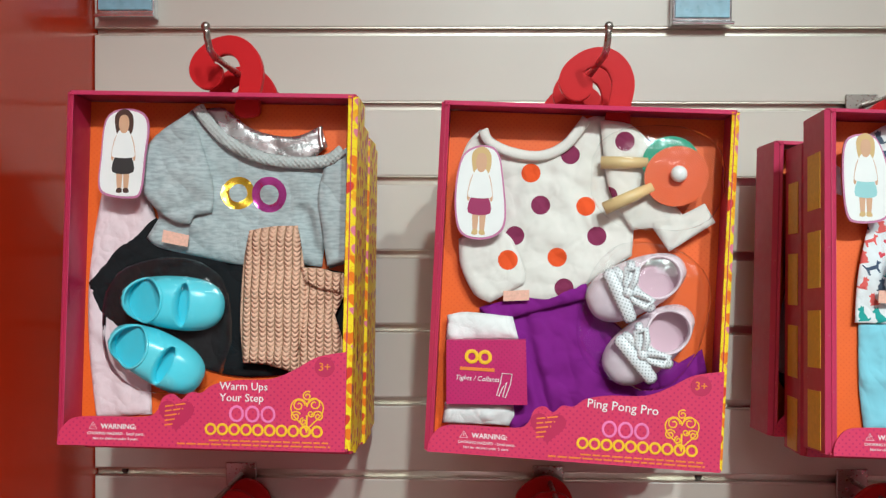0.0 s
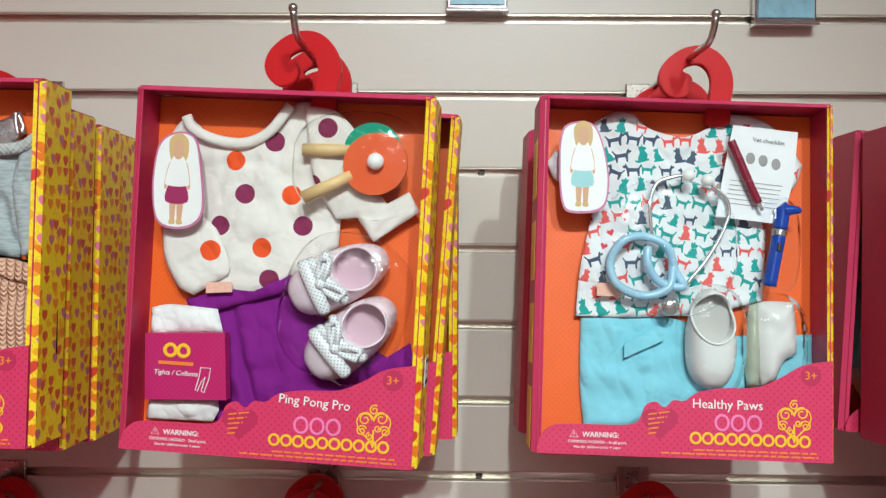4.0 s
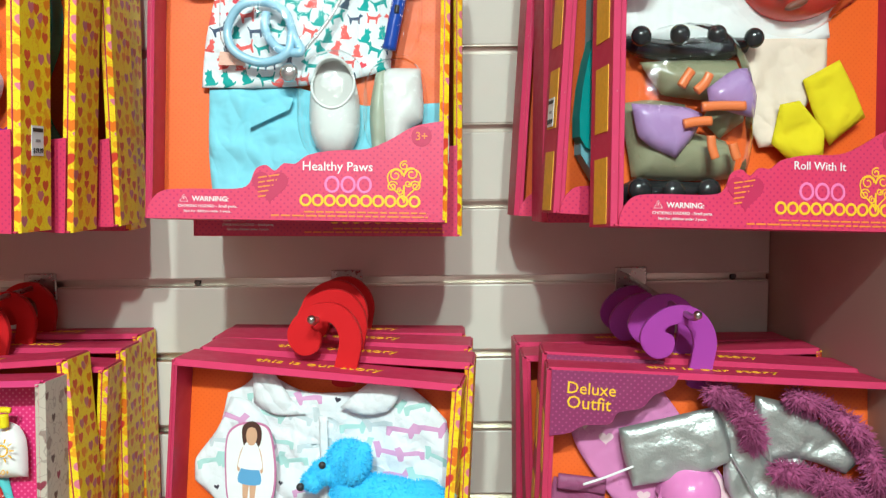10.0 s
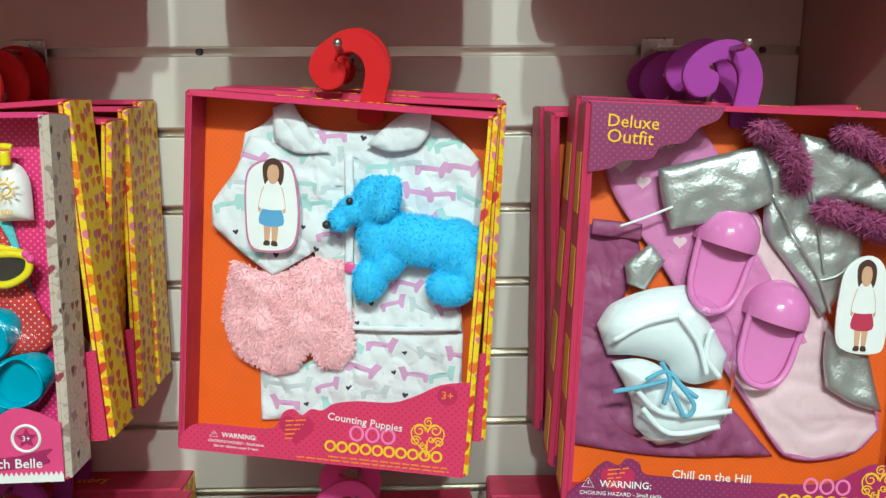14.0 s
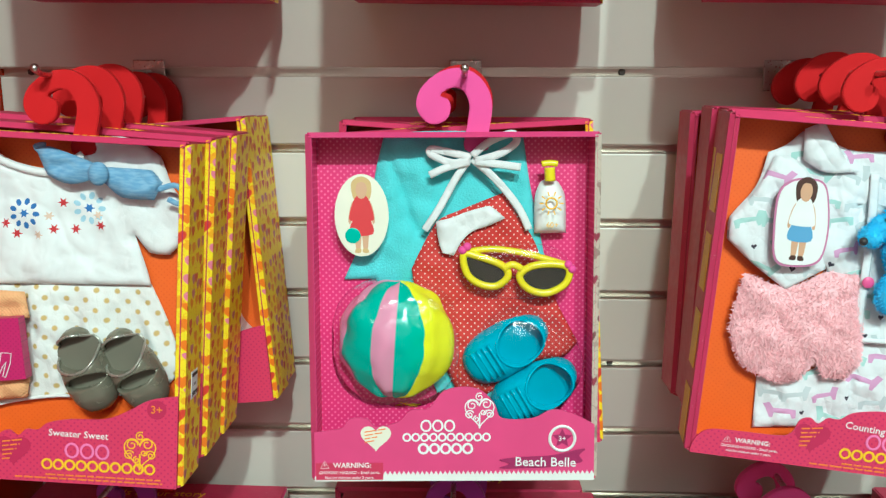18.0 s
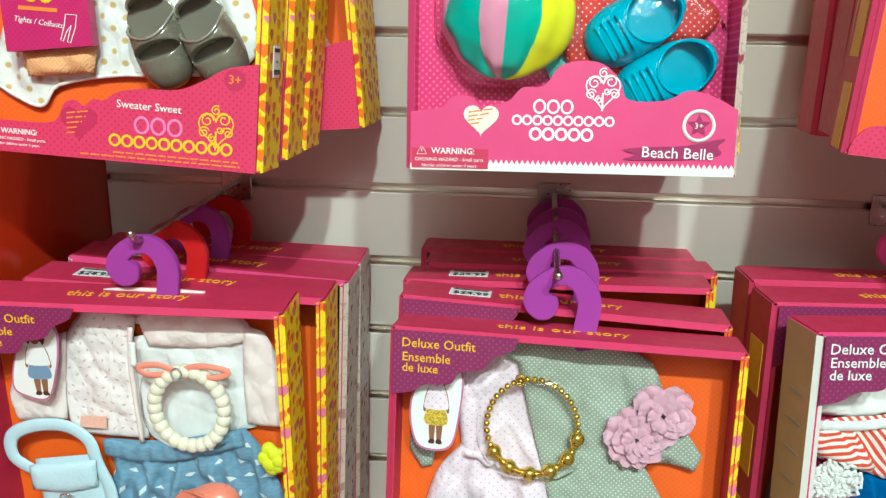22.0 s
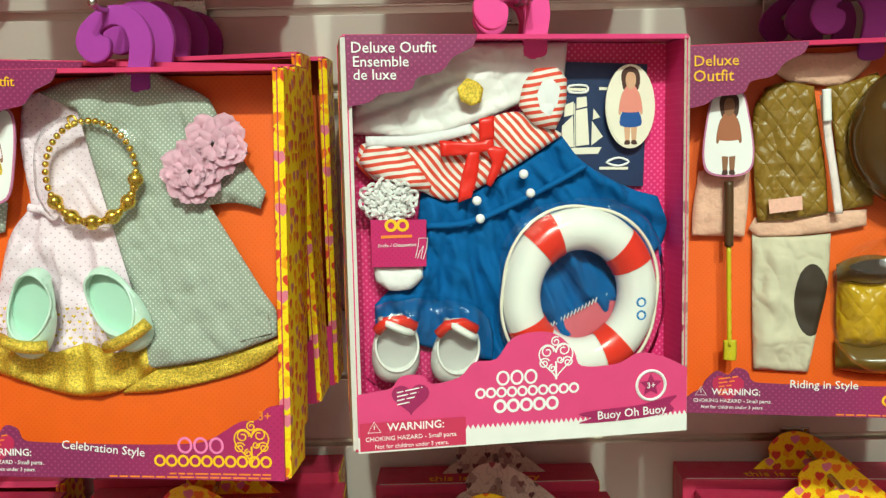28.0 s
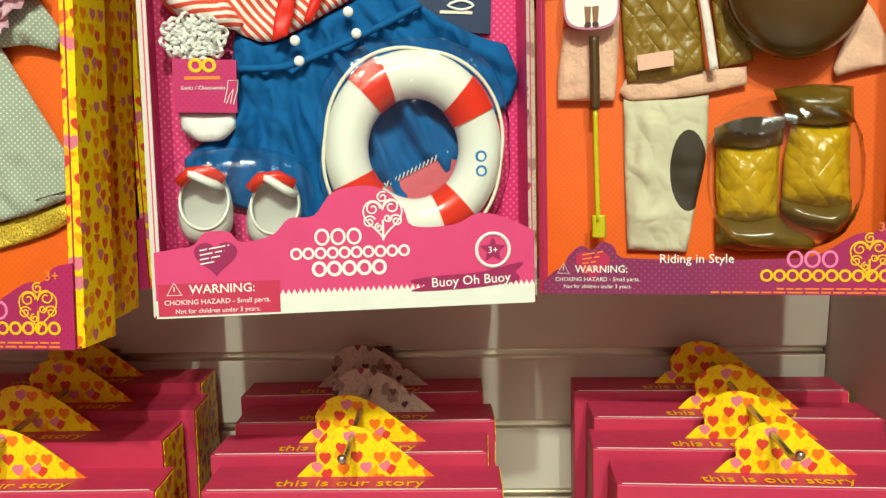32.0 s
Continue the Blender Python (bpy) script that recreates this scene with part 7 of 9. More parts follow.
cloth("cp", "fur_short", pink_fur, [(0.143, 0.465), (0.255, 0.492), (0.336, 0.480), (0.418, 0.438), (0.524, 0.438), (0.556, 0.558), (0.575, 0.689), (0.529, 0.744), (0.458, 0.746), (0.421, 0.698), (0.376, 0.760), (0.295, 0.777), (0.170, 0.731), (0.116, 0.625)], 0.026, 0.012, (90, 0.025, 0.004), label="fluffy pink fur shorts", soft=0.008, fuzz=9000)
dog = bmesh.new()
for at, rx, rz, ry, y, turn in (([(0.632, 0.255)][0], 0.0175, 0.0175, 0.013, 0.010, 0), ([(0.560, 0.287)][0], 0.0125, 0.0095, 0.010, 0.008, 12), ([(0.514, 0.316)][0], 0.0085, 0.0085, 0.009, 0.007, 0), ([(0.670, 0.242)][0], 0.0095, 0.0175, 0.007, -0.001, 20),
                                  ([(0.638, 0.358)][0], 0.014, 0.022, 0.013, 0.014, -10), ([(0.775, 0.356)][0], 0.046, 0.0185, 0.014, 0.014, 4), ([(0.903, 0.370)][0], 0.019, 0.022, 0.014, 0.014, 0), ([(0.625, 0.471)][0], 0.0125, 0.0175, 0.012, 0.012, 12),
                                  ([(0.892, 0.475)][0], 0.0175, 0.0135, 0.012, 0.012, 0), ([(0.951, 0.414)][0], 0.0095, 0.020, 0.011, 0.013, -10), ([(0.681, 0.418)][0], 0.012, 0.016, 0.012, 0.014, 30), ([(0.981, 0.330)][0], 0.0055, 0.0075, 0.006, 0.010, 0)):
    blob("cp", "", None, at, rx, rz, ry, y, turn, bm=dog, seg=20)
pd = part("plush_dog", dog, blue_fur, FRONT["cp"], "bright blue plush toy dog", True)
rm = pd.modifiers.new("skin", "REMESH")
rm.mode, rm.voxel_size, rm.use_smooth_shade = "VOXEL", 0.0016, True
sm = pd.modifiers.new("soften", "SMOOTH")
sm.factor, sm.iterations = 0.5, 10
dog = bmesh.new()
whole = bpy.data.meshes.new_from_object(pd.evaluated_get(bpy.context.evaluated_depsgraph_get()))
pd.modifiers.clear()
dog.from_mesh(whole)
bpy.data.meshes.remove(whole)
bmesh.ops.triangulate(dog, faces=dog.faces)
dog.normal_update()
tufts(dog, 11000, 0.0030, 0.00035)
pd.data = mesh_of(dog, blue_fur, True)
for at, rr in (([(0.552, 0.259)][0], 0.0028), ([(0.481, 0.327)][0], 0.0032)):
    blob("cp", "bead", ink_black, at, rr, rr, rr, -0.001, seg=10, parent=pd)
cloth("cp", "sleeve", pj_print, [(0.185, 0.125), (0.144, 0.218), (0.070, 0.310), (0.071, 0.374), (0.173, 0.440), (0.286, 0.500), (0.410, 0.429), (0.388, 0.392), (0.335, 0.363), (0.357, 0.251), (0.305, 0.164), (0.244, 0.127)], 0.025, 0.006, (50, 0.03, 0.002), marks=scatter("cp", [(0.185, 0.125), (0.070, 0.310), (0.071, 0.374), (0.286, 0.500), (0.410, 0.429), (0.335, 0.363), (0.357, 0.251)], 0.0195, PJ, 9), label="folded printed sleeve with cuff", creases=[(0.105, 0.39, 0.22, 0.505, 0.003, 0.0012)])
cord("cp", "front_band", pj_print, [(0.519, 0.149), (0.534, 0.286), (0.542, 0.445), (0.548, 0.635)], 0.0034, 0.0235, flat=0.3)
cord("cp", "piping", pj_print, [(0.527, 0.626), (0.724, 0.617), (0.929, 0.598)], 0.0020, 0.0245, flat=0.5)
doll_card("cp", [(0.194, 0.223), (0.226, 0.184), (0.285, 0.171), (0.341, 0.181), (0.366, 0.234), (0.380, 0.328), (0.363, 0.402), (0.293, 0.423), (0.217, 0.412), (0.196, 0.325)], HAIR_DARK, ink_white, tint("printed_blue", (0.15, 0.35, 0.6)), SKIN, y=0.010)
lines("cp", "Counting Puppies", [(0.519, 0.867)][0], 0.056, turn=-4)

silver_jacket = plain("silver_metallic_cloth", (0.56, 0.58, 0.56), 0.40, 0.75, bump=0.45, bump_scale=420, vary=0.10, vary_scale=90)
purple_fur = plain("purple_fur", (0.36, 0.075, 0.20), 0.95, bump=1.0, bump_scale=420, vary=0.45, vary_scale=160)
mauve_satin = woven("mauve_satin", (0.29, 0.080, 0.18), rough=0.4, scale=700, strength=0.2)
board_pink, board_pale, bind_pink = plain("orchid_print", (0.62, 0.22, 0.46), 0.3), plain("pale_pink_print", (0.78, 0.55, 0.60), 0.3), plain("glossy_orchid_plastic", (0.70, 0.22, 0.52), 0.15)
boot_white, lace_blue = plain("white_soft_vinyl", (0.80, 0.82, 0.83), 0.42, bump=0.7, bump_scale=110, vary=0.08, vary_scale=60), plain("blue_lace", (0.20, 0.45, 0.62), 0.8, bump=0.8, bump_scale=900)

cloth("ch", "trouser", mauve_satin, [(0.052, 0.313), (0.191, 0.316), (0.210, 0.389), (0.163, 0.521), (0.216, 0.665), (0.392, 0.734), (0.496, 0.745), (0.639, 0.870), (0.321, 0.887), (0.028, 0.865), (0.023, 0.671), (0.032, 0.439)], 0.038, 0.008, (85, 0.022, 0.004), label="mauve satin trousers")
cord("ch", "waistband", mauve_satin, [(0.050, 0.312), (0.123, 0.316), (0.194, 0.320)], 0.0065, 0.030, flat=0.4)
hearts_ = [(board_pale, heart_shape(*[(0.198, 0.204)][0], 0.022, 0.018)), (board_pale, heart_shape(*[(0.134, 0.161)][0], 0.03, 0.025)), (board_pale, heart_shape(*[(0.314, 0.343)][0], 0.02, 0.017))]
cloth("ch", "snowboard", board_pink, [(0.081, 0.149), (0.096, 0.098), (0.150, 0.060), (0.246, 0.042), (0.319, 0.044), (0.373, 0.096), (0.475, 0.209), (0.608, 0.360), (0.763, 0.528), (0.905, 0.702), (0.933, 0.784), (0.871, 0.847), (0.752, 0.874), (0.664, 0.864), (0.596, 0.795), (0.450, 0.628), (0.279, 0.415), (0.124, 0.245)], 0.034, 0.004, (0, 0.05, 0.0), hearts_ + [(board_pale, [(0.459, 0.210), (0.608, 0.360), (0.763, 0.528), (0.898, 0.702), (0.923, 0.785), (0.870, 0.840), (0.751, 0.865), (0.667, 0.855), (0.605, 0.795), (0.476, 0.634), (0.700, 0.575), (0.523, 0.349)])], "pink doll snowboard with heart prints", soft=0.002)
cloth("ch", "jacket", silver_jacket, [(0.488, 0.091), (0.576, 0.073), (0.667, 0.146), (0.797, 0.253), (0.825, 0.338), (0.787, 0.440), (0.727, 0.508), (0.648, 0.416), (0.544, 0.305), (0.532, 0.193)], 0.028, 0.010, (60, 0.03, 0.003), label="silver metallic jacket")
for seg in ([(0.545, 0.207), (0.619, 0.303), (0.697, 0.400), (0.745, 0.492)], [(0.643, 0.147), (0.682, 0.272), (0.717, 0.399)], [(0.699, 0.414), (0.756, 0.398), (0.810, 0.352)]):
    cord("ch", "seam", silver_jacket, seg, 0.0011, 0.0195)
cloth("ch", "hood", silver_jacket, [(0.617, 0.067), (0.727, 0.088), (0.833, 0.139), (0.919, 0.217), (0.881, 0.250), (0.760, 0.219), (0.661, 0.230), (0.616, 0.162)], 0.024, 0.008, (30, 0.03, 0.002), label="silver hood", creases=[(0.70, 0.24, 0.78, 0.17, 0.002, 0.0015)])
cloth("ch", "sleeve", silver_jacket, [(0.220, 0.161), (0.336, 0.134), (0.496, 0.095), (0.540, 0.165), (0.552, 0.227), (0.448, 0.270), (0.269, 0.305), (0.238, 0.233)], 0.020, 0.011, (10, 0.03, 0.003), label="silver sleeve")
cloth("ch", "sleeve", silver_jacket, [(0.743, 0.529), (0.791, 0.549), (0.865, 0.591), (0.891, 0.657), (0.923, 0.735), (0.838, 0.719), (0.757, 0.680), (0.741, 0.603)], 0.024, 0.010, (70, 0.03, 0.003), label="silver sleeve")
cloth("ch", "sleeve", silver_jacket, [(0.153, 0.399), (0.223, 0.346), (0.268, 0.387), (0.216, 0.461), (0.165, 0.448)], 0.026, 0.006, label="silver cuff")
for seg in ([(0.483, 0.050), (0.535, 0.071), (0.591, 0.128), (0.619, 0.190)], [(0.706, 0.054), (0.801, 0.085), (0.881, 0.123), (0.941, 0.191), (0.955, 0.268), (0.923, 0.308)], [(0.678, 0.238), (0.747, 0.249), (0.825, 0.269), (0.903, 0.289)]):
    bm = tube([(x, 0.014 - 0.006 * math.sin(i), z) for i, (x, z) in enumerate(smooth_loop(uv(DEL, seg, 1.02), 4, False))], 0.0062, 10)
    bmesh.ops.triangulate(bm, faces=bm.faces)
    tufts(bm, 2200, 0.0088, 0.0006)
    part("fur_trim", bm, purple_fur, FRONT["ch"], "shaggy purple fur trim", True)


def binding(at, angle):
    (x, z), = uv(DEL, [at], 1.02)
    b = thing_part("binding", "ch", pose(x, 0.030, z, 0, angle, 0), "glossy orchid snowboard binding")
    cup = bmesh.new()
    bmesh.ops.create_uvsphere(cup, u_segments=24, v_segments=14, radius=1.0)
    for co, no in (((0.22, 0, 0), (1, 0, 0)), ((0, 0.1, 0), (0, 1, 0))):
        bmesh.ops.bisect_plane(cup, geom=cup.verts[:] + cup.edges[:] + cup.faces[:], plane_co=co, plane_no=no, clear_outer=True)
    cup.transform(Matrix.Translation((-0.014, 0, 0)) @ Matrix.Diagonal((0.026, 0.026, 0.025, 1)))
    part("toe_cup", cup, bind_pink, b, smooth=True)
    tray = [(-0.015, 0.021), (0.004, 0.020), (0.022, 0.0185), (0.034, 0.014), (0.040, 0.006), (0.041, 0.0), (0.040, -0.006), (0.034, -0.014), (0.022, -0.0185), (0.004, -0.020), (-0.015, -0.021)]
    part("base", prism(tray, -0.008, 0.0), bind_pink, b)
    part("heel_cup", tube([(x, -0.009 - 0.16 * max(0.0, x), z) for x, z in smooth_loop(tray, 4, False)], 0.0026, 8), bind_pink, b, smooth=True)


binding([(0.425, 0.367)][0], 104)
binding([(0.587, 0.549)][0], 104)
lump_b = thing_part("boot", "ch", Matrix(), "white soft vinyl doll boot")
lump("ch", "shaft", boot_white, [(0.081, 0.552), (0.119, 0.500), (0.216, 0.461), (0.331, 0.442), (0.379, 0.498), (0.466, 0.612), (0.455, 0.672), (0.380, 0.692), (0.322, 0.676), (0.290, 0.642), (0.205, 0.626), (0.118, 0.628)], 0.026, 0.022, lump_b, 0.008)
lump_c = thing_part("boot", "ch", Matrix(), "white soft vinyl doll boot")
lump("ch", "shaft", boot_white, [(0.132, 0.644), (0.218, 0.634), (0.296, 0.660), (0.346, 0.698), (0.475, 0.704), (0.481, 0.768), (0.435, 0.820), (0.283, 0.854), (0.211, 0.807), (0.197, 0.740)], 0.026, 0.022, lump_c, 0.008)
for seg in ([(0.216, 0.665), (0.273, 0.641), (0.319, 0.676), (0.364, 0.702)], [(0.255, 0.619), (0.284, 0.663), (0.272, 0.723)], [(0.301, 0.662), (0.357, 0.720), (0.334, 0.750), (0.295, 0.692)], [(0.126, 0.698), (0.201, 0.683), (0.275, 0.663)]):
    cord("ch", "lace", lace_blue, seg, 0.0018, 0.000, label="blue lace")
for seg in ([(0.120, 0.575), (0.205, 0.530), (0.300, 0.505)], [(0.300, 0.505), (0.360, 0.570), (0.392, 0.650)], [(0.395, 0.535), (0.385, 0.600), (0.430, 0.655)], [(0.215, 0.740), (0.300, 0.800), (0.440, 0.775)], [(0.190, 0.690), (0.262, 0.745), (0.360, 0.752), (0.470, 0.735)]):
    cord("ch", "boot_seam", boot_white, seg, 0.0022, 0.0045, flat=0.6)
for k, (q, z) in enumerate(((0.205, 0.105), (0.232, 0.100), (0.258, 0.094))):
    cord("ch", "print_ring", board_pale, [(q + 0.011 * math.cos(0.7854 * i), z + (0.011 + 0.004 * (k == 2)) * math.sin(0.7854 * i)) for i in range(8)], 0.0008, 0.0295, True, flat=0.4)
dome("ch", [(0.291, 0.648)][0], 0.050, 0.058, 0.028, 0.026, 0)
cord("ch", "tie", ink_white, [(0.120, 0.301), (0.184, 0.280), (0.264, 0.249)], 0.0010, 0.012)
doll_card("ch", [(0.751, 0.427), (0.769, 0.368), (0.822, 0.343), (0.866, 0.365), (0.885, 0.436), (0.890, 0.553), (0.864, 0.581), (0.786, 0.578), (0.751, 0.544)], HAIR_DARK, ink_white, tint("printed_crimson", (0.45, 0.03, 0.08)), SKIN, y=0.010, border=ink_white)
lines("ch", "Chill on the Hill", [(0.302, 0.912)][0], 0.058, turn=-1)
(qx, qz), = uv(DEL, [(0.044, 0.055)])
words("Deluxe", 0.0155, qx, -0.0031, qz, ink_yellow, FRONT["ch"], width=0.036, bold=0.00005, turn=-2)
(qx, qz), = uv(DEL, [(0.045, 0.092)])
words("Outfit", 0.0155, qx, -0.0031, qz, ink_yellow, FRONT["ch"], width=0.033, bold=0.00005, turn=-2)

# ---- third row ----
blush = woven("blush_pink_jersey", (0.86, 0.74, 0.71), strength=0.35, vary=0.06)
eyelet = woven("blush_eyelet_cotton", (0.88, 0.80, 0.79), strength=0.35, vary=0.05)
eyelet_thread = plain("rose_thread", (0.66, 0.50, 0.48), 0.8)
chambray = woven("blue_chambray", (0.18, 0.30, 0.43), scale=600, strength=0.5, second=(0.22, 0.35, 0.48))
leaf_print = plain("pale_leaf_print", (0.66, 0.72, 0.75), 0.8)
bag_blue = plain("pale_blue_leatherette", (0.56, 0.72, 0.80), 0.45, bump=0.4, bump_scale=500)
pearl = plain("pearl_bead", (0.84, 0.75, 0.60), 0.2)
coral, coral_in = plain("coral_vinyl", (0.78, 0.24, 0.16), 0.3), plain("coral_insole", (0.70, 0.22, 0.15), 0.4)
peach_ribbon, neon = plain("peach_satin", (0.80, 0.28, 0.20), 0.35), plain("neon_yellow_cloth", (0.74, 0.78, 0.01), 0.7)

cloth("pap", "jacket_lining", blush, [(0.357, 0.046), (0.408, 0.021), (0.562, 0.015), (0.714, 0.019), (0.693, 0.075), (0.605, 0.106), (0.527, 0.118), (0.460, 0.102)], 0.038, 0.003, (0, 0.04, 0.001), label="blush pink jacket lining at the neck")
cloth("pap", "undershirt", white_jersey, [(0.481, 0.147), (0.690, 0.110), (0.827, 0.109), (0.872, 0.230), (0.846, 0.392), (0.631, 0.440), (0.506, 0.441), (0.461, 0.351)], 0.036, 0.006, (90, 0.04, 0.003), label="white under-shirt")
cloth("pap", "jacket", eyelet, [(0.363, 0.042), (0.439, 0.056), (0.495, 0.090), (0.478, 0.175), (0.482, 0.277), (0.494, 0.381), (0.497, 0.438), (0.274, 0.432), (0.240, 0.387), (0.241, 0.264), (0.275, 0.134)], 0.034, 0.009, (100, 0.05, 0.002), label="blush pink eyelet jacket front", marks=scatter("pap", [(0.363, 0.060), (0.470, 0.10), (0.470, 0.277), (0.485, 0.42), (0.280, 0.42), (0.255, 0.387), (0.255, 0.264), (0.290, 0.140)], 0.0085, [(LEAF, 0.0042, eyelet_thread, 1)], 9, tilt=3.0))
cloth("pap", "jacket", blush, [(0.504, 0.083), (0.576, 0.041), (0.697, 0.020), (0.829, 0.074), (0.861, 0.109), (0.825, 0.144), (0.721, 0.159), (0.531, 0.161)], 0.032, 0.007, (20, 0.04, 0.003), label="blush pink jacket shoulder")
cloth("pap", "sleeve", blush, [(0.276, 0.127), (0.167, 0.164), (0.093, 0.251), (0.060, 0.318), (0.078, 0.393), (0.154, 0.388), (0.241, 0.384), (0.252, 0.264)], 0.030, 0.009, (70, 0.03, 0.003), label="blush pink sleeve", creases=[(0.13, 0.38, 0.24, 0.385, 0.002, 0.002)])
cloth("pap", "sleeve", blush, [(0.836, 0.088), (0.903, 0.108), (0.950, 0.200), (0.993, 0.316), (0.980, 0.375), (0.891, 0.376), (0.830, 0.369), (0.827, 0.259)], 0.030, 0.009, (80, 0.03, 0.003), label="blush pink sleeve", creases=[(0.83, 0.385, 0.97, 0.38, 0.002, 0.002)])
cord("pap", "zip", blush, [(0.497, 0.090), (0.485, 0.175), (0.486, 0.277), (0.493, 0.426)], 0.0022, 0.022)
cord("pap", "zip_pull", ball_white, [(0.504, 0.127), (0.502, 0.158), (0.501, 0.192)], 0.0030, 0.018, flat=0.6)
cloth("pap", "skirt", chambray, [(0.360, 0.440), (0.524, 0.441), (0.686, 0.416), (0.815, 0.389), (0.870, 0.452), (0.919, 0.559), (0.969, 0.704), (0.903, 0.726), (0.756, 0.737), (0.644, 0.758), (0.477, 0.766), (0.330, 0.747), (0.205, 0.707), (0.306, 0.631), (0.375, 0.535)], 0.032, 0.008, (97, 0.008, 0.004), label="blue gathered skirt", pleats=[([(0.660, 0.061)][0][0], [(0.660, 0.061)][0][1], 40, 0.0030)], marks=scatter("pap", [(0.360, 0.440), (0.815, 0.389), (0.969, 0.704), (0.644, 0.758), (0.205, 0.707)], 0.0165, [(LEAF, 0.0085, leaf_print, 1)], 4, tilt=1.2))
cloth("pap", "waistband", chambray, [(0.355, 0.431), (0.453, 0.439), (0.596, 0.428), (0.704, 0.408), (0.812, 0.383), (0.823, 0.431), (0.710, 0.460), (0.601, 0.486), (0.465, 0.494), (0.359, 0.480)], 0.026, 0.007, (0, 0.05, 0.0), pleats=[([(0.697, -0.435)][0][0], [(0.697, -0.435)][0][1], 150, 0.0013)], label="gathered waistband", wrinkle=0.0, step=0.0022)
(cu_, cv_), = [(0.673, 0.304)]
for i in range(24):
    a = 6.2832 * i / 24
    blob("pap", "bead", pearl, (cu_ + 66 / 590 * math.cos(a), cv_ + 70 / 640 * math.sin(a)), 0.0062, 0.0062, 0.0058, 0.014, seg=14)
for seg in ([(0.650, 0.195), (0.590, 0.177), (0.529, 0.186), (0.562, 0.206), (0.649, 0.200)], [(0.658, 0.195), (0.720, 0.176), (0.809, 0.187), (0.770, 0.207), (0.658, 0.203)]):
    cord("pap", "ribbon_bow", peach_ribbon, seg, 0.0028, 0.011, flat=0.4, label="peach ribbon bow")
cord("pap", "ring", metal_soft, [(0.636, 0.191), (0.654, 0.183), (0.667, 0.197), (0.652, 0.214), (0.638, 0.209)], 0.0009, 0.009, True)
dome("pap", [(0.673, 0.297)][0], 0.040, 0.040, 0.012, 0.018)
bag = thing_part("shoulder_bag", "pap", Matrix(), "pale blue doll shoulder bag")
lump("pap", "body", bag_blue, [(0.117, 0.505), (0.231, 0.491), (0.341, 0.477), (0.364, 0.567), (0.380, 0.659), (0.264, 0.680), (0.129, 0.692), (0.122, 0.602)], 0.026, 0.013, bag, 0.004)
lump("pap", "flap", bag_blue, [(0.117, 0.501), (0.232, 0.484), (0.345, 0.474), (0.340, 0.555), (0.239, 0.578), (0.118, 0.577)], 0.014, 0.006, bag, 0.003)
cord("pap", "strap", bag_blue, [(0.118, 0.523), (0.060, 0.485), (0.063, 0.424), (0.136, 0.388), (0.245, 0.381), (0.320, 0.421), (0.340, 0.489), (0.371, 0.567), (0.376, 0.630)], 0.0060, 0.018, flat=0.3, parent=bag)
cord("pap", "buckle", metal_soft, [(0.228, 0.575), (0.258, 0.572), (0.257, 0.608), (0.228, 0.610)], 0.0010, 0.0065, True, parent=bag)
for k in range(9):
    a, q = 2.4 * k, 0.004 + 0.0007 * k
    blob("pap", "petal", neon, ([(0.932, 0.447)][0][0] + q * math.cos(a) / 0.2534, [(0.932, 0.447)][0][1] + q * math.sin(a) / 0.3), 0.0072, 0.0065, 0.004, 0.014 + 0.0004 * k, 40 * k, seg=14)
shoe("pap", coral, [(0.687, 0.613)][0], 0.062, 0.042, 344, 0.022, 0.018, coral_in, "coral doll pump", hole=(-0.10, 0.38, 0.42), toe=0.75)
shoe("pap", coral, [(0.743, 0.762)][0], 0.056, 0.041, 272, 0.020, 0.018, coral_in, "coral doll pump", hole=(-0.06, 0.40, 0.42), toe=0.75)
plate("pap", "cloth_patch", patch_peach, [(0.294, 0.359), (0.379, 0.358), (0.375, 0.394), (0.286, 0.392)], 0.0235, 0.001, smooth=0)
doll_card("pap", [(0.143, 0.142), (0.185, 0.092), (0.239, 0.072), (0.277, 0.089), (0.277, 0.148), (0.257, 0.221), (0.220, 0.291), (0.150, 0.286), (0.109, 0.254)], HAIR_DARK, ink_white, tint("printed_denim", (0.2, 0.3, 0.45)), TAN, y=0.012)
lines("pap", "Pretty as a Picture", [(0.336, 0.904)][0], 0.066)


def deluxe_words(key, rows, ink, width):
    for i, (wd, at, wid) in enumerate(rows):
        (x, z), = uv(DEL, [at])
        words(wd, 0.0150, x, -0.0031, z, ink, FRONT[key], width=wid, bold=0.00005)


deluxe_words("pap", (("Deluxe Outfit", [(0.021, 0.043)][0], 0.056), ("Ensemble", [(0.019, 0.079)][0], 0.037), ("de luxe", [(0.021, 0.110)][0], 0.027)), ink_yellow, 0.05)

dress_pink = dotted("pale_pink_cotton_with_dots", (0.84, 0.69, 0.77), (0.52, 0.34, 0.46), 0.0065, 0.11, cloth=True, rough=0.8)
gold_glitter = plain("gold_glitter", (0.72, 0.52, 0.06), 0.35, 0.5, bump=1.0, bump_scale=900, vary=1.1, vary_scale=600)
sage_dots = dotted("sage_cotton_with_white_dots", (0.33, 0.37, 0.30), (0.74, 0.74, 0.68), 0.0040, 0.18, cloth=True, rough=0.85)
gold_bead = plain("gold_bead", (0.75, 0.52, 0.08), 0.22, 1.0)
petal_pink = plain("pink_petal_organza", (0.98, 0.64, 0.77), 0.6, vary=0.12, vary_scale=120)
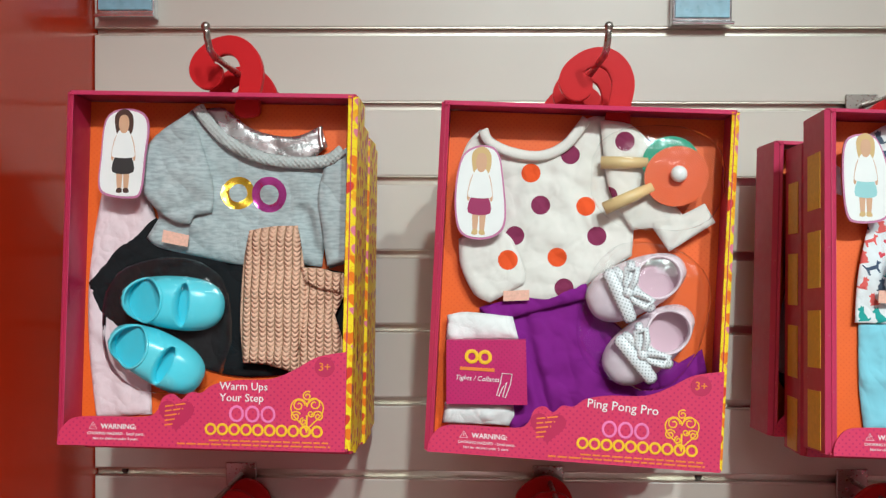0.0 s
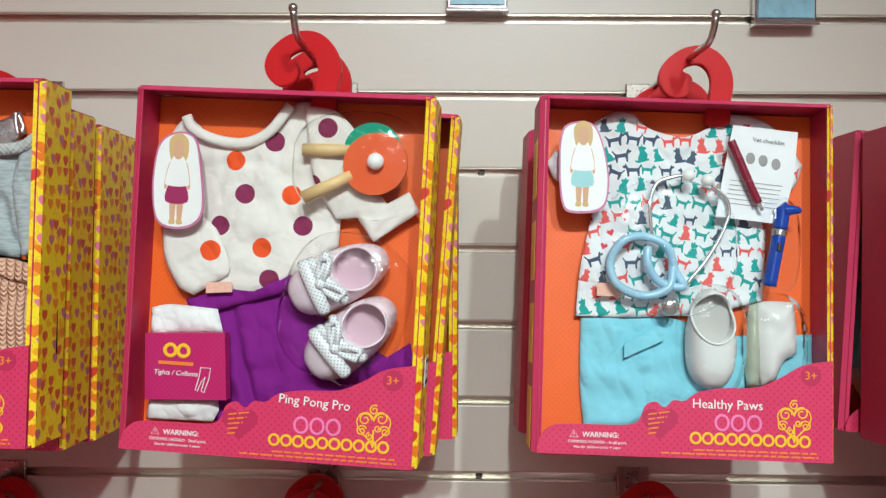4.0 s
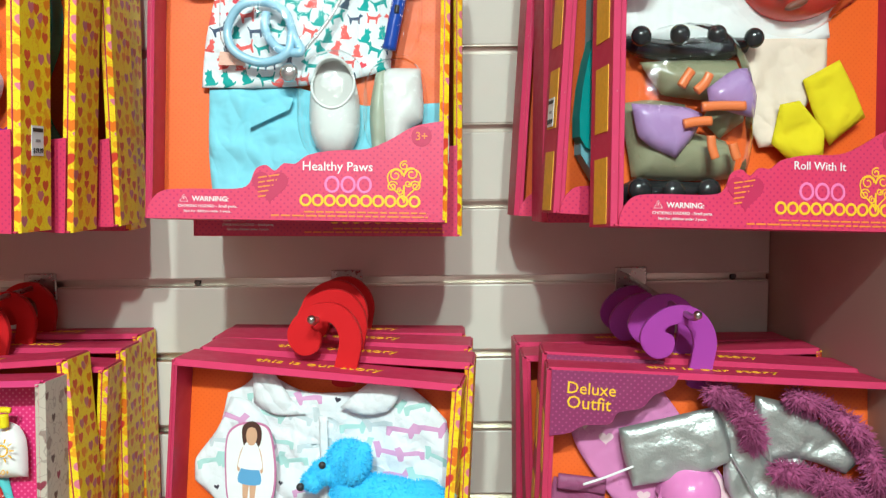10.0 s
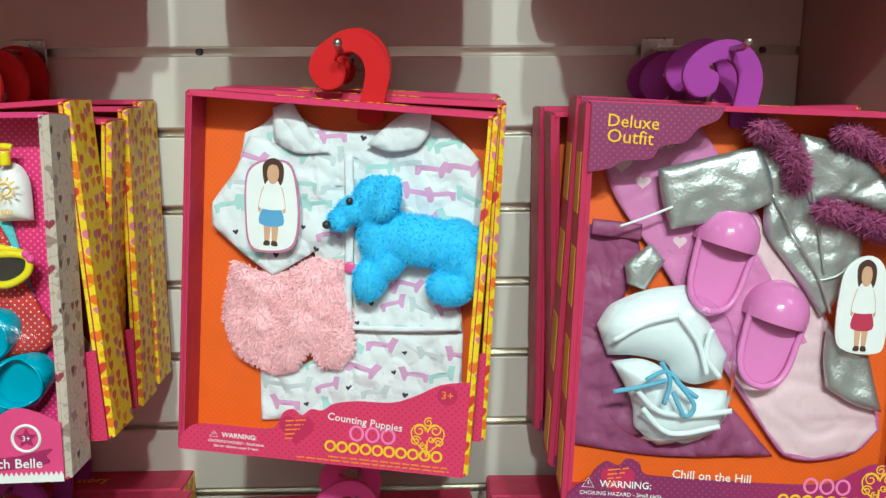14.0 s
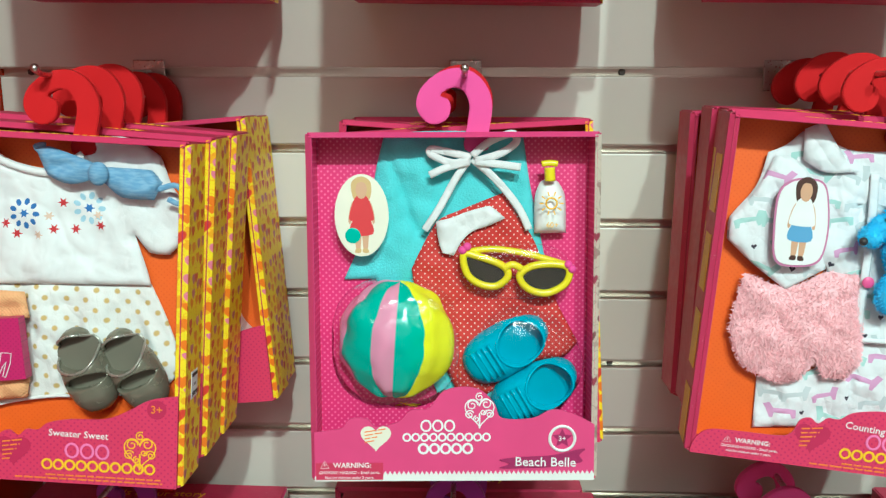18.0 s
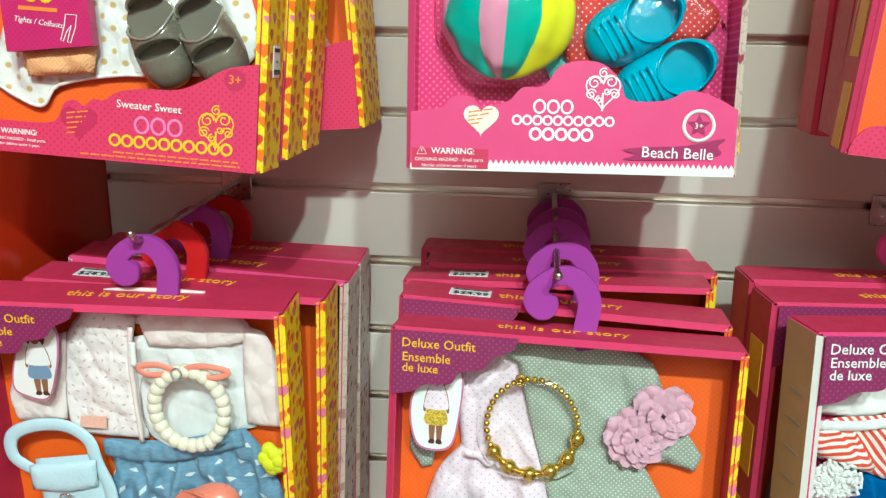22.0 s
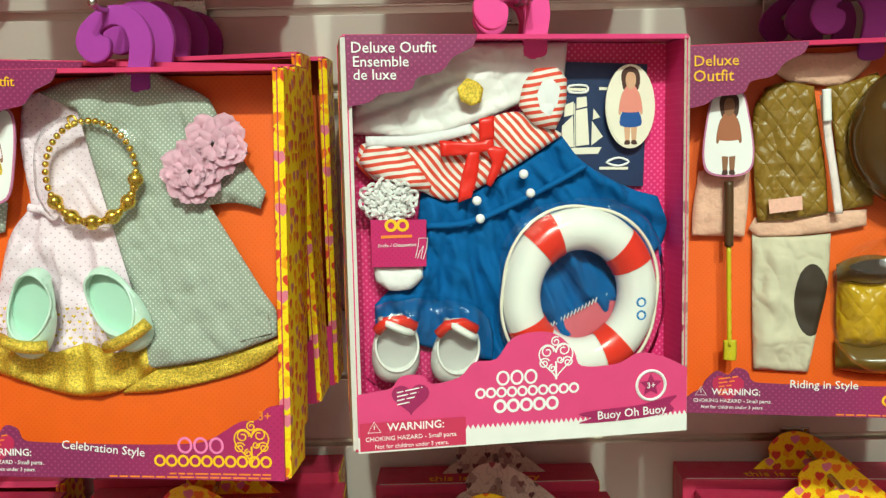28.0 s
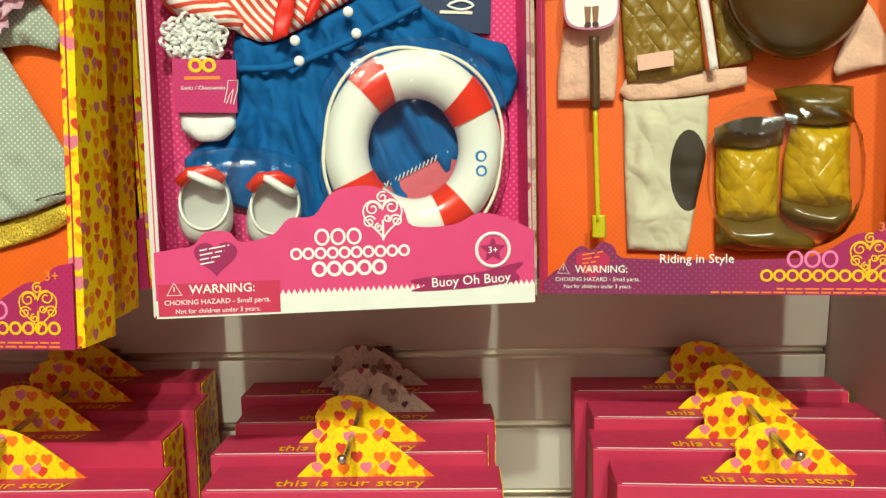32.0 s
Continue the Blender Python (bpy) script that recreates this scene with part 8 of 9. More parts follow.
mint, mint_in = plain("mint_vinyl", (0.58, 0.74, 0.62), 0.3), plain("mint_insole", (0.46, 0.68, 0.53), 0.4)

cloth("cs", "sleeve", sage_dots, [(0.083, 0.298), (0.141, 0.332), (0.129, 0.403), (0.097, 0.411), (0.058, 0.363), (0.059, 0.320)], 0.036, 0.005, label="sage sleeve")
cloth("cs", "dress", dress_pink, [(0.199, 0.079), (0.285, 0.057), (0.371, 0.055), (0.411, 0.192), (0.463, 0.371), (0.554, 0.551), (0.582, 0.736), (0.459, 0.796), (0.338, 0.812), (0.198, 0.785), (0.056, 0.745), (0.090, 0.598), (0.138, 0.424), (0.214, 0.337), (0.190, 0.197)], 0.036, 0.008, (92, 0.025, 0.005), scatter("cs", [(0.073, 0.592), (0.555, 0.572), (0.579, 0.693), (0.061, 0.686)], 0.0062, [(PIP, 0.0030, gold_glitter, 1)], 11) + [(gold_glitter, [(0.047, 0.658), (0.143, 0.683), (0.275, 0.699), (0.370, 0.673), (0.452, 0.698), (0.578, 0.678), (0.603, 0.807), (0.363, 0.826), (0.166, 0.806), (0.040, 0.761)])], "pale pink dress with gold glitter hem", pleats=[([(0.301, 0.194)][0][0], [(0.301, 0.194)][0][1], 24, 0.0022)])
cloth("cs", "gold_hem", gold_glitter, [(0.535, 0.738), (0.677, 0.724), (0.815, 0.689), (0.940, 0.656), (0.945, 0.682), (0.865, 0.730), (0.743, 0.765), (0.571, 0.797), (0.459, 0.802)], 0.037, 0.004, (90, 0.03, 0.002), label="gold glitter hem")
cloth("cs", "coat", sage_dots, [(0.254, 0.064), (0.347, 0.035), (0.471, 0.026), (0.563, 0.013), (0.657, 0.043), (0.752, 0.085), (0.806, 0.182), (0.910, 0.305), (0.892, 0.346), (0.818, 0.332), (0.744, 0.337), (0.810, 0.429), (0.888, 0.538), (0.931, 0.593), (0.934, 0.656), (0.816, 0.694), (0.677, 0.724), (0.543, 0.740), (0.529, 0.609), (0.475, 0.441), (0.406, 0.233), (0.367, 0.110)], 0.032, 0.009, (75, 0.05, 0.003), label="sage coat with white dots", creases=[(0.66, 0.10, 0.72, 0.35, 0.003, 0.0015), (0.80, 0.32, 0.87, 0.35, 0.003, 0.003)])
plate("cs", "pocket_tab", sage_dots, [(0.819, 0.623), (0.920, 0.600), (0.933, 0.649), (0.836, 0.670)], 0.0262, 0.0012, smooth=0)
(cu_, cv_), = [(0.420, 0.250)]
for i in range(40):
    a = 6.2832 * i / 40
    r = (0.0060 if i % 3 == 1 else 0.0034) if 0.1 < a < 2.6 else 0.0026
    blob("cs", "bead", gold_bead, (cu_ + 86 / 640 * math.cos(a), cv_ + 88 / 715 * math.sin(a)), r, r, r, 0.018, seg=12)
cord("cs", "clasp", gold_bead, [(0.368, 0.124), (0.383, 0.118), (0.393, 0.131), (0.378, 0.143)], 0.0010, 0.014, True)
dome("cs", [(0.420, 0.250)][0], 0.042, 0.042, 0.010, 0.019)
cord("cs", "dress_bow", dress_pink, [(0.222, 0.337), (0.270, 0.346), (0.295, 0.362), (0.318, 0.348), (0.335, 0.368)], 0.0030, 0.022, flat=0.5)
rp = random.Random(3)
for c in [(0.790, 0.186), (0.722, 0.250)]:
    (x, z), = uv(DEL, [c], 1.02)
    for k in range(30):
        ring_, a = k // 10, 0.63 * k + rp.uniform(-0.2, 0.2)
        size, out = (0.0178, 0.0145, 0.0100)[ring_], (0.0066, 0.0040, 0.0016)[ring_]
        bm = bmesh.new()
        rows = []
        for i in range(6):
            s = i / 5
            wide = size * 0.56 * (math.sin(3.1416 * min(1.0, s * 0.82 + 0.10)) ** 0.8)
            rows.append([bm.verts.new((size * s, -0.0030 * s - 0.004 * ring_ - 0.0035 * math.cos(q * 1.5) + 0.0022 * rp.uniform(-1, 1) * s, wide * q)) for q in (-1.0, -0.5, 0.0, 0.5, 1.0)])
        for p, q in zip(rows, rows[1:]):
            for j in range(4):
                bm.faces.new((p[j], p[j + 1], q[j + 1], q[j]))
        bmesh.ops.solidify(bm, geom=bm.faces[:], thickness=0.0003)
        bm.transform(Matrix.Translation((x + out * math.cos(a), 0.021, z + out * math.sin(a))) @ pose(0, 0, 0, 0, -math.degrees(a), 0) @ pose(0, 0, 0, rp.uniform(-22, 22), 0, 0))
        part("petal", bm, petal_pink, FRONT["cs"], smooth=True)
for at, ang in (([(0.222, 0.600)][0], 99), ([(0.482, 0.588)][0], 60)):
    s = shoe("cs", mint, at, 0.071, 0.040, ang, 0.024, 0.017, mint_in, "mint doll pump with gold toe", hole=(-0.08, 0.36, 0.40), toe=0.7)
    part("toe_trim", tube([(0.021, -0.0125, -0.019), (0.023, -0.0155, -0.010), (0.0235, -0.0165, 0.0), (0.023, -0.0155, 0.010), (0.021, -0.0125, 0.019)], 0.0050, 8), gold_glitter, s, "gold glitter trim", True)
doll_card("cs", [(0.057, 0.201), (0.083, 0.147), (0.137, 0.115), (0.192, 0.097), (0.213, 0.134), (0.207, 0.225), (0.180, 0.317), (0.092, 0.323), (0.060, 0.271)], HAIR_DARK, dress_pink, gold_glitter, TAN, y=0.012)
lines("cs", "Celebration Style", [(0.337, 0.925)][0], 0.063, turn=-5)
deluxe_words("cs", (("Deluxe Outfit", [(0.026, 0.040)][0], 0.055), ("Ensemble", [(0.028, 0.076)][0], 0.036), ("de luxe", [(0.029, 0.103)][0], 0.027)), ink_yellow, 0.05)

cream_satin = woven("cream_satin", (0.82, 0.80, 0.77), rough=0.4, scale=600, strength=0.2)
royal_cotton = woven("royal_blue_cotton", (0.015, 0.105, 0.32), scale=600, strength=0.35)
red_satin = plain("red_satin_ribbon", (0.66, 0.015, 0.01), 0.35)
buoy_white, buoy_red = plain("glossy_white_plastic", (0.80, 0.78, 0.72), 0.16), plain("glossy_red_vinyl", (0.66, 0.03, 0.015), 0.2)
navy_print = plain("navy_printed_card", (0.015, 0.03, 0.09), 0.45, vary=0.2, vary_scale=120)


def stripe_cloth(name, a, b, period, turn):
    n = Nodes(name)
    x, z = n.flat("xz")
    t = n.math("ADD", n.math("MULTIPLY", x, math.cos(radians(turn)) / period), n.math("MULTIPLY", z, math.sin(radians(turn)) / period))
    t = n.math("ADD", t, n.math("MULTIPLY", n.noise(30, 1.0), 1.2))
    m = n.ramp(n.math("ABSOLUTE", n.math("SUBTRACT", n.math("FRACT", t), 0.5)), 0.22, 0.28)
    return n.finish(n.mix(m, a, b), 0.75, 0.0, 0.4, 900, vary=0.05)


stripes_a = stripe_cloth("red_striped_cotton", (0.80, 0.74, 0.68), (0.62, 0.06, 0.03), 0.0052, 42)
stripes_b = stripe_cloth("red_striped_cotton_sleeve", (0.80, 0.74, 0.68), (0.62, 0.06, 0.03), 0.0052, 95)
lace_white = plain("white_lace", (0.80, 0.78, 0.76), 0.8, bump=1.0, bump_scale=500)

plate("bo", "chart_card", navy_print, [(0.638, 0.060), (0.922, 0.068), (0.910, 0.378), (0.626, 0.364)], 0.036, 0.002, "navy card printed with a ship and knots", smooth=0)
for nm, poly in (("hull_shape", [(0.649, 0.276), (0.777, 0.275), (0.765, 0.292), (0.661, 0.292)]), ("sail_shape", [(0.654, 0.220), (0.688, 0.195), (0.690, 0.273), (0.652, 0.274)]), ("sail_shape", [(0.697, 0.182), (0.732, 0.176), (0.738, 0.268), (0.697, 0.272)]), ("sail_shape", [(0.747, 0.209), (0.781, 0.249), (0.745, 0.270)])):
    plate("bo", nm, card_cream, poly, 0.0352, 0.0006, smooth=0)
for nm, poly in (("mast_shape", [(0.692, 0.165), (0.695, 0.165), (0.695, 0.275), (0.692, 0.275)]), ("sail_shape", [(0.663, 0.168), (0.690, 0.160), (0.690, 0.192), (0.660, 0.198)]), ("sail_shape", [(0.700, 0.150), (0.730, 0.148), (0.732, 0.172), (0.699, 0.178)]), ("sail_shape", [(0.752, 0.178), (0.772, 0.200), (0.750, 0.206)])):
    plate("bo", nm, card_cream, poly, 0.0352, 0.0006, smooth=0)
for k in range(4):
    plate("bo", "word_bar", card_cream, [(0.640 + 0.13 * (k % 2), 0.125 + 0.20 * (k // 2)), (0.730 + 0.13 * (k % 2), 0.127 + 0.20 * (k // 2)), (0.730 + 0.13 * (k % 2), 0.134 + 0.20 * (k // 2)), (0.640 + 0.13 * (k % 2), 0.132 + 0.20 * (k // 2))], 0.0352, 0.0005, smooth=0)
for poly in ([(0.791, 0.315), (0.829, 0.304), (0.861, 0.315), (0.828, 0.325)], [(0.676, 0.138), (0.727, 0.139), (0.728, 0.123), (0.677, 0.123)]):
    cord("bo", "knot_print", ink_white, poly, 0.0010, 0.0352, True, smooth=3)
cloth("bo", "sailor_hat", cream_satin, [(0.033, 0.237), (0.049, 0.154), (0.163, 0.092), (0.317, 0.033), (0.500, 0.026), (0.665, 0.027), (0.655, 0.116), (0.556, 0.160), (0.430, 0.204), (0.290, 0.244), (0.184, 0.252), (0.095, 0.243)], 0.034, 0.012, (25, 0.05, 0.002), label="cream satin sailor hat", creases=[(0.05, 0.20, 0.42, 0.09, 0.003, 0.002)])
cloth("bo", "hat_emblem", gold_glitter, [(0.330, 0.132), (0.358, 0.107), (0.388, 0.117), (0.406, 0.133), (0.398, 0.165), (0.370, 0.173), (0.340, 0.160)], 0.0215, 0.002, label="gold stitched emblem")
cloth("bo", "dress_bodice", stripes_a, [(0.039, 0.305), (0.057, 0.261), (0.140, 0.244), (0.245, 0.240), (0.368, 0.222), (0.477, 0.191), (0.554, 0.199), (0.644, 0.246), (0.582, 0.280), (0.486, 0.328), (0.328, 0.397), (0.260, 0.390), (0.208, 0.367), (0.089, 0.345)], 0.028, 0.010, (60, 0.03, 0.003), label="red and white striped bodice", creases=[(0.22, 0.28, 0.27, 0.38, 0.004, 0.003)])
cloth("bo", "sleeve", stripes_b, [(0.509, 0.173), (0.524, 0.121), (0.559, 0.085), (0.622, 0.081), (0.652, 0.110), (0.647, 0.174), (0.616, 0.233), (0.554, 0.219)], 0.022, 0.012, (90, 0.02, 0.002), [(white_tape, [(0.557, 0.147), (0.574, 0.117), (0.602, 0.109), (0.626, 0.133), (0.618, 0.168), (0.592, 0.200), (0.568, 0.186)])], "striped puff sleeve with white cuff")
cloth("bo", "sleeve", stripes_b, [(0.047, 0.298), (0.074, 0.255), (0.130, 0.247), (0.172, 0.263), (0.195, 0.292), (0.252, 0.362), (0.240, 0.378), (0.158, 0.358), (0.075, 0.328)], 0.024, 0.011, (60, 0.014, 0.003), label="striped puff sleeve", creases=[(0.13, 0.26, 0.20, 0.34, 0.003, 0.002)])
cord("bo", "collar", white_tape, [(0.065, 0.252), (0.184, 0.252), (0.290, 0.241), (0.368, 0.225)], 0.0040, 0.020, flat=0.5)
cloth("bo", "skirt", royal_cotton, [(0.230, 0.380), (0.328, 0.399), (0.486, 0.331), (0.647, 0.253), (0.716, 0.320), (0.851, 0.383), (0.940, 0.406), (0.971, 0.474), (0.953, 0.528), (0.911, 0.567), (0.809, 0.686), (0.528, 0.810), (0.278, 0.771), (0.089, 0.709), (0.088, 0.649), (0.197, 0.555)], 0.034, 0.010, (112, 0.009, 0.0045), label="royal blue gathered skirt", pleats=[([(0.313, 0.094)][0][0], [(0.313, 0.094)][0][1], 34, 0.0048)])
cord("bo", "waist_seam", royal_cotton, [(0.233, 0.458), (0.356, 0.453), (0.482, 0.413), (0.611, 0.364), (0.711, 0.320)], 0.0024, 0.022)
net_pink = woven("pink_net", (0.58, 0.13, 0.17), scale=420, strength=0.8)
cloth("bo", "petticoat", net_pink, [(0.600, 0.722), (0.700, 0.680), (0.822, 0.628), (0.835, 0.700), (0.780, 0.765), (0.660, 0.790)], 0.0262, 0.002, (80, 0.02, 0.0006), label="pink net petticoat under the skirt", wrinkle=0.0004)
cord("bo", "zigzag_hem", white_tape, [(0.602 + 0.220 * i / 40, 0.720 - 0.092 * i / 40 + (0.006 if i % 2 else -0.006)) for i in range(41)], 0.0007, 0.0236, smooth=1, sides=5)
for at in [(0.519, 0.337), (0.539, 0.384), (0.379, 0.399), (0.388, 0.443)]:
    blob("bo", "button", ball_white, at, 0.0036, 0.0036, 0.0024, 0.019, seg=14)
for poly in ([(0.272, 0.252), (0.366, 0.258), (0.428, 0.249), (0.430, 0.277), (0.364, 0.286), (0.276, 0.291)], [(0.387, 0.203), (0.431, 0.195), (0.431, 0.249), (0.389, 0.261)], [(0.357, 0.276), (0.388, 0.280), (0.380, 0.339), (0.362, 0.390), (0.322, 0.402), (0.331, 0.351)], [(0.404, 0.272), (0.430, 0.268), (0.470, 0.278), (0.447, 0.327), (0.419, 0.366), (0.404, 0.359), (0.425, 0.307)]):
    cloth("bo", "ribbon_bow", red_satin, poly, 0.017, 0.003, (30, 0.02, 0.002), label="red satin ribbon bow", soft=0.002)
bm = bmesh.new()
R, r, N, M = 0.0462, 0.0152, 64, 18
(x0, z0), = uv(DEL, [(0.681, 0.640)], 1.02)
grid = [[bm.verts.new((x0 + (R + r * math.cos(b)) * math.cos(a), 0.016 - r * math.sin(b), z0 + (R + r * math.cos(b)) * 1.10 * math.sin(a))) for b in (6.2832 * j / M for j in range(M))] for a in (6.2832 * i / N for i in range(N))]
for i in range(N):
    for j in range(M):
        f = bm.faces.new((grid[i][j], grid[(i + 1) % N][j], grid[(i + 1) % N][(j + 1) % M], grid[i][(j + 1) % M]))
bmesh.ops.recalc_face_normals(bm, faces=bm.faces)
lb = part("lifebuoy", bm, buoy_white, FRONT["bo"], "white toy lifebuoy with red bands", True)
for a0 in (0.62, 2.16, 3.75, 5.28):
    bm = bmesh.new()
    g = [[bm.verts.new((x0 + (R + (r + 0.0008) * math.cos(b)) * math.cos(a), 0.016 - (r + 0.0008) * math.sin(b), z0 + (R + (r + 0.0008) * math.cos(b)) * 1.10 * math.sin(a))) for b in (6.2832 * j / M for j in range(M))] for a in (a0 - 0.20 + 0.40 * i / 8 for i in range(9))]
    for i in range(8):
        for j in range(M):
            bm.faces.new((g[i][j], g[i + 1][j], g[i + 1][(j + 1) % M], g[i][(j + 1) % M]))
    bmesh.ops.recalc_face_normals(bm, faces=bm.faces)
    part("red_band", bm, buoy_red, lb, "red vinyl band", True)
part("rope", tube([(x0 + (R + r * 0.95 + 0.0035 * abs(math.sin(2 * a + 0.3))) * math.cos(a), 0.012, z0 + (R + r * 0.95 + 0.0035 * abs(math.sin(2 * a + 0.3))) * 1.1 * math.sin(a)) for a in (6.2832 * i / 72 for i in range(72))], 0.0013, 6, True), card_cream, lb, "thin cream rope", True)
for dx in (-0.002, 0.003):
    part("emblem", tube([(x0 + 0.0445 + 0.0032 * math.cos(a), 0.0012, z0 - 0.012 + dx * 2 + 0.0032 * math.sin(a)) for a in (6.2832 * i / 14 for i in range(14))], 0.0008, 5, True), tint("blue_ink", (0.03, 0.2, 0.5)), lb)
dome("bo", [(0.682, 0.634)][0], 0.066, 0.072, 0.018, 0.014)
for k in range(44):
    a, q = 2.4 * k, 0.016 * math.sqrt((k + 0.5) / 44)
    (x, z), = uv(DEL, [(0.123, 0.394)], 1.02)
    ring = [(x + q * math.cos(a) * 1.2 + 0.0036 * math.cos(t), 0.020 - 0.003 * math.sin(2 * t + k), z + q * math.sin(a) * 0.9 + 0.0036 * math.sin(t)) for t in (6.2832 * i / 10 for i in range(10))]
    part("lace_frill", tube(ring, 0.0014, 5, True), lace_white, FRONT["bo"])
plate("bo", "wrap_band", wrap_magenta, [(0.068, 0.437), (0.228, 0.441), (0.225, 0.554), (0.069, 0.551)], 0.016, 0.006, "magenta card band", smooth=0)
wrap_print("bo", [(0.144, 0.501)][0], 0.036, "Socks / Chaussettes", 0.0156)
cloth("bo", "sock", tights_white, [(0.079, 0.551), (0.222, 0.551), (0.223, 0.583), (0.186, 0.610), (0.125, 0.612), (0.086, 0.588)], 0.024, 0.008, label="white sock")
for at, ang in (([(0.132, 0.757)][0], 92), ([(0.309, 0.772)][0], 100)):
    shoe("bo", buoy_white, at, 0.052, 0.040, ang, 0.022, 0.018, white_in, "white and red doll shoe", hole=(-0.08, 0.36, 0.40), straps=((-0.36, 0.0030),))
    (x, z), = uv(DEL, [at], 1.02)
    part("red_heel", tube([(x - 0.015, 0.010, z + 0.016), (x - 0.008, 0.008, z + 0.023), (x + 0.004, 0.008, z + 0.024), (x + 0.014, 0.010, z + 0.018)], 0.0042, 8), buoy_red, FRONT["bo"], "red vinyl heel", True)
dome("bo", [(0.217, 0.748)][0], 0.052, 0.036, 0.020, 0.020)
(ox, oz), = [(0.857, 0.175)]
doll_card("bo", [(ox + 50 / 650 * math.cos(6.2832 * i / 14), oz + 77 / 735 * math.sin(6.2832 * i / 14)) for i in range(14)], HAIR_DARK, tint("printed_coral", (0.7, 0.25, 0.2)), tint("printed_royal", (0.02, 0.08, 0.3)), SKIN, True, 0.028, card_cream)
deluxe_words("bo", (("Deluxe Outfit", [(0.013, 0.041)][0], 0.060), ("Ensemble", [(0.017, 0.073)][0], 0.039), ("de luxe", [(0.018, 0.103)][0], 0.030)), ink_white, 0.05)
retro_front("bo", "Buoy Oh Buoy", (0.02, 0.990), 0.068)


olive_quilt = quilt("olive_quilted_nylon", (0.25, 0.150, 0.018), 104.0, 0.42, 0.5)
yellow_quilt = quilt("yellow_quilted_vinyl", (0.56, 0.34, 0.008), 105.0, 0.3, 0.32)
olive_smooth = plain("olive_brown_vinyl", (0.13, 0.075, 0.010), 0.22)
peach_pile = plain("peach_pile_knit", (0.78, 0.48, 0.35), 0.9, bump=1.0, bump_scale=330, vary=0.14, vary_scale=200)
cream_twill = woven("cream_twill", (0.62, 0.57, 0.42), scale=600, strength=0.3)
brown_gloss = plain("glossy_brown_plastic", (0.085, 0.043, 0.011), 0.15)
# Breeches patch colour, reused as the dark inside of a boot.
suede_shade_brown = plain("dark_brown_patch", (0.035, 0.022, 0.012), 0.7)
crop_yellow, crop_brown = plain("yellow_green_plastic", (0.58, 0.50, 0.02), 0.3), plain("brown_grip", (0.08, 0.04, 0.015), 0.35)

cloth("ri", "riding_trouser", cream_twill, [(0.251, 0.513), (0.374, 0.521), (0.487, 0.514), (0.482, 0.651), (0.456, 0.769), (0.430, 0.892), (0.262, 0.886), (0.255, 0.713)], 0.037, 0.008, (85, 0.03, 0.003), [(suede_shade_brown, [([(0.433, 0.692)][0][0] + 0.052 * math.cos(6.2832 * i / 24), [(0.433, 0.692)][0][1] + 0.098 * math.sin(6.2832 * i / 24)) for i in range(24)])], "cream riding breeches with a dark patch")
cloth("ri", "pullover", peach_pile, [(0.256, 0.470), (0.466, 0.457), (0.588, 0.451), (0.589, 0.493), (0.441, 0.514), (0.272, 0.521), (0.238, 0.499)], 0.035, 0.006, label="peach pile pullover hem")
cloth("ri", "sleeve", peach_pile, [(0.081, 0.344), (0.155, 0.331), (0.238, 0.319), (0.232, 0.448), (0.224, 0.520), (0.062, 0.517), (0.064, 0.446)], 0.034, 0.007, (85, 0.03, 0.003), label="peach pile sleeve")
cloth("ri", "sleeve", peach_pile, [(0.882, 0.306), (0.913, 0.334), (0.952, 0.408), (0.958, 0.458), (0.871, 0.471), (0.825, 0.481), (0.817, 0.460)], 0.034, 0.007, (60, 0.03, 0.003), label="peach pile sleeve")
cloth("ri", "collar", peach_pile, [(0.288, 0.076), (0.363, 0.045), (0.508, 0.046), (0.599, 0.028), (0.579, 0.082), (0.524, 0.120), (0.468, 0.129), (0.411, 0.122), (0.346, 0.113)], 0.035, 0.006, (0, 0.02, 0.002), label="peach ribbed collar", soft=0.004)
cloth("ri", "waistcoat", olive_quilt, [(0.241, 0.192), (0.279, 0.124), (0.346, 0.113), (0.419, 0.127), (0.436, 0.226), (0.459, 0.337), (0.471, 0.457), (0.374, 0.475), (0.259, 0.480), (0.247, 0.362)], 0.031, 0.010, (90, 0.05, 0.002), label="olive quilted waistcoat")
cloth("ri", "waistcoat", olive_quilt, [(0.456, 0.131), (0.524, 0.120), (0.603, 0.097), (0.634, 0.151), (0.604, 0.258), (0.604, 0.438), (0.515, 0.451), (0.499, 0.338), (0.479, 0.227)], 0.033, 0.008, (90, 0.05, 0.002), label="olive quilted waistcoat front")
cord("ri", "zip", blush, [(0.440, 0.144), (0.456, 0.254), (0.478, 0.366), (0.494, 0.457)], 0.0034, 0.021, flat=0.5)
cord("ri", "zip_pull", ball_white, [(0.443, 0.130), (0.446, 0.178), (0.448, 0.213)], 0.0036, 0.017, flat=0.6)
plate("ri", "cloth_patch", patch_peach, [(0.279, 0.417), (0.380, 0.407), (0.383, 0.444), (0.283, 0.454)], 0.0185, 0.001, smooth=0)
hh = thing_part("riding_helmet", "ri", Matrix(), "glossy brown doll riding helmet in clear film")
blob("ri", "dome", brown_gloss, [(0.710, 0.256)][0], 0.0505, 0.0570, 0.034, 0.020, 0, seg=48, parent=hh)
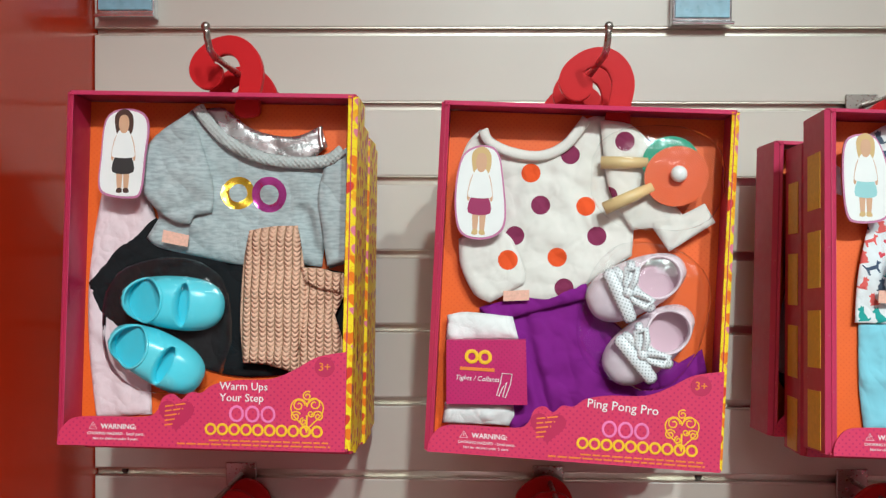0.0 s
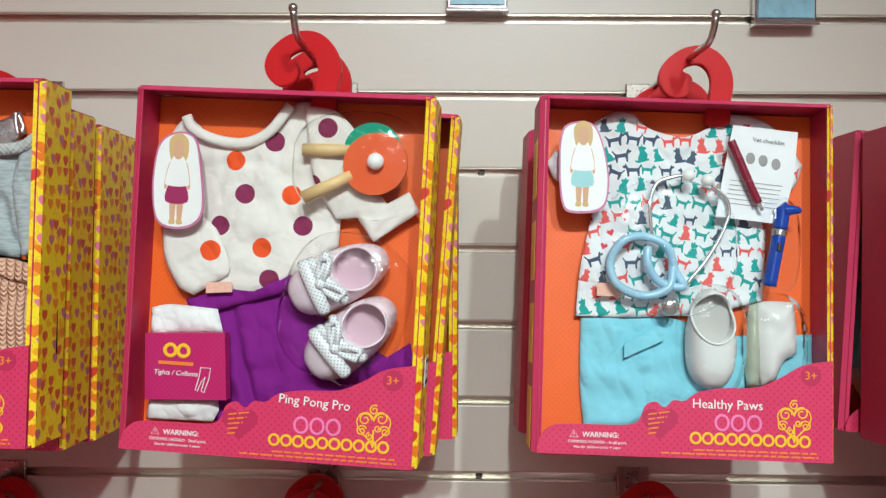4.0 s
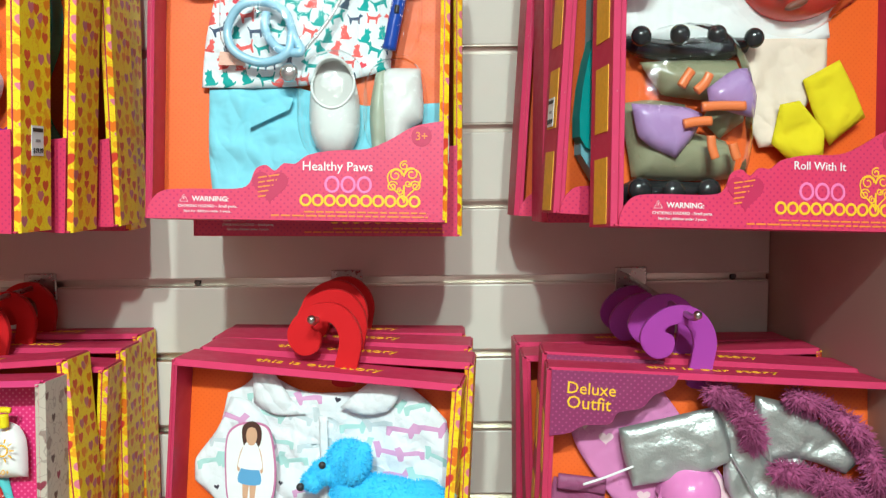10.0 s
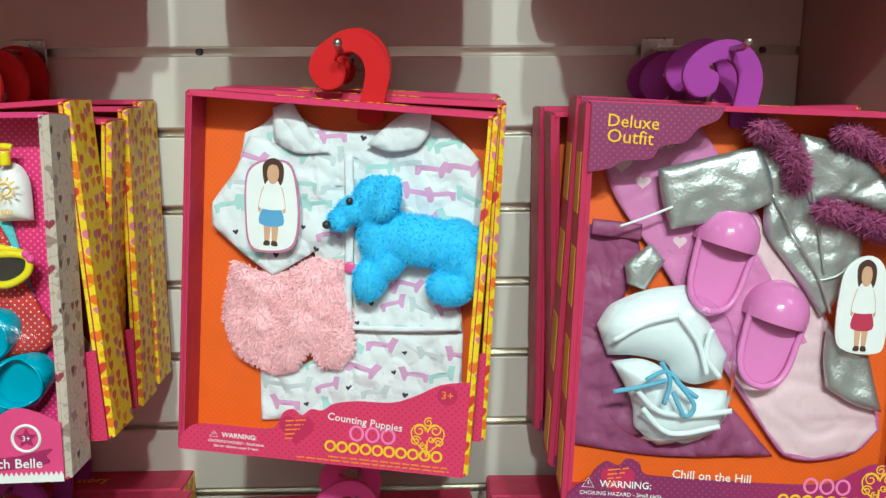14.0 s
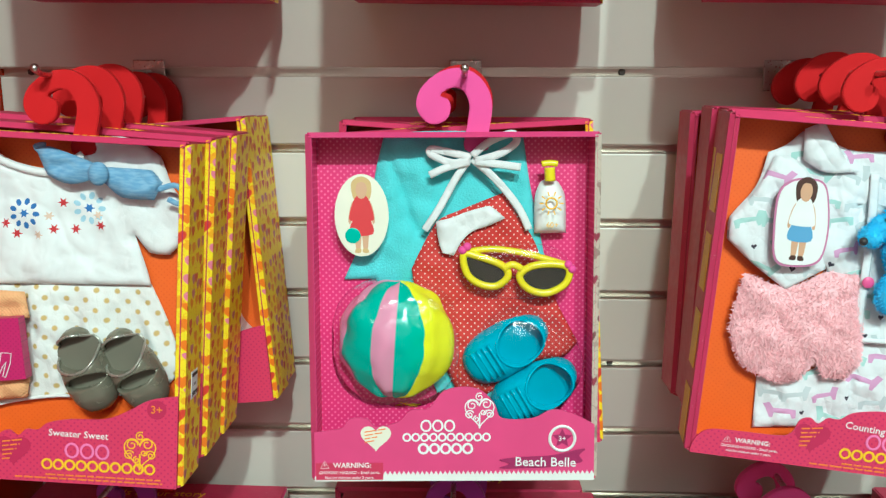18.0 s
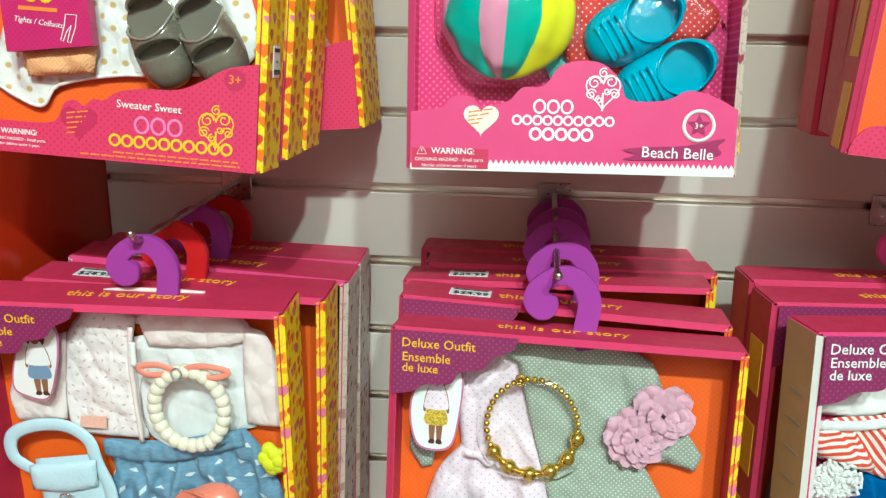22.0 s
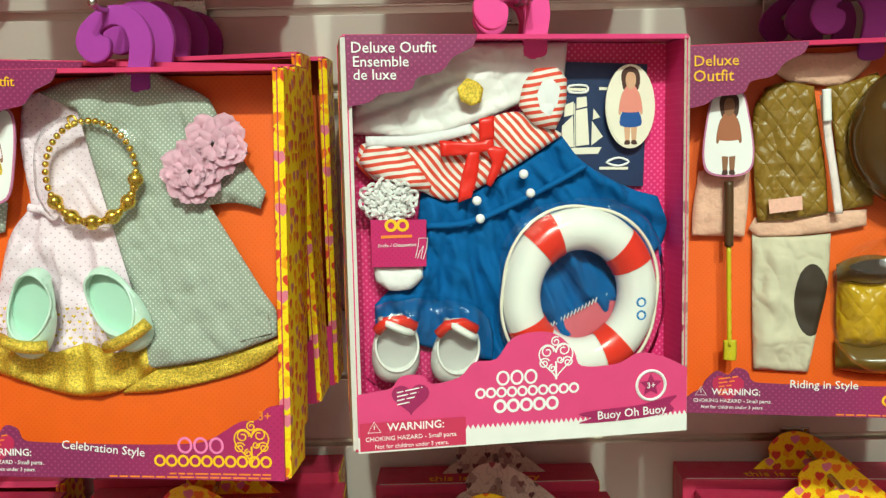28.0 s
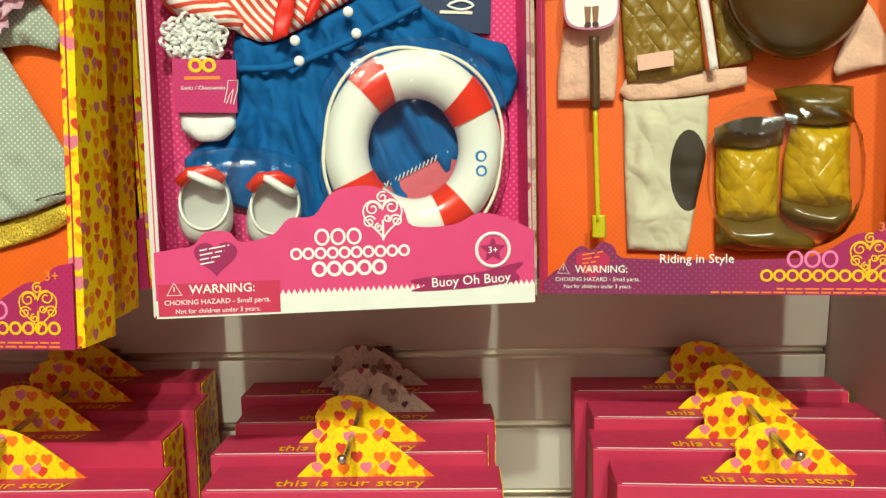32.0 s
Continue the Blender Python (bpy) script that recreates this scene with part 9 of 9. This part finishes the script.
for sh, ft in (([(0.510, 0.622), (0.589, 0.628), (0.686, 0.618), (0.680, 0.706), (0.680, 0.811), (0.590, 0.825), (0.513, 0.809), (0.507, 0.709)], [(0.507, 0.800), (0.590, 0.819), (0.680, 0.805), (0.712, 0.836), (0.769, 0.860), (0.785, 0.877), (0.737, 0.894), (0.607, 0.898), (0.510, 0.886)]), ([(0.714, 0.581), (0.796, 0.589), (0.870, 0.589), (0.869, 0.675), (0.875, 0.777), (0.800, 0.793), (0.691, 0.773), (0.694, 0.678)], [(0.687, 0.764), (0.799, 0.785), (0.878, 0.769), (0.879, 0.817), (0.832, 0.853), (0.736, 0.832), (0.688, 0.800)])):
    bo_ = thing_part("riding_boot", "ri", Matrix(), "yellow quilted doll riding boot")
    lump("ri", "shaft", yellow_quilt, sh, 0.034, 0.028, bo_, 0.010)
    lump("ri", "foot", olive_smooth, ft, 0.034, 0.028, bo_, 0.008)
for poly in ([(0.500, 0.596), (0.543, 0.579), (0.605, 0.570), (0.669, 0.578), (0.689, 0.598), (0.689, 0.638), (0.605, 0.653), (0.504, 0.642)], [(0.660, 0.508), (0.764, 0.498), (0.872, 0.506), (0.878, 0.590), (0.796, 0.600), (0.700, 0.592)]):
    lump("ri", "boot_cuff", olive_smooth, poly, 0.030, 0.030, FRONT["ri"], 0.006)
# Flat dark plate on the solid cuff, painting the shade inside the boot.
plate("ri", "boot_mouth_shade", suede_shade_brown, [(0.517, 0.596), (0.543, 0.581), (0.605, 0.573), (0.666, 0.581), (0.676, 0.598), (0.605, 0.613)], 0.0065, 0.002)
dome("ri", [(0.690, 0.706)][0], 0.054, 0.056, 0.030, 0.026)
cr = thing_part("riding_crop", "ri", Matrix(), "toy riding crop with brown grip")
cord("ri", "grip", crop_brown, [(0.159, 0.367), (0.161, 0.447), (0.162, 0.542)], 0.0038, 0.020, parent=cr)
cord("ri", "shaft", crop_yellow, [(0.162, 0.542), (0.165, 0.684), (0.169, 0.820)], 0.0020, 0.020, parent=cr)
cord("ri", "flap", crop_yellow, [(0.170, 0.802), (0.171, 0.835), (0.170, 0.858)], 0.0055, 0.020, flat=0.3, parent=cr)
doll_card("ri", [(0.080, 0.215), (0.100, 0.138), (0.143, 0.118), (0.191, 0.129), (0.213, 0.191), (0.229, 0.276), (0.221, 0.333), (0.172, 0.352), (0.094, 0.344), (0.072, 0.301)], HAIR_DARK, tint("printed_russet", (0.35, 0.12, 0.05)), ink_white, TAN, y=0.014)
lines("ri", "Riding in Style", [(0.335, 0.922)][0], 0.052)
deluxe_words("ri", (("Deluxe", [(0.024, 0.054)][0], 0.034), ("Outfit", [(0.023, 0.094)][0], 0.031)), ink_yellow, 0.05)

# ---- fourth row: boxes that hang by card tabs ----


def tab_box(m, tab, label, w=0.236, d=0.052, h=0.27, open_front=False):
    t = thing("doll_box", m, label, "toy box", "boxes hanging in the lowest row")
    if open_front:
        part("top_side", box(-w / 2, w / 2, 0, d, -0.002, 0, 0.0006), card_magenta, t)
        part("left_side", box(-w / 2, -w / 2 + 0.002, 0, d, -h, -0.002), card_magenta, t)
        part("right_wall", box(w / 2 - 0.002, w / 2, 0, d, -h, -0.002), card_magenta, t)
        part("rear_side", box(-w / 2 + 0.002, w / 2 - 0.002, d - 0.002, d, -h, -0.002), card_orange, t, "orange back board")
        hole = smooth_loop([(w / 2 - 0.020, -0.050), (w / 2 - 0.032, -0.036), (-w / 2 + 0.032, -0.036), (-w / 2 + 0.020, -0.050)], 5, False)
        frame_ = [(-w / 2, 0.0), (w / 2, 0.0), (w / 2, -h), (w / 2 - 0.020, -h)] + hole + [(-w / 2 + 0.020, -h), (-w / 2, -h)]
        part("window_frame", prism(frame_, -0.0012, 0.0), card_magenta, t, "magenta card front round a window")
        part("folded_garment", prism(smooth_loop([(-0.09, -0.10), (0.0, -0.06), (0.07, -0.09), (0.085, -0.26), (-0.09, -0.26)], 4), 0.012, 0.036), FILL[3], t)
    else:
        part("body", box(-w / 2, w / 2, 0, d, -h, 0, 0.0012), card_magenta, t)
        part("top_crease", box(-w / 2 + 0.004, w / 2 - 0.004, 0.0015, 0.0022, 0.0001, 0.0006), card_white, t)
    part("right_side", box(w / 2 + 0.0002, w / 2 + 0.0008, 0.002, d - 0.002, -h + 0.002, -0.002), card_yellow, t, "side printed with small hearts")
    q = smooth_loop([(-0.046, 0.0), (-0.036, 0.010), (-0.030, 0.013), (-0.031, 0.024), (-0.020, 0.037), (-0.002, 0.041), (0.018, 0.034), (0.040, 0.018), (0.062, 0.0)], 4, False)
    part("hang_tab", prism(q, d * 0.55, d * 0.55 + 0.0012), tab, t, "printed card hang tab")
    words("this is our story", 0.012, -0.060, d * 0.15, 0.0007, ink_yellow, t, up=True, width=0.115)
    return t


ZB = 0.334
for sx, n, tilt in ((0.127, 4, 0), (0.452, 4, -3), (-0.150, 4, 1)):
    hook_thing(sx + 0.004, -11, 0.262, 0.010, "grey steel wire display hook in a slat groove")
    for i in range(n):
        y = -0.236 + i * 0.056
        handled = sx < 0 and i > 0
        tab_box(pose(sx + (0.006, -0.004, 0.004, -0.006)[i], y, ZB + 0.004 * i + (0.012 if handled else 0.0), -5, 0.6 * (-1) ** i, tilt + (1, -1, 2, 0)[i]), card_doodle_top if (0 < sx < 0.2 and i > 1) else card_yellow_top,
                "magenta card box with a window and a heart-printed tab" if handled else "magenta card box with a heart-printed hang tab", 0.250 if sx > 0.2 or sx < 0 else 0.228, open_front=handled)
hook_thing(-0.437, -11, 0.226, 0.006, "grey steel wire display hook in a slat groove")
for i, (back, aside, turn, lean) in enumerate(((0.0, 0.0, 2, 0.6), (0.056, -0.006, -1, -0.5), (0.112, 0.004, 1, 1.0), (0.168, -0.004, 0, 0.2))):
    low = outfit_box(pose(-0.440 + aside, -0.238 + back, 0.343 + 0.003 * i, -3, lean, turn), "deluxe", plastic_purple, "large magenta window box hanging by a purple plastic hook", hang=0.003 - aside, lettered=i < 1, group="boxes hanging in the lowest row")
    filler(low, "deluxe", i, "cs")

# ---- clear sign holders above the first row ----
holder_print = plain("pale_blue_print", (0.30, 0.50, 0.62), 0.3, vary=0.4, vary_scale=60)
for x, z in ((-0.590, 1.668), (-0.006, 1.660), (0.295, 1.648)):
    h = thing("sign_holder", pose(x, 0, z), "clear and chrome sign holder on the slat wall", "sign holder", "sign holders")
    part("bracket", box(-0.030, 0.030, -0.012, -0.001, 0.004, 0.10, 0.0015), chrome, h)
    part("insert", box(-0.027, 0.027, -0.0145, -0.0125, 0.008, 0.10), holder_print, h)
    part("lip", box(-0.031, 0.031, -0.018, -0.0005, 0.0, 0.0035, 0.001), chrome, h)

# ---- price stickers ----


def sticker(parent, m, amount, w=0.016, h=0.022):
    s = new("price_sticker")
    s.parent = parent
    s.matrix_basis = m
    s["label"] = "white price sticker"
    part("paper", box(-w / 2, w / 2, -0.0004, 0, -h / 2, h / 2), paper, s)
    words(amount, 0.0055, -w * 0.42, -0.0007, -h * 0.40, ink_black, s, width=w * 0.84)
    part("print_bar", box(-w * 0.42, w * 0.42, -0.0007, -0.0004, h * 0.30, h * 0.42), ink_black, s)
    part("print_bar", box(-w * 0.2, w * 0.2, -0.0007, -0.0004, -0.001, 0.001), ink_grey, s)


w2 = REG[0] / 2
for key, z, up in (("pp", -0.20, False), ("ss", -0.19, False), ("hp", -0.21, False)):
    sticker(FRONT[key], pose(w2 + FOLD + 0.0004, 0.026, z, 0, 0, 90), "$19.99")
for key in ("cs", "pap"):
    for b in [o for o in scene.objects if o.name.startswith("outfit_box") and abs(o.matrix_basis.translation.x - FRONT[key].matrix_basis.translation.x) < 0.06 and o != FRONT[key] and o.matrix_basis.translation.z < 1.0][:2]:
        sticker(b, pose(-0.075, 0.026, 0.0016, -90, 0, 0), "$24.99", 0.034, 0.018)
for o in [o for o in scene.objects if o.name.startswith("outfit_box") and 0.30 < o.matrix_basis.translation.x < 0.5 and o.matrix_basis.translation.z > 1.3 and o not in FRONT.values()][:1]:
    sticker(o, pose(-w2 - FOLD - 0.0009, 0.026, -0.19, 0, 0, -90), "$19.99")
